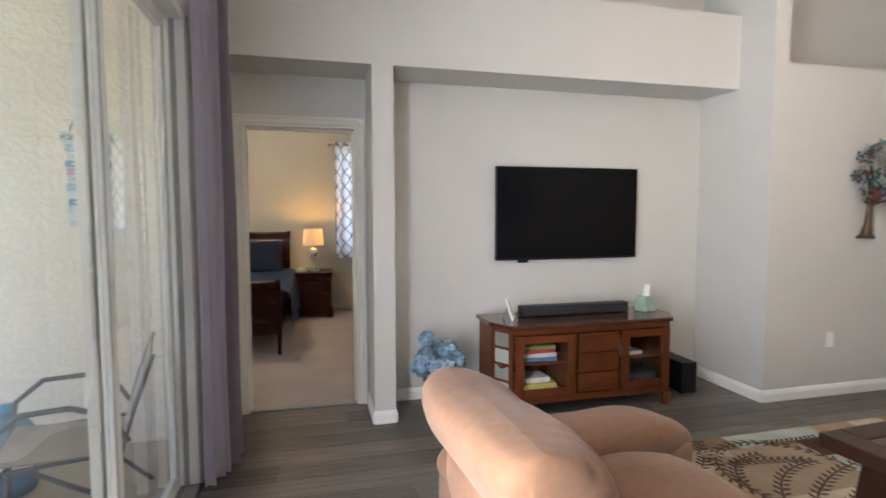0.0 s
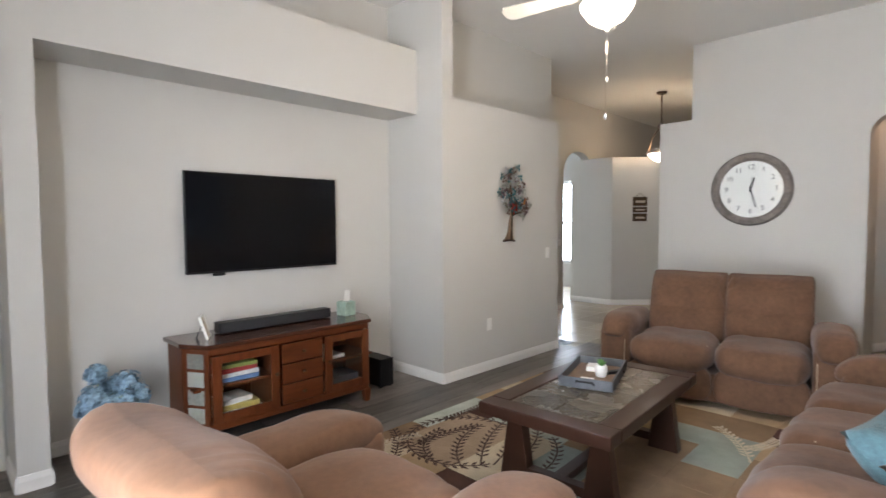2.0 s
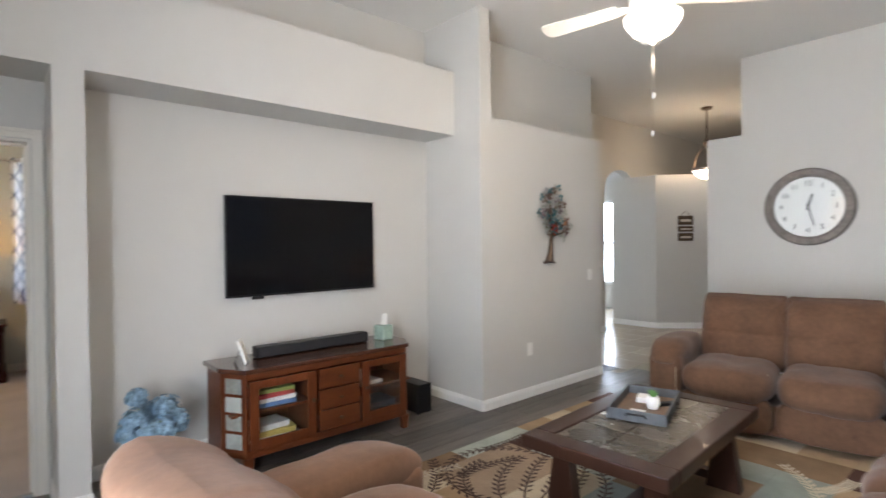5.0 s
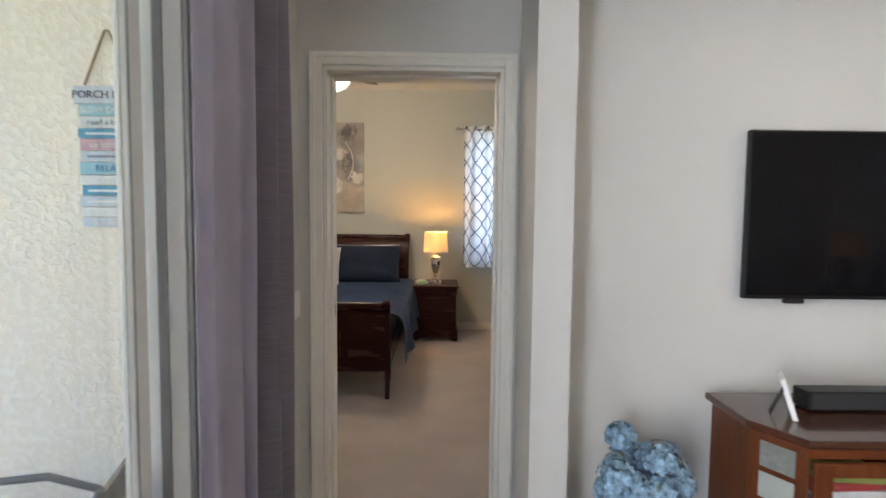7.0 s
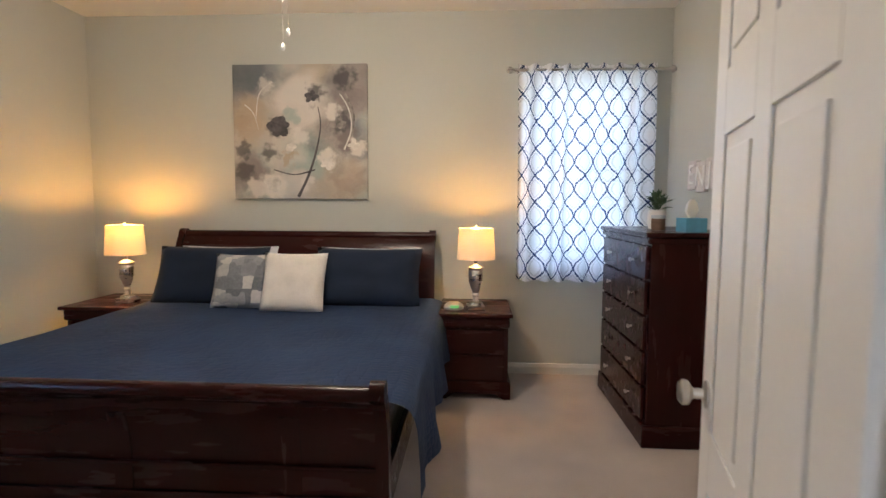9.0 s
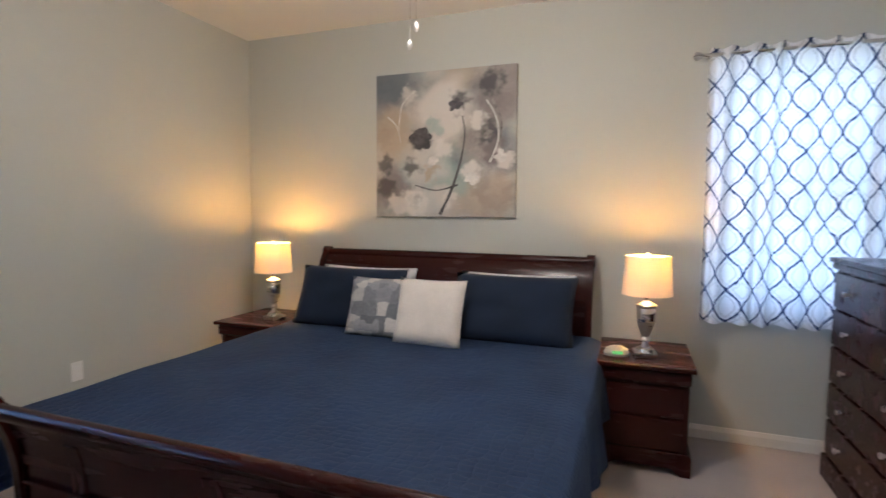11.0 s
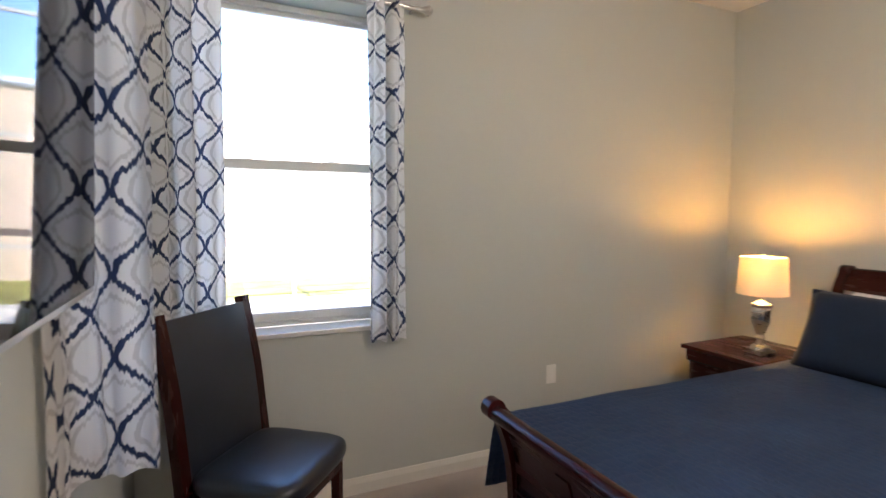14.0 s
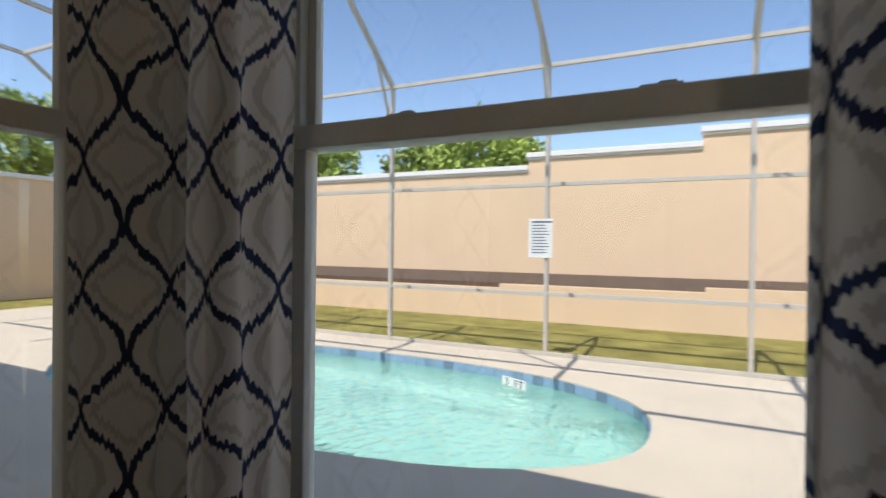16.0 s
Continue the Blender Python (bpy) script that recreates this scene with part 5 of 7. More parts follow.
wall_plate("wall_outlet", "white wall outlet low on the greige wall", pose(4.017, 3.53, 0.44))
wall_plate("light_switch", "white rocker light switch beside the foyer", pose(5.005, 3.53, 1.08), 1, "switch")
wall_plate("light_switch", "white three-gang switch plate beside the bedroom door", pose(-0.42, 3.81, 1.003, 0, 0, 90), 3, "switch")
wall_plate("light_switch", "white three-gang switch plate close beside the bedroom door", pose(-0.42, 4.163, 1.007, 0, 0, 90), 3, "switch")
wall_plate("wall_outlet", "white wall outlet beside the bed", pose(-3.06, 6.69, 0.486, 0, 0, 90))
wall_plate("light_switch", "white light switch beside the arched opening", pose(7.5, 4.93, 1.08), 1, "switch")

# metal tree on the wall
tree = thing("metal_tree", "metal wall tree with coloured enamel leaves", "wall art", pose(4.33, 3.528, 0))
trunk = bmesh.new()
tube([(-0.03, -0.012, 1.235), (-0.01, -0.015, 1.32), (0.0, -0.018, 1.45), (0.01, -0.02, 1.53)], [0.05, 0.026, 0.02, 0.02], 8, bm=trunk)
tube([(-0.01, -0.014, 1.25), (0.07, -0.01, 1.225)], [0.028, 0.01], 6, bm=trunk)
tube([(-0.03, -0.014, 1.25), (-0.11, -0.01, 1.228)], [0.028, 0.01], 6, bm=trunk)
part("trunk", trunk, BRONZE, tree, "dark bronze trunk with spread roots", smooth=60)
for p in (((0.0, 1.5), (-0.07, 1.56), (-0.14, 1.62)), ((0.0, 1.5), (-0.03, 1.65), (-0.08, 1.75)), ((0.01, 1.52), (0.0, 1.7), (-0.04, 1.9)), ((0.01, 1.52), (0.08, 1.62), (0.12, 1.72)), ((0.01, 1.5), (0.13, 1.56), (0.22, 1.6)), ((0.01, 1.48), (0.1, 1.5), (0.2, 1.52))):
    part("branch", tube([(x, -0.022, z) for x, z in p], [0.014, 0.009, 0.005], 6), BRONZE, tree)
ENAMEL = [surface("enamel_" + n, c, 0.35, metal=0.2, var=0.3, scale=20, fine=60, bump=0.1) for n, c in (("teal", (0.07, 0.22, 0.25)), ("grey", (0.4, 0.42, 0.36)), ("brown", (0.2, 0.12, 0.09)), ("red", (0.65, 0.05, 0.03)), ("orange", (0.65, 0.25, 0.06)), ("silver", (0.55, 0.57, 0.58)), ("plum", (0.22, 0.15, 0.18)))]
BLOOM_ROWS = ((1.93, -0.1, 0.06, 4), (1.86, -0.17, 0.12, 6), (1.79, -0.2, 0.14, 6), (1.72, -0.24, 0.16, 7), (1.65, -0.24, 0.22, 8), (1.58, -0.2, 0.26, 8), (1.51, -0.14, 0.24, 6))
leaf_rng = random.Random(31)
blooms = [(x0 + (x1 - x0) * (k + 0.5) / n + leaf_rng.uniform(-0.02, 0.02), z + leaf_rng.uniform(-0.025, 0.025), leaf_rng.choice((0, 1, 2, 5, 6, 0, 2))) for z, x0, x1, n in BLOOM_ROWS for k in range(n)]
blooms += [(-0.07, 1.88, 0), (-0.02, 1.91, 2), (-0.11, 1.85, 2), (0.06, 1.83, 6), (-0.15, 1.75, 1), (-0.09, 1.72, 2), (0.0, 1.77, 1), (-0.2, 1.68, 1), (-0.16, 1.6, 5), (-0.06, 1.62, 0), (0.06, 1.65, 1), (0.03, 1.545, 3), (0.17, 1.62, 4), (0.19, 1.56, 2), (0.1, 1.46, 1), (0.14, 1.49, 1), (-0.12, 1.54, 1)]
for k, (x, z, c) in enumerate(blooms):
    lf = bmesh.new()
    n = 5 if c in (3, 4) else 3
    for q in range(n):
        a = 2 * math.pi * q / n + k
        r = 0.062 if c == 3 else 0.044
        u, v = Vector((math.cos(a), 0, math.sin(a))), Vector((-math.sin(a), 0, math.cos(a)))
        o = Vector((x, -0.03 - 0.004 * (q % 2) - 0.017 * (k % 4), z))
        tip = Vector((0, -0.012, 0))
        vs = [lf.verts.new(o), lf.verts.new(o + u * r * 0.5 + v * r * 0.42 + tip), lf.verts.new(o + u * r + tip * 0.5), lf.verts.new(o + u * r * 0.5 - v * r * 0.42 + tip)]
        lf.faces.new(vs)
    bmesh.ops.solidify(lf, geom=list(lf.faces), thickness=0.002)
    part("enamel_leaf", lf, ENAMEL[c], tree)

# wall clock
clk = thing("wall_clock", "large round wall clock with a weathered grey rim", "clock", pose(6.5, 1.955, 1.75, 0, 0, -90))
part("rim", moved(lathe([(0.0, 0.0), (0.39, 0.0), (0.39, 0.025), (0.37, 0.045), (0.33, 0.05), (0.305, 0.03), (0.3, 0.012), (0.0, 0.012)], 64), pose(0, 0, 0, 90, 0, 0)), surface("weathered_grey_rim", (0.2, 0.175, 0.155), 0.6, var=0.35, scale=10, fine=40, bump=0.3), clk, smooth=35)
part("dial", moved(lathe([(0.0, 0.013), (0.302, 0.013), (0.302, 0.015), (0.0, 0.015)], 64), pose(0, 0, 0, 90, 0, 0)), surface("white_clock_dial", (0.74, 0.74, 0.72), 0.6, var=0.03, bump=0), clk)
for h in range(1, 13):
    a = radians(90 - 30 * h)
    lettering(str(h), 0.075, pose(0.235 * math.cos(a), -0.0165, 0.235 * math.sin(a)), PAINT_GREY, clk, "numeral", 0.0005)
for length, turn, w in ((0.13, 90 - 15, 0.008), (0.2, 90 - 165, 0.006)):
    part("clock_hand", moved(boxes((-0.03, length, -0.0185, -0.0175, -w, w), bevel=0.0004, segments=1), pose(0, 0, 0, 0, -turn, 0)), BLACK, clk)
gl = part("cover_glass", moved(lathe([(0.0, 0.026), (0.303, 0.026), (0.303, 0.028), (0.0, 0.028)], 48), pose(0, 0, 0, 90, 0, 0)), GLASS, clk)
gl.visible_shadow = False

# ceiling fans
GLOBE = glow("lit_frosted_glass", (1.0, 0.86, 0.68), 1.2)
GLOBE_OFFWHITE = surface("white_fan_enamel", (0.74, 0.71, 0.64), 0.35, var=0.04, bump=0)
WENGE = surface("dark_brown_fan_blade", (0.035, 0.018, 0.012), 0.4, var=0.35, scale=3, fine=30, bump=0.05, stretch=(1, 8, 8))


def ceiling_fan(m, label, rod, blades, turn, blade_mat, body_mat, watts, reach=0.66, chains=((0.2, 0.02), (0.36, -0.02))):
    """A fan hanging from its origin on the ceiling, at rest."""
    fan = thing("ceiling_fan", label, "ceiling fan", m)
    part("canopy", lathe([(0.0, 0.0), (0.075, 0.0), (0.07, -0.03), (0.03, -0.06), (0.0, -0.06)], 32), body_mat, fan, smooth=40)
    part("downrod", tube([(0, 0, -0.05), (0, 0, -rod)], 0.012, 12), body_mat, fan, smooth=60)
    z = -rod
    part("motor", lathe([(0.0, z + 0.03), (0.05, z + 0.03), (0.11, z), (0.13, z - 0.04), (0.12, z - 0.09), (0.08, z - 0.12), (0.0, z - 0.12)], 40), body_mat, fan, smooth=40)
    for k in range(blades):
        a = turn + 360 / blades * k
        bl = moved(poly([(0.19, -0.05), (reach - 0.03, -0.072), (reach, -0.04), (reach, 0.04), (reach - 0.03, 0.072), (0.19, 0.05)], "z", -0.003, 0.003, 0.001), pose(0, 0, z - 0.07, 0, 0, a) @ pose(0, 0, 0, 11, 0, 0))
        b = part("blade", bl, blade_mat, fan)
        part("blade_iron", moved(poly([(0.1, -0.014), (0.17, -0.03), (0.25, -0.03), (0.25, 0.03), (0.17, 0.03), (0.1, 0.014)], "z", -0.009, -0.004), pose(0, 0, z - 0.07, 0, 0, a) @ pose(0, 0, 0, 11, 0, 0)), body_mat, b)
    g = z - 0.125
    part("light_fitter", lathe([(0.0, g + 0.01), (0.075, g + 0.01), (0.08, g - 0.02), (0.0, g - 0.02)], 32), body_mat, fan, smooth=40)
    part("globe", lathe([(0.0, g - 0.155), (0.04, g - 0.152), (0.1, g - 0.12), (0.145, g - 0.06), (0.15, g - 0.03), (0.13, g - 0.021), (0.0, g - 0.021)], 40), GLOBE, fan, "lit frosted glass bowl", smooth=60)
    part("finial", lathe([(0.0, g - 0.185), (0.012, g - 0.175), (0.026, g - 0.158), (0.022, g - 0.15), (0.0, g - 0.15)], 20), body_mat, fan, smooth=50)
    for drop, x in chains:
        c = part("pull_chain", tube([(x * 0.4, 0, g - 0.17), (x * 0.4, 0, g - 0.18 - drop)], 0.0011, 5), STEEL, fan)
        part("pull_knob", moved(lathe([(0.0, 0.0), (0.005, 0.003), (0.008, 0.014), (0.007, 0.026), (0.003, 0.034), (0.0, 0.034)], 14), pose(x * 0.4, 0, g - 0.215 - drop)), PLASTIC_W, c, smooth=60)
    p = m.translation
    bulb("fan_light", (p.x, p.y, p.z + g - 0.26), watts, (1.0, 0.8, 0.56), 0.12)
    return fan


ceiling_fan(pose(3.05, 1.86, CEILING), "white ceiling fan with a lit glass bowl", 0.6, 5, 28, GLOBE_OFFWHITE, GLOBE_OFFWHITE, 5, 0.66, ((0.263, 0.02), (0.474, -0.02)))
ceiling_fan(pose(-0.69, 6.32, BED_CEILING), "dark-bladed ceiling fan with a lit glass bowl", 0.2, 5, -4, WENGE, STEEL, 7.5, 0.66, ((0.26, 0.03), (0.32, -0.03)))
# added bulbs above the motors stand in for the bowls' light on the ceiling
bulb("ceiling_fill", (3.05, 1.86, 2.97), 1.5, (1.0, 0.8, 0.56), 0.1)
bulb("ceiling_fill", (-0.69, 6.32, 2.79), 1.0, (1.0, 0.74, 0.48), 0.1)

pend = thing("pendant_light", "bronze pendant light with a lit glass bowl in the foyer", "pendant light", pose(8.36, 3.66, CEILING))
part("canopy", lathe([(0.0, 0.0), (0.08, 0.0), (0.07, -0.03), (0.0, -0.035)], 28), BRONZE, pend, smooth=40)
part("rod", tube([(0, 0, -0.03), (0, 0, -0.5)], 0.01, 10), BRONZE, pend)
part("hub", lathe([(0.0, -0.46), (0.03, -0.48), (0.06, -0.53), (0.03, -0.58), (0.012, -0.62), (0.0, -0.62)], 24), BRONZE, pend, smooth=50)
for k in range(3):
    a = k * 2.094
    part("arm", tube([(0.03 * math.cos(a), 0.03 * math.sin(a), -0.55), (0.14 * math.cos(a), 0.14 * math.sin(a), -0.72), (0.19 * math.cos(a), 0.19 * math.sin(a), -0.93)], 0.007, 6), BRONZE, pend)
part("bowl", lathe([(0.0, -1.08), (0.08, -1.06), (0.16, -1.0), (0.2, -0.93), (0.19, -0.93), (0.0, -0.95)], 36), GLOBE, pend, "lit frosted glass bowl", smooth=60)
part("rim", lathe([(0.19, -0.945), (0.21, -0.945), (0.215, -0.925), (0.19, -0.915)], 36), BRONZE, pend, smooth=40)
bulb("pendant_glow", (8.36, 3.66, 2.5), 7, (1.0, 0.72, 0.44), 0.12)
# lamps of passage and vestibule are added out of view, to warm both
bulb("passage_glow", (7.4, 0.35, 2.55), 0.9, (1.0, 0.62, 0.38), 0.08)
bulb("vestibule_glow", (2.4, 6.4, 2.3), 1.5, (1.0, 0.75, 0.5), 0.08)
for x, y, z, n in ((7.4, 0.35, 2.75, "unseen_lamp"), (2.4, 6.4, 2.6, "unseen_lamp")):
    rl = thing(n, "added round flush ceiling lamp, lit, out of view", "ceiling lamp", pose(x, y, z))
    part("diffuser", lathe([(0.0, -0.045), (0.09, -0.035), (0.11, 0.0), (0.0, 0.0)], 24), GLOBE, rl, smooth=60)
    part("ring", lathe([(0.112, 0.0), (0.13, 0.0), (0.125, -0.02), (0.112, -0.02)], 24), GLOBE_OFFWHITE, rl, smooth=40)
det = thing("smoke_detector", "round white smoke detector on the ceiling", "smoke detector", pose(5.965, 0.62, CEILING))
part("body", lathe([(0.0, -0.04), (0.05, -0.038), (0.065, -0.02), (0.068, 0.0), (0.0, 0.0)], 28), PLASTIC_W, det, smooth=40)

# south wall: canvas and twisted metal piece
SUNSET, nt, nb = nodes_of("sunset_canvas_paint")
sz = nt.nodes.new("ShaderNodeSeparateXYZ")
nt.links.new(nt.nodes.new("ShaderNodeTexCoord").outputs["Object"], sz.inputs[0])
grad = math_node(nt, "ADD", math_node(nt, "MULTIPLY", sz.outputs[2], 0.9), math_node(nt, "MULTIPLY", noise_node(nt, coords(nt, (1, 1, 3)), 4.0), 0.3))
nt.links.new(ramp_node(nt, grad, [(0.0, (0.09, 0.08, 0.1)), (0.3, (0.2, 0.15, 0.17)), (0.5, (0.5, 0.22, 0.14)), (0.65, (0.32, 0.25, 0.3)), (1.0, (0.1, 0.16, 0.27))]), nb.inputs["Base Color"])
nb.inputs["Roughness"].default_value = 0.75
tagged(part("canvas_picture", moved(boxes((-0.5, 0.5, -0.018, 0.018, 0.0, 1.0), bevel=0.003), pose(3.05, -0.14, 1.19)), SUNSET), "unframed canvas of a dusky orange sky above the sofa", "picture")
ma = thing("metal_wall_art", "tall black twisted metal wall ornament", "wall art", pose(3.72, -0.145, 0))
for s in (-1, 1):
    part("bar", tube([(s * 0.03 * math.sin(k * 0.62), 0.012, 1.27 + k * 0.043) for k in range(21)], 0.008, 6), BLACK, ma)
for k in range(7):
    part("scroll", tube([(0.045 * math.cos(a), 0.014, 1.31 + k * 0.13 + 0.035 * math.sin(a)) for a in (0, 0.8, 1.6, 2.4, 3.2, 4.0, 4.8, 5.5)], 0.011, 6, True), BLACK, ma)

hs = thing("welcome_sign", "dark hanging wooden sign on the foyer wall", "sign", pose(8.78, 4.17, 0, 0, 0, -45))
for k, (z, h) in enumerate(((1.42, 0.13), (1.57, 0.09), (1.68, 0.15))):
    part("board", boxes((-0.12, 0.12, -0.02, -0.004, z, z + h), bevel=0.003), BRONZE, hs)
    part("lettering_bar", boxes((-0.08, 0.08, -0.0225, -0.0205, z + h * 0.35, z + h * 0.6)), LINEN, hs)
part("cord", tube([(-0.08, -0.012, 1.83), (0, -0.012, 1.9), (0.08, -0.012, 1.83)], 0.004, 5), BRONZE, hs)


# ---- curtains ----
def cloth_mesh(path, z0, z1, folds, amp, gather=1.0, rows=28, header=0.0, flare=0.0):
    """A hanging cloth along a line of (x, y), with soft folds; its uv runs in metres of cloth."""
    bm = bmesh.new()
    uv = bm.loops.layers.uv.new("cloth")
    pts = [Vector((*p, 0)) for p in path]
    total = sum((b - a).length for a, b in zip(pts, pts[1:]))
    n = folds * 12
    cols, us = [], []
    u = 0.0
    last = None
    for i in range(n + 1):
        s = total * i / n
        d = s
        for a, b in zip(pts, pts[1:]):
            if d <= (b - a).length + 1e-9:
                break
            d -= (b - a).length
        way = (b - a).normalized()
        base = a + way * min(d, (b - a).length)
        side = Vector((-way.y, way.x, 0))
        ph = 2 * math.pi * folds * i / n
        k = math.sin(ph + 0.5 * math.sin(ph * 0.37 + 1)) * (1 + 0.35 * math.sin(ph * 0.31 + 2))
        col = []
        for j in range(rows + 1):
            t = j / rows
            z = z1 + (z0 - z1) * t
            w = amp * k * (0.75 + 0.45 * t + flare * t * t)
            wob = 0.01 * noise.noise(Vector((s * 4, t * 3, folds)))
            p = base + side * (w + wob) + way * (0.012 * math.sin(ph * 0.5 + t * 2.2))
            col.append(bm.verts.new((p.x, p.y, z + (0.006 * math.sin(ph) if j == rows else 0) + (header * math.cos(ph) * 0.35 if j == 0 else 0))))
        mid = base + side * amp * k
        if last is not None:
            u += (mid - last).length
        last = mid
        cols.append(col), us.append(u)
    for i in range(n):
        for j in range(rows):
            f = bm.faces.new((cols[i][j], cols[i + 1][j], cols[i + 1][j + 1], cols[i][j + 1]))
            for loop, (uu, vv) in zip(f.loops, ((us[i], j), (us[i + 1], j), (us[i + 1], j + 1), (us[i], j + 1))):
                loop[uv].uv = (uu, (z1 - z0) * (1 - vv / rows))
    return bm


def see_through(m, t, b, share, tint):
    tl = t.nodes.new("ShaderNodeBsdfTranslucent")
    if isinstance(tint, bpy.types.NodeSocket):
        t.links.new(tint, tl.inputs[0])
    else:
        tl.inputs[0].default_value = (*tint, 1)
    mixer = t.nodes.new("ShaderNodeMixShader")
    mixer.inputs[0].default_value = share
    t.links.new(b.outputs[0], mixer.inputs[1])
    t.links.new(tl.outputs[0], mixer.inputs[2])
    t.links.new(mixer.outputs[0], t.nodes["Material Output"].inputs[0])


TRELLIS, tt, tbx = nodes_of("navy_trellis_print_cotton")
uvn = tt.nodes.new("ShaderNodeTexCoord").outputs["UV"]
sp = tt.nodes.new("ShaderNodeSeparateXYZ")
tt.links.new(uvn, sp.inputs[0])
U, V = math_node(tt, "DIVIDE", sp.outputs[0], 0.15), math_node(tt, "DIVIDE", sp.outputs[1], 0.208)
jag_map = tt.nodes.new("ShaderNodeMapping")
jag_map.inputs["Scale"].default_value = (230, 6, 1)
tt.links.new(uvn, jag_map.inputs[0])
jag = math_node(tt, "MULTIPLY", math_node(tt, "SUBTRACT", noise_node(tt, jag_map.outputs[0], 1.0, 2.0), 0.5), 0.2)
theta = math_node(tt, "MULTIPLY", math_node(tt, "ADD", V, jag), 2 * math.pi)
lobe = math_node(tt, "POWER", math_node(tt, "ABSOLUTE", math_node(tt, "SINE", math_node(tt, "MULTIPLY", theta, 0.5))), 1.2)
wavy = math_node(tt, "ADD", math_node(tt, "MULTIPLY_ADD", lobe, -0.476, 0.252), math_node(tt, "MULTIPLY", math_node(tt, "SINE", math_node(tt, "MULTIPLY", theta, 4.0)), 0.008))


def off_line(value):
    return math_node(tt, "ABSOLUTE", math_node(tt, "SUBTRACT", math_node(tt, "FRACT", math_node(tt, "ADD", value, 0.5)), 0.5))


near = math_node(tt, "MINIMUM", off_line(math_node(tt, "SUBTRACT", U, wavy)), off_line(math_node(tt, "ADD", math_node(tt, "SUBTRACT", U, 0.5), wavy)))
slant = math_node(tt, "ABSOLUTE", math_node(tt, "COSINE", math_node(tt, "MULTIPLY", theta, 0.5)))
navy_mask = math_node(tt, "LESS_THAN", near, math_node(tt, "MULTIPLY_ADD", slant, 0.03, 0.03))
grey_mask = math_node(tt, "MULTIPLY", math_node(tt, "GREATER_THAN", near, 0.16), math_node(tt, "LESS_THAN", near, 0.235))
cotton = mix_node(tt, (0.80, 0.785, 0.77), (0.60, 0.58, 0.56), grey_mask)
printed = mix_node(tt, cotton, (0.012, 0.018, 0.045), navy_mask)
tt.links.new(printed, tbx.inputs["Base Color"])
tbx.inputs["Roughness"].default_value = 0.85
thread_map = tt.nodes.new("ShaderNodeMapping")
thread_map.inputs["Scale"].default_value = (900, 900, 1)
tt.links.new(uvn, thread_map.inputs[0])
bump_node(tt, tbx, noise_node(tt, thread_map.outputs[0], 1.0, 2.0), 0.15, 0.001)
see_through(TRELLIS, tt, tbx, 0.5, mix_node(tt, cotton, (0.045, 0.07, 0.16), navy_mask))

LAVENDER, lt, lbx = nodes_of("grey_lavender_curtain_cloth")
lcol = ramp_node(lt, noise_node(lt, coords(lt, (3, 3, 120)), 2.0, 4.0), [(0.3, (0.135, 0.118, 0.145)), (0.7, (0.2, 0.18, 0.21))])
lt.links.new(lcol, lbx.inputs["Base Color"])
lbx.inputs["Roughness"].default_value = 0.75
lbx.inputs["Sheen Weight"].default_value = 0.3
bump_node(lt, lbx, noise_node(lt, coords(lt, (30, 30, 400)), 1.0, 3.0), 0.3, 0.002)
see_through(LAVENDER, lt, lbx, 0.22, (0.3, 0.27, 0.36))


def curtain(label, path, z0, z1, folds, amp, cloth, group="", header=0.03, flare=0.0):
    top = thing("curtain", label, "curtain", None, group)
    c = part("panel", cloth_mesh(path, z0, z1, folds, amp, header=header, flare=flare), cloth, top, smooth=180)
    return top


def curtain_rod(a, b, label, brackets, out):
    rod = thing("curtain_rod", label, "curtain rod")
    a, b = Vector(a), Vector(b)
    part("pole", tube([a, b], 0.011, 12), STEEL, rod, smooth=60)
    d = (b - a).normalized()
    for p, s in ((a, -1), (b, 1)):
        q = d.to_track_quat("Z", "Y").to_matrix().to_4x4()
        part("finial", moved(lathe([(0.0, 0.0), (0.012, 0.0), (0.014, 0.012), (0.026, 0.03), (0.026, 0.042), (0.012, 0.058), (0.0, 0.06)], 20), Matrix.Translation(p) @ q @ (pose(0, 0, 0) if s > 0 else pose(0, 0, 0, 180, 0, 0))), STEEL, rod, smooth=40)
    for t in brackets:
        p = a.lerp(b, t)
        part("bracket", tube([p, p + Vector(out)], 0.007, 8), STEEL, rod)
    return rod


TRELLIS_LABEL = "white cotton curtain with a navy trellis print"
curtain(TRELLIS_LABEL + ", drawn shut", [(0.47, 8.15), (1.52, 8.15)], 0.785, 2.46, 8, 0.022, TRELLIS, "bedroom curtains")
curtain_rod((0.44, 8.15, 2.42), (1.6, 8.15, 2.42), "brushed nickel curtain rod over the window", (0.03, 0.97), (0, 0.088, 0))
GATHERED = bez([(-3.0, 5.515), (-2.985, 5.56), (-2.975, 5.595), (-3.012, 5.605), (-3.0, 5.625), (-2.97, 5.645), (-2.975, 5.675), (-3.005, 5.71)], 5)
curtain(TRELLIS_LABEL + ", drawn aside", GATHERED, 0.82, 2.55, 6, 0.004, TRELLIS, "bedroom curtains", flare=1.2)
FOLDED = bez([(-2.895, 4.495), (-2.93, 4.56), (-2.955, 4.625), (-3.0, 4.632), (-3.022, 4.665), (-2.985, 4.69), (-2.975, 4.735), (-3.018, 4.755), (-3.005, 4.80), (-3.045, 4.868)], 5)
curtain(TRELLIS_LABEL + ", drawn aside", FOLDED, 0.80, 2.55, 7, 0.004, TRELLIS, "bedroom curtains", flare=0.5)
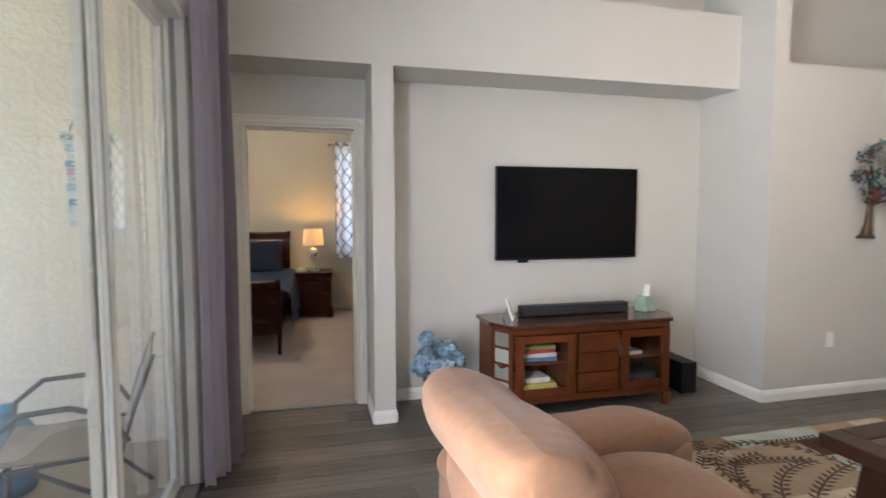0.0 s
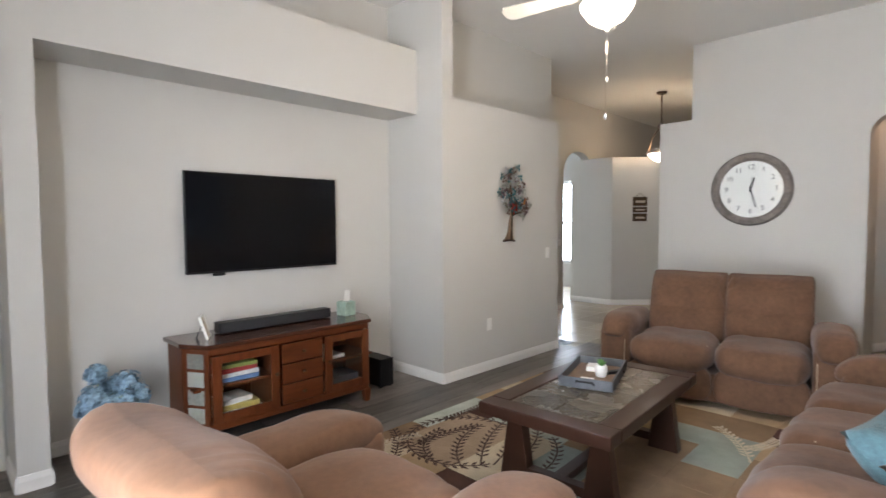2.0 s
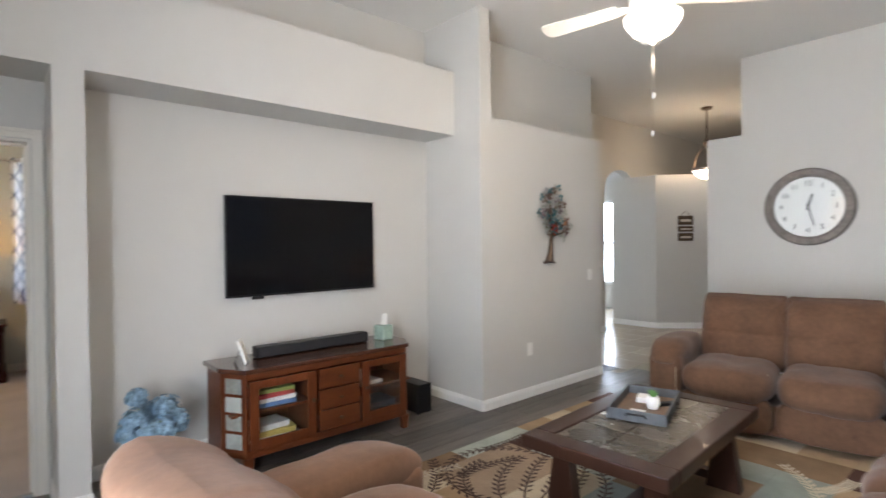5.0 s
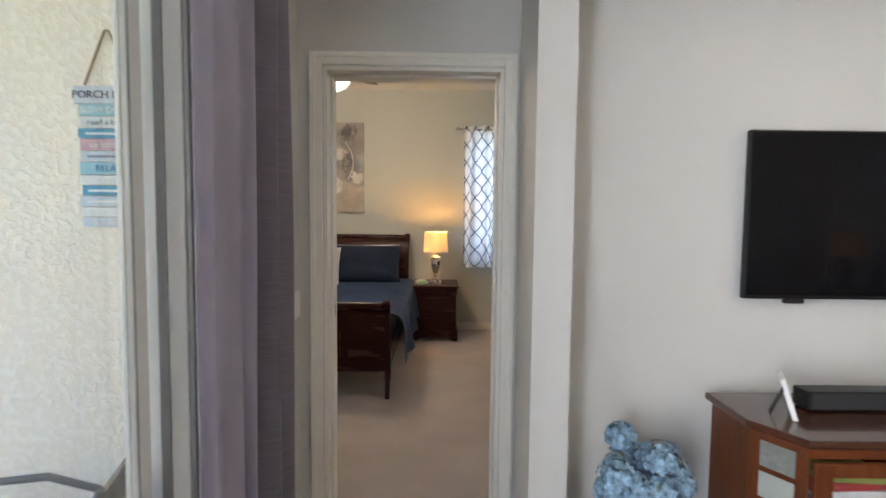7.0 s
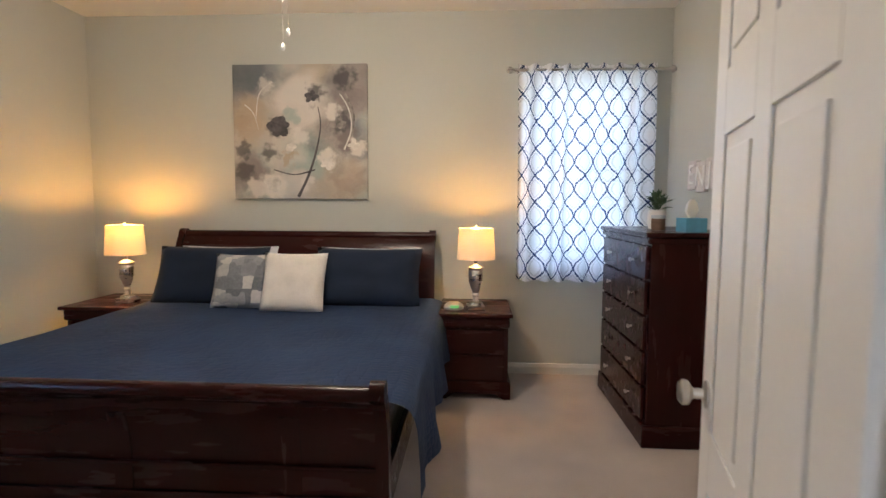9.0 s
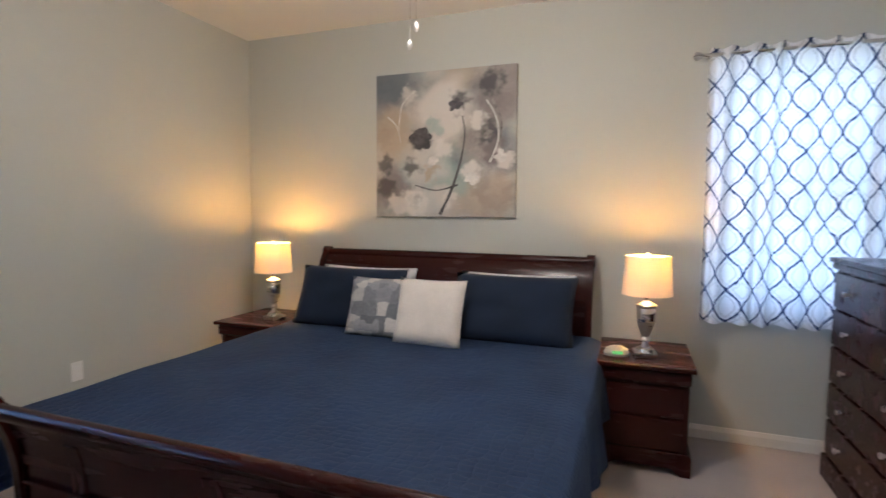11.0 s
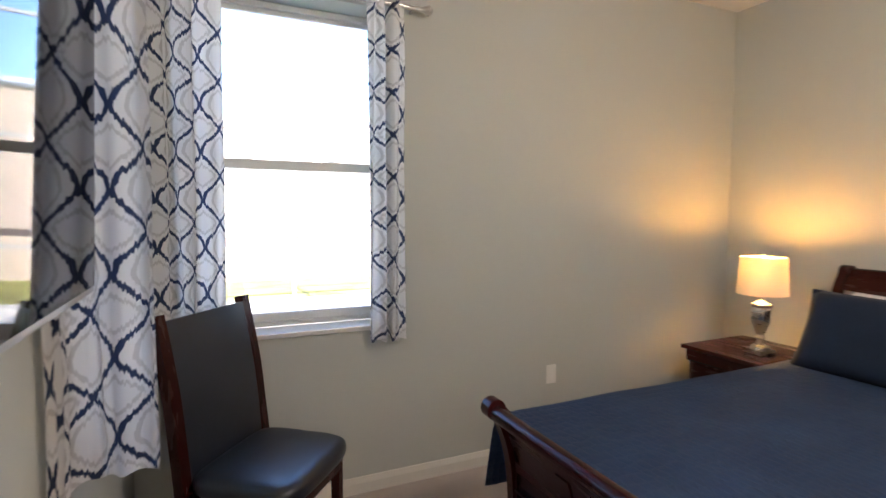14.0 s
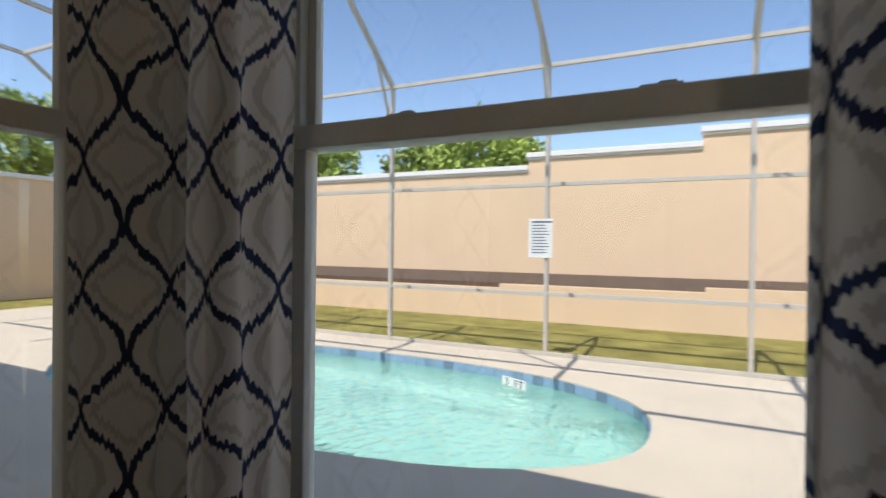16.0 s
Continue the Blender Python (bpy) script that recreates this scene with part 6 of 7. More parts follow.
curtain_rod((-2.99, 4.54, 2.50), (-2.99, 5.80, 2.50), "brushed nickel curtain rod over the window", (0.03, 0.97), (-0.068, 0, 0))
BUNCHED = bez([(-1.985, 4.672), (-2.012, 4.63), (-1.99, 4.585), (-2.008, 4.54), (-1.985, 4.49), (-1.90, 4.474), (-1.76, 4.476)], 5)
curtain(TRELLIS_LABEL + ", bunched aside", BUNCHED, 0.80, 2.55, 7, 0.003, TRELLIS, "bedroom curtains", flare=1.0)
curtain_rod((-2.85, 4.57, 2.50), (-1.7, 4.57, 2.50), "brushed nickel curtain rod over the window", (0.03, 0.97), (0, -0.108, 0))
curtain("grey-lavender curtain beside the sliding patio door", [(-0.305, 3.41), (-0.295, 3.625)], 0.015, 2.78, 2, 0.04, LAVENDER)
curtain_rod((-0.29, 0.35, 2.74), (-0.29, 3.9, 2.74), "brushed nickel curtain rod over the patio door", (0.02, 0.98), (-0.128, 0, 0))
# pale lining: daylight on the curtain's window end is put into its colour
LIT_LINING, sh1, sh2 = nodes_of("daylit_lilac_lining")
sh2.inputs["Base Color"].default_value = (0.44, 0.41, 0.48, 1)
sh2.inputs["Roughness"].default_value = 0.8
see_through(LIT_LINING, sh1, sh2, 0.5, (0.66, 0.63, 0.75))
curtain("lilac lining of the patio curtain, daylight put into its pale colour", [(-0.375, 3.2), (-0.355, 3.27), (-0.31, 3.41)], 0.02, 2.77, 3, 0.018, LIT_LINING)


# ---- covered patio ----
sg = thing("porch_sign", "slatted wooden porch sign in blue, white and pink", "sign", pose(-1.225, 4.23, 0))
paints = {"white": (0.72, 0.73, 0.72), "aqua": (0.33, 0.56, 0.62), "blue": (0.1, 0.33, 0.5), "pink": (0.55, 0.36, 0.42), "ice": (0.55, 0.62, 0.67)}
PAINTS = {k: surface("sign_paint_" + k, c, 0.7, var=0.15, scale=14, fine=50, bump=0.15) for k, c in paints.items()}
INK = {"plum": surface("ink_plum", (0.1, 0.06, 0.09), 0.7, bump=0), "blue": surface("ink_blue", (0.05, 0.2, 0.36), 0.7, bump=0), "white": PLASTIC_W, "grey": surface("ink_grey", (0.22, 0.24, 0.28), 0.7, bump=0)}
rows_of_sign = [("ice", "PORCH RULES", "plum", 0.075), ("aqua", "SLOW DOWN", "white", 0.05), ("white", "read a book", "grey", 0.05), ("blue", "", "white", 0.042), ("pink", "sip iced tea", "white", 0.05), ("ice", "", "grey", 0.045), ("aqua", "RELAX", "blue", 0.055), ("white", "", "ice", 0.042), ("blue", "", "white", 0.045), ("ice", "", "pink", 0.045), ("white", "", "pink", 0.042), ("ice", "& SUNSET", "white", 0.045)]
z = 1.935
for k, (paint, words, ink, h) in enumerate(rows_of_sign):
    half = 0.145 if k == 0 else 0.128 - 0.004 * (k % 3)
    slat = part("slat", boxes((-half, half, -0.012 - 0.003 * (k % 2), 0.0, z - h + 0.002, z), bevel=0.002), PAINTS[paint], sg)
    if words:
        t = lettering(words, h * (0.72 if k != 0 else 0.62), pose(0, -0.0165, z - h / 2), INK[ink], slat)
    elif k not in (7, 10):
        part("print_bar", boxes((-half * 0.75, half * 0.7, -0.017, -0.0155, z - h * 0.62, z - h * 0.4)), INK.get(ink, PLASTIC_W), slat)
    z -= h + 0.0015
part("rope", tube([(-0.1, -0.006, 1.94), (-0.01, -0.006, 2.165), (0.0, -0.006, 2.17), (0.01, -0.006, 2.165), (0.1, -0.006, 1.94)], 0.005, 6), surface("jute_rope", (0.35, 0.25, 0.15), 0.9, var=0.3, fine=120, bump=0.4), sg)

SLING = surface("tan_sling_mesh", (0.42, 0.36, 0.29), 0.8, var=0.15, fine=200, bump=0.4)
GREY_STEEL = surface("grey_powder_coated_steel", (0.13, 0.135, 0.14), 0.45, var=0.1, bump=0.05)


def patio_chair(m):
    ch = thing("patio_chair", "grey steel patio chair with a tan sling seat", "chair", m, "patio chairs")
    part("sling_seat", moved(boxes((-0.25, 0.25, -0.24, 0.26, 0, 0.012), bevel=0.004), pose(0, 0, 0.41, -5, 0, 0)), SLING, ch)
    part("sling_back", moved(boxes((-0.25, 0.25, -0.006, 0.006, 0, 0.44), bevel=0.004), pose(0, 0.25, 0.42, -18, 0, 0)), SLING, ch)
    for s in (-1, 1):
        part("side_frame", tube([(s * 0.28, -0.3, 0.0), (s * 0.28, -0.27, 0.38), (s * 0.28, -0.24, 0.56), (s * 0.28, -0.12, 0.66), (s * 0.28, 0.06, 0.66), (s * 0.28, 0.2, 0.6), (s * 0.28, 0.28, 0.46)], 0.013, 8), GREY_STEEL, ch, smooth=60)
        part("back_post", tube([(s * 0.265, -0.22, 0.41), (s * 0.265, 0.25, 0.41), (s * 0.265, 0.31, 0.62), (s * 0.265, 0.395, 0.86)], 0.011, 8), GREY_STEEL, ch, smooth=60)
        part("rear_leg", tube([(s * 0.27, -0.1, 0.4), (s * 0.27, 0.16, 0.22), (s * 0.27, 0.36, 0.0)], 0.012, 8), GREY_STEEL, ch, smooth=60)
    part("crossbar", tube([(-0.28, -0.25, 0.3), (0.28, -0.25, 0.3)], 0.009, 8), GREY_STEEL, ch)
    return ch


patio_chair(pose(-1.05, 3.32, -0.12, 0, 0, -75))
wbt = thing("water_jug", "blue plastic water jug standing on the patio", "water jug", pose(-1.5, 3.72, -0.12))
JUG, jt, jb = nodes_of("clear_blue_plastic")
jb.inputs["Base Color"].default_value, jb.inputs["Roughness"].default_value, jb.inputs["Transmission Weight"].default_value = (0.35, 0.55, 0.75, 1), 0.15, 0.6
part("jug", lathe([(0.0, 0.0), (0.12, 0.0), (0.13, 0.02), (0.13, 0.1), (0.122, 0.115), (0.13, 0.13), (0.13, 0.24), (0.122, 0.255), (0.13, 0.27), (0.13, 0.34), (0.1, 0.39), (0.035, 0.42), (0.03, 0.46), (0.0, 0.46)], 28), JUG, wbt, smooth=50)
part("cap", lathe([(0.0, 0.46), (0.034, 0.455), (0.034, 0.49), (0.0, 0.492)], 20), PAINTS["blue"], wbt, smooth=40)
part("label", lathe([(0.1312, 0.14), (0.1322, 0.145), (0.1322, 0.23), (0.1312, 0.235)], 28), PLASTIC_W, wbt)
spa = thing("patio_table", "round teal glass patio table on the deck", "table", pose(-4.15, 4.55, -0.12))
part("table_top", lathe([(0.0, 0.44), (0.33, 0.44), (0.34, 0.45), (0.33, 0.462), (0.0, 0.462)], 48), surface("teal_frosted_glass", (0.16, 0.32, 0.32), 0.2, var=0.15, bump=0.02), spa, smooth=40)
for k in range(4):
    a = k * 1.571 + 0.5
    part("leg", tube([(0.15 * math.cos(a), 0.15 * math.sin(a), 0.44), (0.28 * math.cos(a), 0.28 * math.sin(a), 0.0)], 0.013, 8), GREY_STEEL, spa)
# made-up table: its blue stands in for the bluish shade on the deck
made_up_table = thing("patio_table", "made-up low table, its blue cover standing in for shaded deck", "table", pose(-2.5, 2.6, -0.12))
part("table_cover", boxes((-0.75, 0.6, -0.55, 0.5, 0.55, 0.6), bevel=0.01), surface("shade_blue_cover", (0.06, 0.12, 0.26), 0.35, var=0.2, bump=0.1), made_up_table)
for x in (-0.65, 0.5):
    for y in (-0.45, 0.4):
        part("leg", boxes((x - 0.025, x + 0.025, y - 0.025, y + 0.025, 0, 0.55), bevel=0.004), GREY_STEEL, made_up_table)


# ---- bedroom ----
def curve_slab(points, thick, x0, x1):
    """A bent board: a line of (y, z) with thickness, run from x0 to x1."""
    pts = [Vector((0, y, z)) for y, z in points]
    front, back = [], []
    for i, p in enumerate(pts):
        d = (pts[min(i + 1, len(pts) - 1)] - pts[max(i - 1, 0)]).normalized()
        n = Vector((0, -d.z, d.y))
        front.append(p + n * thick / 2), back.append(p - n * thick / 2)
    return poly([(p.y, p.z) for p in front + back[::-1]], "x", x0, x1)


bed = thing("bed", "dark cherry king sleigh bed", "bed", pose(0, 0, 0.004))
HB = bez([(8.06, 0.2), (8.055, 0.55), (8.065, 0.85), (8.1, 1.02), (8.15, 1.11), (8.19, 1.125)])
FB = bez([(5.86, 0.2), (5.865, 0.38), (5.85, 0.54), (5.81, 0.66), (5.77, 0.71)])
BX0, BX1 = -2.26, -0.165
head = part("headboard", curve_slab(HB, 0.03, BX0 + 0.04, BX1 - 0.04), CHERRY_X, bed, "curved cherry headboard with a rolled top", smooth=30)
part("top_roll", tube([(BX0 + 0.04, 8.165, 1.128), (BX1 - 0.04, 8.165, 1.128)], 0.034, 14), CHERRY_X, head, smooth=60)
part("panel_moulding", boxes((BX0 + 0.05, BX1 - 0.05, 8.03, 8.046, 0.86, 0.885), bevel=0.004), CHERRY_X, head)
FX0 = BX0 + 0.085
foot = part("footboard", curve_slab(FB, 0.026, FX0 + 0.04, BX1 - 0.04), CHERRY_X, bed, "curved cherry footboard with a rolled top", smooth=30)
part("top_roll", tube([(FX0 + 0.04, 5.755, 0.72), (BX1 - 0.04, 5.755, 0.72)], 0.03, 14), CHERRY_X, foot, smooth=60)
for x in (FX0 + 0.36, (FX0 + BX1) / 2, BX1 - 0.36):
    part("muntin", curve_slab([(y - 0.014, z) for y, z in FB[3:16]], 0.008, x - 0.035, x + 0.035), CHERRY, foot)
part("lower_rail", boxes((FX0 + 0.05, BX1 - 0.05, 5.836, 5.886, 0.2, 0.3), bevel=0.004), CHERRY_X, foot)
part("moulding", boxes((FX0 + 0.05, BX1 - 0.05, 5.835, 5.847, 0.40, 0.415), bevel=0.003), CHERRY_X, foot)
for x in (BX0, BX1 - 0.045):
    part("post", curve_slab([(8.06, 0.0)] + HB, 0.07, x, x + 0.045), CHERRY, bed, smooth=30)
    part("post_scroll", tube([(x - 0.004, 8.168, 1.13), (x + 0.049, 8.168, 1.13)], 0.045, 18), CHERRY, bed, smooth=60)
    x = FX0 if x == BX0 else x
    fp = part("foot_post", curve_slab(bez([(5.865, 0.14), (5.87, 0.3), (5.855, 0.5), (5.81, 0.66), (5.76, 0.73)]), 0.065, x, x + 0.045), CHERRY, bed, smooth=30)
    part("post_scroll", tube([(x - 0.004, 5.755, 0.732), (x + 0.049, 5.755, 0.732)], 0.04, 18), CHERRY, fp, smooth=60)
    part("leg", poly([(5.80, 0.0), (5.825, 0.0), (5.89, 0.16), (5.835, 0.16)], "x", x + 0.005, x + 0.04), CHERRY, fp)
    part("side_rail", boxes((x + 0.008, x + 0.033, 5.89, 8.03, 0.2, 0.36), bevel=0.003), CHERRY_X, bed)
part("box_spring", boxes((BX0 + 0.12, BX1 - 0.06, 5.91, 8.03, 0.24, 0.42), bevel=0.03), LINEN, bed)
part("mattress", boxes((BX0 + 0.1, BX1 - 0.05, 5.90, 8.03, 0.42, 0.6), bevel=0.05, segments=4), PLASTIC_W, bed)

QUILT, qt, qb = nodes_of("navy_quilted_cotton")
qv = coords(qt, (1, 1, 1))
cell = qt.nodes.new("ShaderNodeTexVoronoi")
cell.feature, cell.distance = "DISTANCE_TO_EDGE", "EUCLIDEAN"
cell.inputs["Scale"].default_value = 24.0
cell.inputs["Randomness"].default_value = 0.35
qt.links.new(coords(qt, (0.8, 1.25, 1.25)), cell.inputs["Vector"])
qcol = ramp_node(qt, noise_node(qt, qv, 3.0, 5.0), [(0.3, (0.026, 0.057, 0.148)), (0.7, (0.043, 0.088, 0.202))])
qt.links.new(qcol, qb.inputs["Base Color"])
qb.inputs["Roughness"].default_value = 0.72
qb.inputs["Sheen Weight"].default_value = 0.05
bump_node(qt, qb, math_node(qt, "POWER", cell.outputs["Distance"], 0.5), 0.6, 0.014)

sp_bm = bmesh.new()
prof = bez([(-2.41, 0.27), (-2.395, 0.42), (-2.37, 0.575), (-2.31, 0.638), (-2.15, 0.650), (-1.7, 0.652), (-1.245, 0.653), (-0.8, 0.652), (-0.3, 0.650), (-0.135, 0.638), (-0.075, 0.575), (-0.055, 0.42), (-0.045, 0.27)], 7)
ny = 44
sheet = []
for j in range(ny + 1):
    y = 5.89 + (8.02 - 5.89) * j / ny
    row = []
    for i, (x, z) in enumerate(prof):
        side = max(0, (0.6 - z) / 0.33)
        sgn = -1 if x < -1.2 else 1
        ripple = side * 0.03 * math.sin(y * 9 + sgn) + side * 0.015 * math.sin(y * 23 + 1)
        corner = max(0, 1 - (y - 5.865) / 0.25) * side
        xx = x + sgn * (ripple + corner * 0.03)
        zz = z + 0.006 * noise.noise(Vector((x * 3, y * 3, 1))) + 0.02 * side * math.sin(y * 5)
        if y > 7.5 and side == 0:
            zz += 0.012 * (y - 7.5)
        row.append(sp_bm.verts.new((xx, y, zz)))
    sheet.append(row)
for j in range(ny):
    for i in range(len(prof) - 1):
        sp_bm.faces.new((sheet[j][i], sheet[j][i + 1], sheet[j + 1][i + 1], sheet[j + 1][i]))
bmesh.ops.solidify(sp_bm, geom=list(sp_bm.faces), thickness=-0.012)
spread = tagged(part("bedspread", sp_bm, QUILT, smooth=180), "navy quilted bedspread drawn neatly over the mattress", "bedspread")

NAVY = surface("navy_cotton_sham", (0.01, 0.019, 0.042), 0.8, var=0.25, scale=5, fine=180, bump=0.25, dist=0.002, sheen=0.04, spec=0.25)
WHITE_COTTON = surface("white_cotton", (0.74, 0.74, 0.75), 0.85, var=0.05, fine=180, bump=0.2)
CREAM_PLUSH = surface("cream_plush", (0.72, 0.67, 0.61), 0.95, var=0.1, scale=8, fine=120, bump=0.7, dist=0.008, sheen=0.5)
GREY_PATCH, gpt, gpb = nodes_of("grey_diamond_print")
gv = gpt.nodes.new("ShaderNodeTexVoronoi")
gv.distance = "MANHATTAN"
gv.inputs["Scale"].default_value, gv.inputs["Randomness"].default_value = 11.0, 0.25
gpt.links.new(coords(gpt), gv.inputs["Vector"])
gs = gpt.nodes.new("ShaderNodeSeparateColor")
gpt.links.new(gv.outputs["Color"], gs.inputs[0])
gpt.links.new(ramp_node(gpt, math_node(gpt, "ADD", math_node(gpt, "MULTIPLY", gs.outputs[1], 0.8), math_node(gpt, "MULTIPLY", noise_node(gpt, coords(gpt), 60), 0.3)), [(0.15, (0.12, 0.13, 0.15)), (0.5, (0.3, 0.31, 0.33)), (0.9, (0.62, 0.6, 0.56))]), gpb.inputs["Base Color"])
gpb.inputs["Roughness"].default_value = 0.85
for x, y, z, rx, w, h, th, mat_, lab, grp, seed in (
        (-0.66, 7.97, 0.825, -12, 0.78, 0.46, 0.16, WHITE_COTTON, "white cotton bed pillow standing against the headboard", "bed pillows", 1), (-1.78, 7.97, 0.825, -12, 0.78, 0.46, 0.16, WHITE_COTTON, "white cotton bed pillow standing against the headboard", "bed pillows", 2),
        (-0.64, 7.79, 0.84, -24, 0.80, 0.47, 0.17, NAVY, "navy pillow sham leaning on the bed", "navy shams", 3), (-1.83, 7.79, 0.84, -24, 0.86, 0.47, 0.17, NAVY, "navy pillow sham leaning on the bed", "navy shams", 4),
        (-1.50, 7.60, 0.828, -20, 0.43, 0.41, 0.13, GREY_PATCH, "grey throw pillow with a faded diamond print", "", 5), (-1.10, 7.52, 0.838, -20, 0.45, 0.43, 0.14, CREAM_PLUSH, "cream plush throw pillow on the bed", "", 6)):
    tagged(part("pillow", moved(pillow_mesh(w, h, th, seed), pose(x, y, z, rx, 0, 0)), mat_, smooth=180), lab, "pillow", grp)


def nightstand(m):
    ns = thing("nightstand", "dark cherry nightstand with a moulded top", "nightstand", m, "nightstands")
    part("top", boxes((-0.263, 0.263, -0.31, 0.30, 0.595, 0.62), bevel=0.006), CHERRY_X, ns)
    part("top_drawer", boxes((-0.243, 0.243, -0.285, -0.255, 0.515, 0.594), bevel=0.012), CHERRY_X, ns)
    part("carcass", boxes((-0.235, 0.235, -0.255, 0.29, 0.12, 0.594), bevel=0.004), CHERRY, ns)
    for k in range(2):
        part("drawer", boxes((-0.205, 0.205, -0.266, -0.2555, 0.135 + k * 0.19, 0.31 + k * 0.19), bevel=0.005), CHERRY_X, ns)
    part("plinth", poly([(-0.255, 0.0), (-0.255, 0.115), (-0.24, 0.13), (0.24, 0.13), (0.255, 0.115), (0.255, 0.0), (0.2, 0.0), (0.15, 0.04), (-0.15, 0.04), (-0.2, 0.0)], "y", -0.275, -0.25, 0.003), CHERRY_X, ns)
    for x in (-0.255, 0.235):
        part("plinth_side", boxes((x, x + 0.02, -0.25, 0.285, 0.0, 0.12), bevel=0.003), CHERRY_X, ns)
    return ns


nightstand(pose(0.154, 7.90, 0.004))
nightstand(pose(-2.62, 7.90, 0.004))
CREAM_SHADE, cs1, cs2 = nodes_of("lit_cream_shade")
cs2.inputs["Base Color"].default_value = (0.8, 0.72, 0.62, 1)
cs2.inputs["Roughness"].default_value = 0.9
see_through(CREAM_SHADE, cs1, cs2, 0.2, (0.9, 0.82, 0.68))


def trophy_lamp(m, watts):
    lamp = thing("table_lamp", "brushed nickel urn lamp with a cream shade, lit", "table lamp", m, "bedside lamps")
    part("foot", boxes((-0.06, 0.06, -0.06, 0.06, 0.0, 0.03), bevel=0.004), STEEL, lamp)
    part("base", lathe([(0.0, 0.03), (0.055, 0.03), (0.05, 0.045), (0.022, 0.06), (0.016, 0.085), (0.028, 0.1), (0.018, 0.115), (0.03, 0.14), (0.05, 0.2), (0.052, 0.27), (0.046, 0.285), (0.058, 0.295), (0.058, 0.305), (0.03, 0.318), (0.014, 0.33), (0.014, 0.36), (0.0, 0.36)], 32), STEEL, lamp, smooth=35)
    part("shade", drum(0.14, 0.125, 0.365, 0.59, 0.003), CREAM_SHADE, lamp, "cream fabric drum shade", smooth=60)
    part("harp", tube([(0, 0.0, 0.36), (0, 0.045, 0.42), (0, 0.045, 0.53), (0, 0.0, 0.588), (0, -0.045, 0.53), (0, -0.045, 0.42)], 0.0025, 6, True), STEEL, lamp)
    part("spider", tube([(-0.124, 0, 0.584), (0, 0, 0.588), (0.124, 0, 0.584)], 0.0025, 5), STEEL, lamp)
    part("finial", moved(lathe([(0.0, 0.0), (0.008, 0.0), (0.006, 0.008), (0.011, 0.016), (0.0, 0.024)], 14), pose(0, 0, 0.589)), STEEL, lamp, smooth=40)
    part("bulb", moved(lathe([(0.0, 0.0), (0.012, 0.0), (0.012, 0.03), (0.026, 0.055), (0.024, 0.08), (0.0, 0.095)], 16), pose(0, 0, 0.385)), BULB_M, lamp, smooth=60)
    p = m.translation
    bulb("lamp_light", (p.x, p.y, p.z + 0.548), watts, (1.0, 0.46, 0.075), 0.03)
    return lamp


trophy_lamp(pose(0.157, 7.80, 0.6245, 0, 0, 10), 2.3)
trophy_lamp(pose(-2.52, 7.84, 0.6245, 0, 0, -8), 2.7)
al = thing("alarm_clock", "round green-glowing digital alarm clock", "alarm clock", pose(0.0, 7.76, 0.6245, 0, 0, 8))
part("case", lathe([(0.0, 0.0), (0.07, 0.0), (0.075, 0.015), (0.06, 0.04), (0.03, 0.055), (0.0, 0.058)], 28, 0.7), surface("silver_grey_plastic", (0.3, 0.31, 0.3), 0.35, var=0.1, bump=0), al, smooth=40)
part("display", moved(boxes((-0.03, 0.03, -0.002, 0.002, -0.009, 0.009), bevel=0.0008, segments=1), pose(0, -0.0505, 0.026, -30, 0, 0)), glow("green_display", (0.25, 1.0, 0.2), 0.06, (0.02, 0.05, 0.02)), al)

# painting of flowers
ART, art, arb = nodes_of("abstract_flower_paint")
av = coords(art)
warp = art.nodes.new("ShaderNodeTexNoise")
warp.inputs["Scale"].default_value, warp.inputs["Detail"].default_value = 2.4, 6.0
art.links.new(av, warp.inputs["Vector"])
n1 = noise_node(art, mix_node(art, av, warp.outputs["Color"], 0.55), 3.2, 6.0, 0.62)
n2 = noise_node(art, av, 1.6, 4.0)
pale = ramp_node(art, n1, [(0.28, (0.075, 0.068, 0.07)), (0.4, (0.27, 0.24, 0.225)), (0.5, (0.47, 0.43, 0.38)), (0.6, (0.36, 0.37, 0.36)), (0.72, (0.64, 0.61, 0.56))])
tint = ramp_node(art, n2, [(0.35, (0.42, 0.36, 0.29)), (0.5, (0.5, 0.46, 0.41)), (0.62, (0.2, 0.32, 0.34))])
painted = mix_node(art, pale, tint, 0.35)


def pushed(scale, far):
    """Object coordinates dragged about by noise, for ragged edges of paint."""
    n = art.nodes.new("ShaderNodeTexNoise")
    n.inputs["Scale"].default_value, n.inputs["Detail"].default_value = scale, 5.0
    art.links.new(av, n.inputs["Vector"])
    o = art.nodes.new("ShaderNodeVectorMath")
    o.operation = "MULTIPLY_ADD"
    art.links.new(n.outputs["Color"], o.inputs[0])
    o.inputs[1].default_value = (far, far, far)
    art.links.new(av, o.inputs[2])
    return o.outputs[0]


def patch(under, where, shift, x, z, r, colour, share):
    d = art.nodes.new("ShaderNodeVectorMath")
    d.operation = "DISTANCE"
    art.links.new(where, d.inputs[0])
    d.inputs[1].default_value = (x + shift, -0.036 + shift, z + shift)
    m = art.nodes.new("ShaderNodeMapRange")
    m.interpolation_type = "SMOOTHSTEP"
    for k, value in ((1, r * 0.45), (2, r * 1.1), (3, share), (4, 0.0)):
        m.inputs[k].default_value = value
    art.links.new(d.outputs["Value"], m.inputs[0])
    return mix_node(art, under, colour, m.outputs[0])


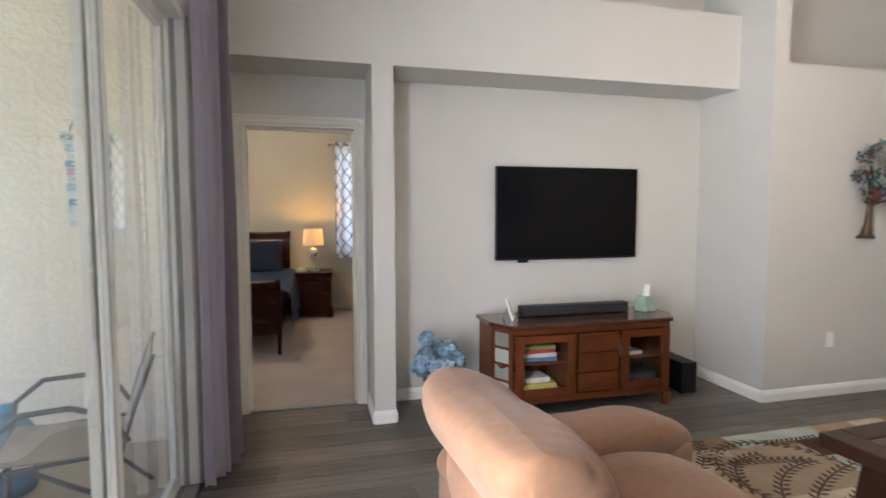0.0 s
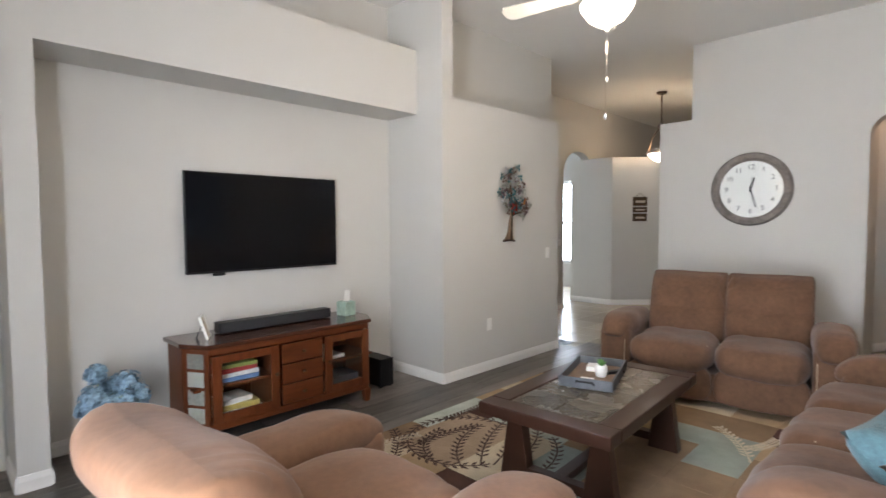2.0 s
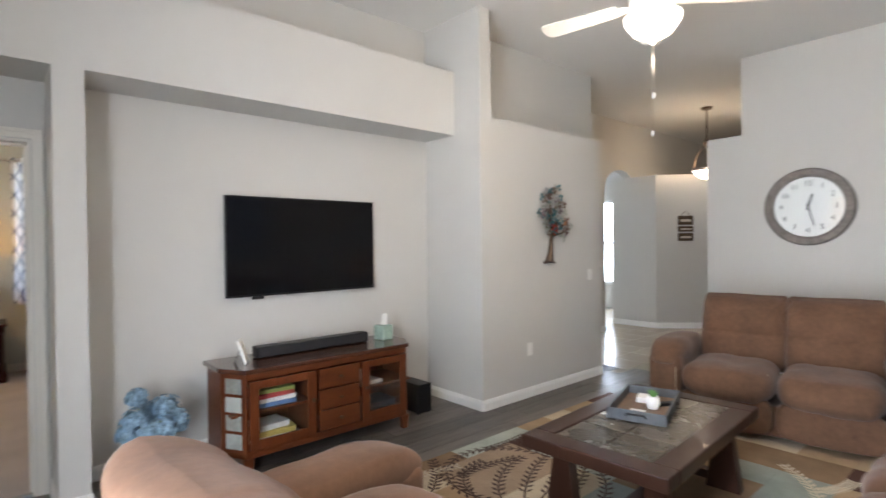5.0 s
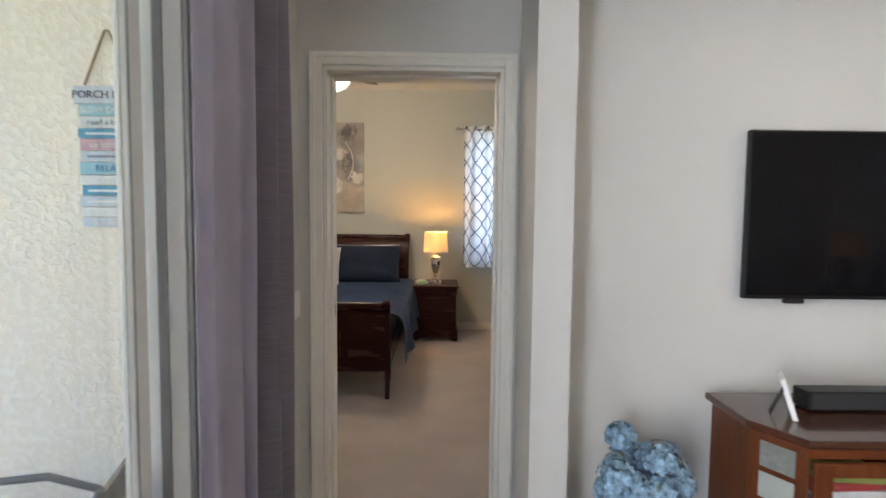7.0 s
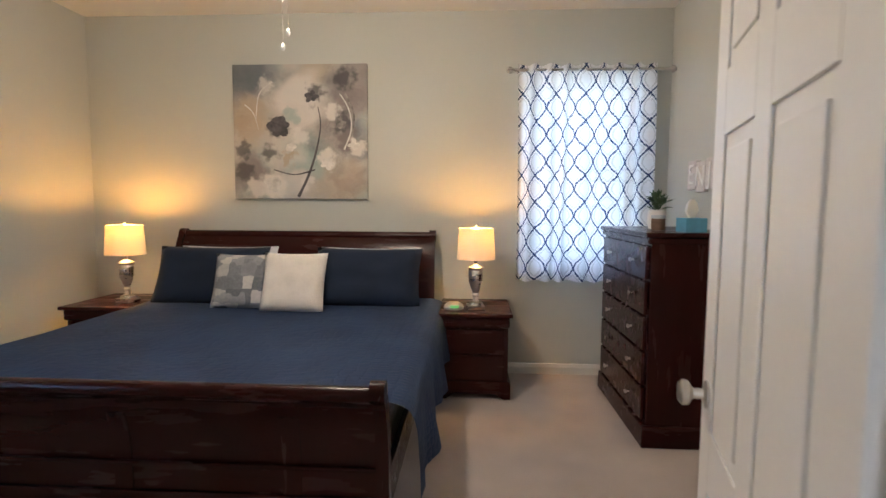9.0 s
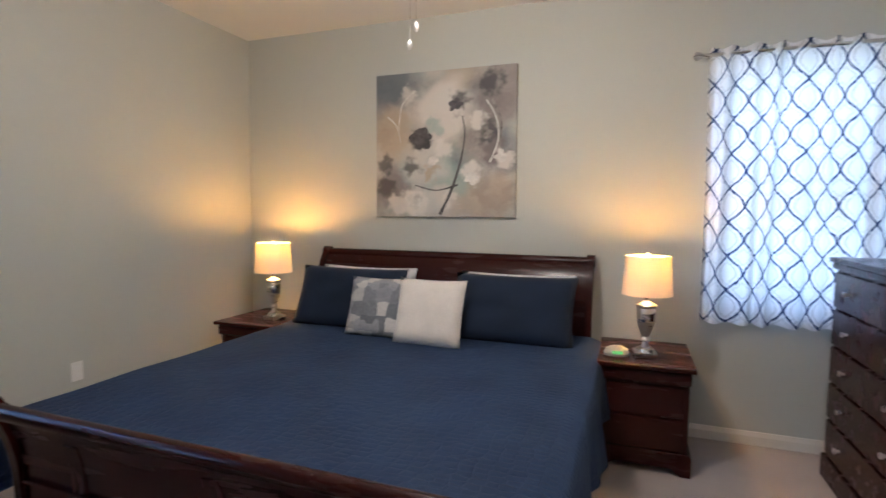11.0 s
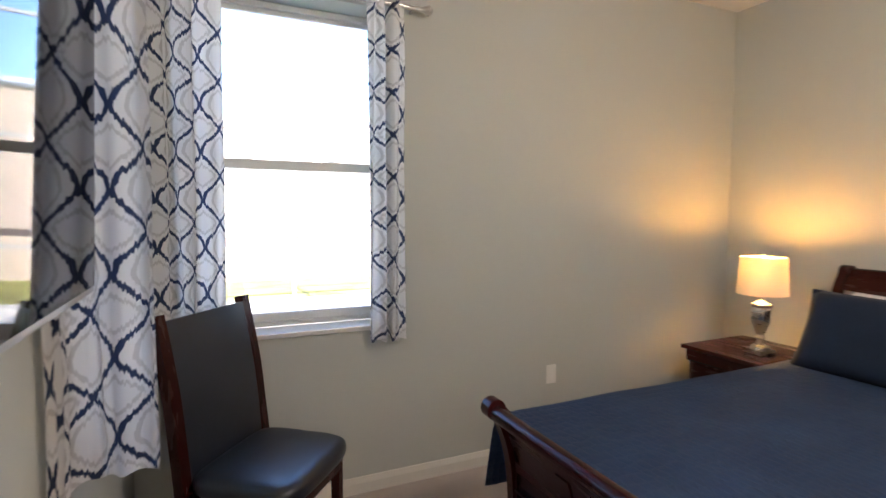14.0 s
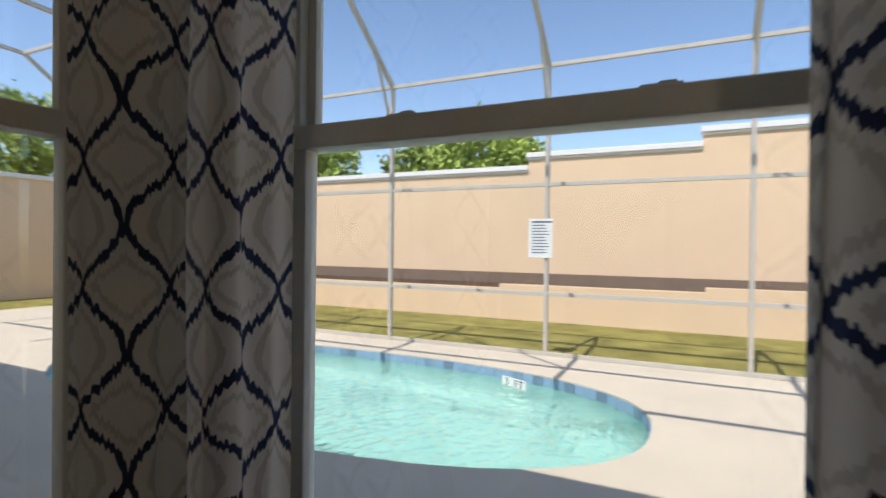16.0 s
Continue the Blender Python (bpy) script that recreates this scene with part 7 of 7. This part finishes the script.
WASH, DAUB = pushed(3.0, 0.5), pushed(14.0, 0.22)
SLATE_T, CHARCOAL_T, CREAM_T, SAND_T, SEA_T, PLUM_T = (0.1, 0.13, 0.155), (0.035, 0.035, 0.042), (0.66, 0.62, 0.57), (0.4, 0.3, 0.19), (0.27, 0.38, 0.36), (0.16, 0.13, 0.13)
for x, z, r, colour, share in ((-0.4, 0.5, 0.3, SLATE_T, 0.85), (0.48, 0.35, 0.3, PLUM_T, 0.6), (0.1, 0.5, 0.2, SAND_T, 0.5), (0.0, 0.25, 0.3, CREAM_T, 0.75), (-0.45, 0.1, 0.2, SAND_T, 0.6), (-0.42, -0.3, 0.26, PLUM_T, 0.75), (0.5, -0.05, 0.2, SLATE_T, 0.5), (0.3, -0.42, 0.28, SAND_T, 0.45), (0.08, -0.2, 0.2, SEA_T, 0.6), (-0.1, -0.1, 0.2, CREAM_T, 0.5), (-0.12, -0.45, 0.2, CREAM_T, 0.55)):
    painted = patch(painted, WASH, 0.25, x, z, r, colour, share)
for x, z, r, colour, share in ((-0.19, 0.05, 0.1, CHARCOAL_T, 0.9), (0.12, 0.3, 0.09, CHARCOAL_T, 0.8), (0.36, 0.43, 0.11, CHARCOAL_T, 0.8), (0.34, 0.07, 0.1, CHARCOAL_T, 0.8), (0.4, -0.06, 0.12, PLUM_T, 0.85), (-0.26, -0.18, 0.09, CHARCOAL_T, 0.75), (-0.47, -0.14, 0.08, CHARCOAL_T, 0.7), (-0.47, -0.32, 0.1, CHARCOAL_T, 0.7),
                               (-0.22, -0.42, 0.12, CREAM_T, 0.9), (-0.36, -0.44, 0.09, CREAM_T, 0.7), (0.22, -0.22, 0.09, CREAM_T, 0.9), (0.0, -0.03, 0.09, CREAM_T, 0.8), (0.26, 0.17, 0.08, CREAM_T, 0.8), (0.47, -0.13, 0.08, CREAM_T, 0.8), (-0.06, 0.13, 0.07, SEA_T, 0.6), (-0.3, 0.38, 0.08, CREAM_T, 0.6), (-0.1, -0.2, 0.07, SAND_T, 0.7), (0.06, -0.4, 0.07, CREAM_T, 0.7)):
    painted = patch(painted, DAUB, 0.11, x, z, r, colour, share)
art.links.new(painted, arb.inputs["Base Color"])
arb.inputs["Roughness"].default_value = 0.55
bump_node(art, arb, noise_node(art, coords(art, (1, 1, 3)), 40, 5.0), 0.3, 0.004)
pic = thing("painting", "unframed abstract painting of grey and white flowers", "painting", pose(-1.268, 8.2365, 1.96))
part("canvas", boxes((-0.548, 0.548, -0.036, 0.0, -0.536, 0.536), bevel=0.003), ART, pic)
DARK_PAINT = surface("charcoal_paint", (0.07, 0.065, 0.07), 0.5, var=0.9, scale=12, fine=40, bump=0.2)
WHITE_PAINT = surface("white_impasto_paint", (0.62, 0.6, 0.56), 0.5, var=0.3, scale=12, fine=40, bump=0.3)
TAUPE_PAINT = surface("taupe_paint", (0.25, 0.23, 0.21), 0.5, var=0.8, scale=12, fine=40, bump=0.2)


def stroke(points, widths, material, lift=0.0375):
    bm = bmesh.new()
    pts = [Vector((x, -lift, z)) for x, z in bez(points, 5)]
    n = len(pts)
    prev = None
    for i, p in enumerate(pts):
        d = (pts[min(i + 1, n - 1)] - pts[max(i - 1, 0)]).normalized()
        s = Vector((-d.z, 0, d.x))
        t = i / (n - 1)
        w = widths[0] + (widths[1] - widths[0]) * t + 0.002 * noise.noise(p * 40)
        pair = (bm.verts.new(p - s * w), bm.verts.new(p + s * w))
        if prev:
            bm.faces.new((prev[0], pair[0], pair[1], prev[1]))
        prev = pair
    return part("brush_stroke", bm, material, pic)


def painted_flower(x, z, r, material, seed, lift=0.038):
    rng = random.Random(seed)
    bm = bmesh.new()
    n = rng.choice((4, 5, 5, 6))
    for k in range(n):
        a = 2 * math.pi * k / n + rng.uniform(-0.3, 0.3)
        ln, w = r * rng.uniform(0.7, 1.15), r * rng.uniform(0.3, 0.5)
        ring = []
        for q in range(9):
            b = 2 * math.pi * q / 9
            u, v = ln * (0.5 + 0.5 * math.cos(b)), w * math.sin(b) * (1 + 0.2 * rng.uniform(-1, 1))
            ring.append(bm.verts.new((x + u * math.cos(a) - v * math.sin(a), -lift - 0.0004 * k, z + (u * math.sin(a) + v * math.cos(a)) * 0.85)))
        bm.faces.new(ring)
    return part("painted_flower", bm, material, pic)


stroke([(-0.02, -0.52), (0.06, -0.36), (0.13, -0.16), (0.17, 0.05), (0.15, 0.2)], (0.013, 0.003), DARK_PAINT)
stroke([(0.33, 0.3), (0.4, 0.18), (0.42, 0.02), (0.36, -0.14)], (0.004, 0.007), WHITE_PAINT)
stroke([(0.37, 0.3), (0.44, 0.15), (0.43, -0.02)], (0.01, 0.004), TAUPE_PAINT, 0.039)
stroke([(-0.22, -0.3), (-0.05, -0.34), (0.12, -0.3)], (0.004, 0.006), DARK_PAINT)
stroke([(-0.36, 0.1), (-0.33, 0.3), (-0.22, 0.4)], (0.003, 0.006), WHITE_PAINT)
stroke([(-0.45, 0.22), (-0.38, 0.15), (-0.34, 0.02)], (0.005, 0.002), WHITE_PAINT)
for k, (x, z, r, c) in enumerate(((-0.17, 0.05, 0.1, 0), (0.1, 0.28, 0.06, 0), (0.33, 0.08, 0.06, 2), (-0.22, -0.42, 0.09, 1), (0.22, -0.25, 0.06, 1), (-0.08, -0.12, 0.05, 1), (0.44, -0.1, 0.06, 1))):
    painted_flower(x, z, r, (DARK_PAINT, WHITE_PAINT, TAUPE_PAINT)[c], k, 0.0385 + 0.0004 * (k % 3))

# tall chest of drawers and what stands on it
dr = thing("chest_of_drawers", "dark cherry chest of five drawers", "dresser", pose(0, 0, 0.004))
part("top", boxes((1.085, 1.645, 6.935, 7.965, 1.2, 1.228), bevel=0.006), CHERRY_X, dr)
part("carcass", boxes((1.12, 1.635, 6.955, 7.945, 0.1, 1.2), bevel=0.003), CHERRY, dr)
part("top_moulding", boxes((1.098, 1.64, 6.945, 7.955, 1.165, 1.1995), bevel=0.008), CHERRY_X, dr)
part("plinth", boxes((1.098, 1.64, 6.94, 7.96, 0.0, 0.13), bevel=0.008), CHERRY_X, dr)
for k in range(5):
    z0 = 0.15 + k * 0.203
    d = part("drawer", boxes((1.1, 1.1195, 6.985, 7.915, z0, z0 + 0.188), bevel=0.006), CHERRY_X, dr)
    for y in (7.2, 7.7):
        part("knob", moved(lathe([(0.0, 0.0), (0.008, 0.0), (0.006, 0.012), (0.015, 0.02), (0.013, 0.028), (0.0, 0.031)], 14), pose(1.1, y, z0 + 0.094, 0, -90, 0)), STEEL, d, "bright nickel knob", smooth=40)
PLANT_LEAF = surface("dull_green_leaf", (0.07, 0.12, 0.055), 0.6, var=0.4, scale=14, bump=0)
pp = thing("potted_plant", "small bushy green plant in a white pot on the dresser", "plant", pose(1.33, 7.5, 1.2325))
part("pot", lathe([(0.0, 0.0), (0.05, 0.0), (0.06, 0.04), (0.055, 0.12), (0.05, 0.12), (0.05, 0.1), (0.0, 0.1)], 24), PLASTIC_W, pp, smooth=40)
rng = random.Random(3)
for k in range(60):
    a, e = rng.uniform(0, 360), rng.uniform(-75, 0)
    lf = bmesh.new()
    s = rng.uniform(0.7, 1.2)
    lf.faces.new([lf.verts.new(p) for p in ((0, 0, 0), (0.03 * s, 0.013 * s, 0.006), (0.065 * s, 0, 0), (0.03 * s, -0.013 * s, 0.006))])
    part("leaf", moved(lf, pose(0.05 * math.cos(radians(a)) * rng.random(), 0.05 * math.sin(radians(a)) * rng.random(), 0.12 + rng.uniform(0, 0.08), 0, e, a)), PLANT_LEAF, pp)
jar = thing("candle_jar", "jar candle with a pale lid on the dresser", "candle", pose(1.27, 7.3, 1.2325))
part("jar", lathe([(0.0, 0.0), (0.038, 0.0), (0.04, 0.006), (0.04, 0.07), (0.0, 0.07)], 24), WEATHERED, jar, smooth=40)
part("lid", lathe([(0.0, 0.0705), (0.041, 0.0705), (0.041, 0.09), (0.0, 0.092)], 24), PAINTS["ice"], jar, smooth=40)
tbx2 = thing("tissue_box", "blue cardboard tissue box on the dresser", "tissue box", pose(1.37, 7.06, 1.2325, 0, 0, 5))
part("carton", boxes((-0.06, 0.06, -0.06, 0.06, 0, 0.08), bevel=0.002), PAINTS["blue"], tbx2)
ts2 = bmesh.new()
cone = [[ts2.verts.new((r * math.cos(a), r * 0.5 * math.sin(a) + 0.006 * math.sin(3 * a), z)) for a in (0, 0.9, 1.8, 2.7, 3.6, 4.5, 5.4)] for r, z in ((0.015, 0.078), (0.04, 0.12), (0.03, 0.16), (0.012, 0.185))]
for p, q in zip(cone, cone[1:]):
    for k in range(7):
        ts2.faces.new((p[k], p[(k + 1) % 7], q[(k + 1) % 7], q[k]))
part("tissue", ts2, PLASTIC_W, tbx2, "white paper tissue", smooth=80)
WASHED = surface("whitewashed_wood", (0.6, 0.56, 0.54), 0.7, var=0.2, scale=5, fine=40, bump=0.2)
for k, c in enumerate("ENJOY"):
    y = 7.79 - (k + 0.5) * 0.138
    lt_ = thing("letter_block", "whitewashed wooden letter block spelling on the wall", "wall letter", pose(1.66, y, 1.595 + (0.01 if k % 2 else -0.004) - (0.03 if k in (1, 3) else 0), 0, 0, -90), "wall letters")
    part("block", boxes((-0.066, 0.066, -0.03, 0.0, -0.1, 0.1), bevel=0.003), WASHED, lt_)
    lettering(c, 0.19, pose(0, -0.032, 0), TRIM, lt_, "raised_letter", 0.003)

# television on the bedroom wall, screen towards the bed
SILVER = surface("silver_grey_tv_edge", (0.42, 0.42, 0.43), 0.35, metal=0.4, var=0.05, bump=0)
btv = television(pose(-1.29, 4.53, 1.69, 2, 0, 180), 1.42, 0.83, "large flat television mounted on the bedroom wall", SILVER, 0.012, 0.066)
for z in (-0.2, 0.05, 0.3):
    part("screw", moved(lathe([(0.0, 0.0), (0.0035, 0.0), (0.003, 0.002), (0.0, 0.002)], 12), pose(-0.661, 0.03, z, 0, -90, 0)), STEEL, btv)
part("cable_cover", boxes((-0.02, 0.02, 0.056, 0.069, -1.2, -0.36), bevel=0.004), TRIM, btv).matrix_basis = pose(0, 0, 0, -2, 0, 0)
for k in range(9):
    part("vent_slot", boxes((-0.6, -0.48, 0.0288, 0.0305, -0.3 + k * 0.06, -0.27 + k * 0.06), bevel=0.0006, segments=1), SILVER, btv)

# chair in the corner
pc = thing("dining_chair", "dark cherry chair upholstered in black faux leather", "chair", pose(-2.643, 4.991, 0.004, 0, 0, -38.8))
part("seat", moved(cushion(0.53, 0.46, 0.1, 12, 5.0, 3.0, 0.003, 2.0), pose(0, 0.03, 0.45)), LEATHER, pc, smooth=180)
part("seat_frame", boxes((-0.215, 0.215, -0.19, 0.225, 0.355, 0.405), bevel=0.004), CHERRY_X, pc)
back_line = bez([(-0.2, 0.40), (-0.215, 0.6), (-0.24, 0.8), (-0.29, 1.06)])
part("backrest", curve_slab(back_line, 0.045, -0.225, 0.225), LEATHER, pc, smooth=40)
for x in (-0.275, 0.228):
    part("back_post", curve_slab(bez([(-0.24, 0.0), (-0.2, 0.25), (-0.195, 0.42), (-0.215, 0.62), (-0.24, 0.82), (-0.295, 1.086)]), 0.042, x, x + 0.047), CHERRY, pc, smooth=40)
for x in (-0.215, 0.175):
    part("front_leg", poly([(x + 0.006, 0.0), (x + 0.034, 0.0), (x + 0.04, 0.355), (x, 0.355)], "y", 0.185, 0.225, 0.003), CHERRY, pc)


# ---- floor pieces ----
planks = tagged(new("floor_planks"), "grey-brown vinyl plank floor", "", "", "structure")
plank_mesh = {}
rng = random.Random(21)
row, y = 0, -0.16
while y < 4.25:
    y1 = min(y + 0.178, 4.25)
    x = -0.42 - rng.uniform(0.1, 1.1)
    while x < 6.5:
        xa, xb = max(x, -0.42), x + 1.22
        edge = 5.15 + (3.53 - max(y, 0)) * 1.8 if y > 2.78 else 6.5
        xb2 = min(xb, edge)
        if xb2 - xa > 0.05:
            size = (round(xb2 - xa - 0.0022, 3), round(y1 - y - 0.0022, 3))
            if size not in plank_mesh:
                bm = boxes((0, size[0], 0, size[1], -0.0055, 0.0), bevel=0.0008, segments=1)
                ob = part("plank", bm, PLANK, planks)
                plank_mesh[size] = ob.data
            else:
                ob = new("plank", plank_mesh[size])
                ob.parent = planks
            ob.location = (xa, y, 0)
        x = xb
    y, row = y + 0.178, row + 1
tiles = tagged(new("floor_tiles"), "pale cream ceramic tile floor of the foyer", "", "", "structure")
TILE = surface("cream_ceramic_tile", (0.55, 0.48, 0.38), 0.22, var=0.12, scale=3, fine=30, bump=0.03, per_object=0.25)
tile_data = None
for i in range(17):
    for j in range(12):
        x, y = 5.2 + i * 0.41, 2.0 + j * 0.41 - 0.2
        if x > 11.4 or (x < 6.3 and x < 5.15 + (3.53 - y) * 1.8 + 0.0) or y > 6.6:
            continue
        if tile_data is None:
            ob = part("tile", boxes((0, 0.404, 0, 0.404, -0.01, -0.0008), bevel=0.002, segments=1), TILE, tiles)
            tile_data = ob.data
        else:
            ob = new("tile", tile_data)
            ob.parent = tiles
        ob.location = (x, y, 0)
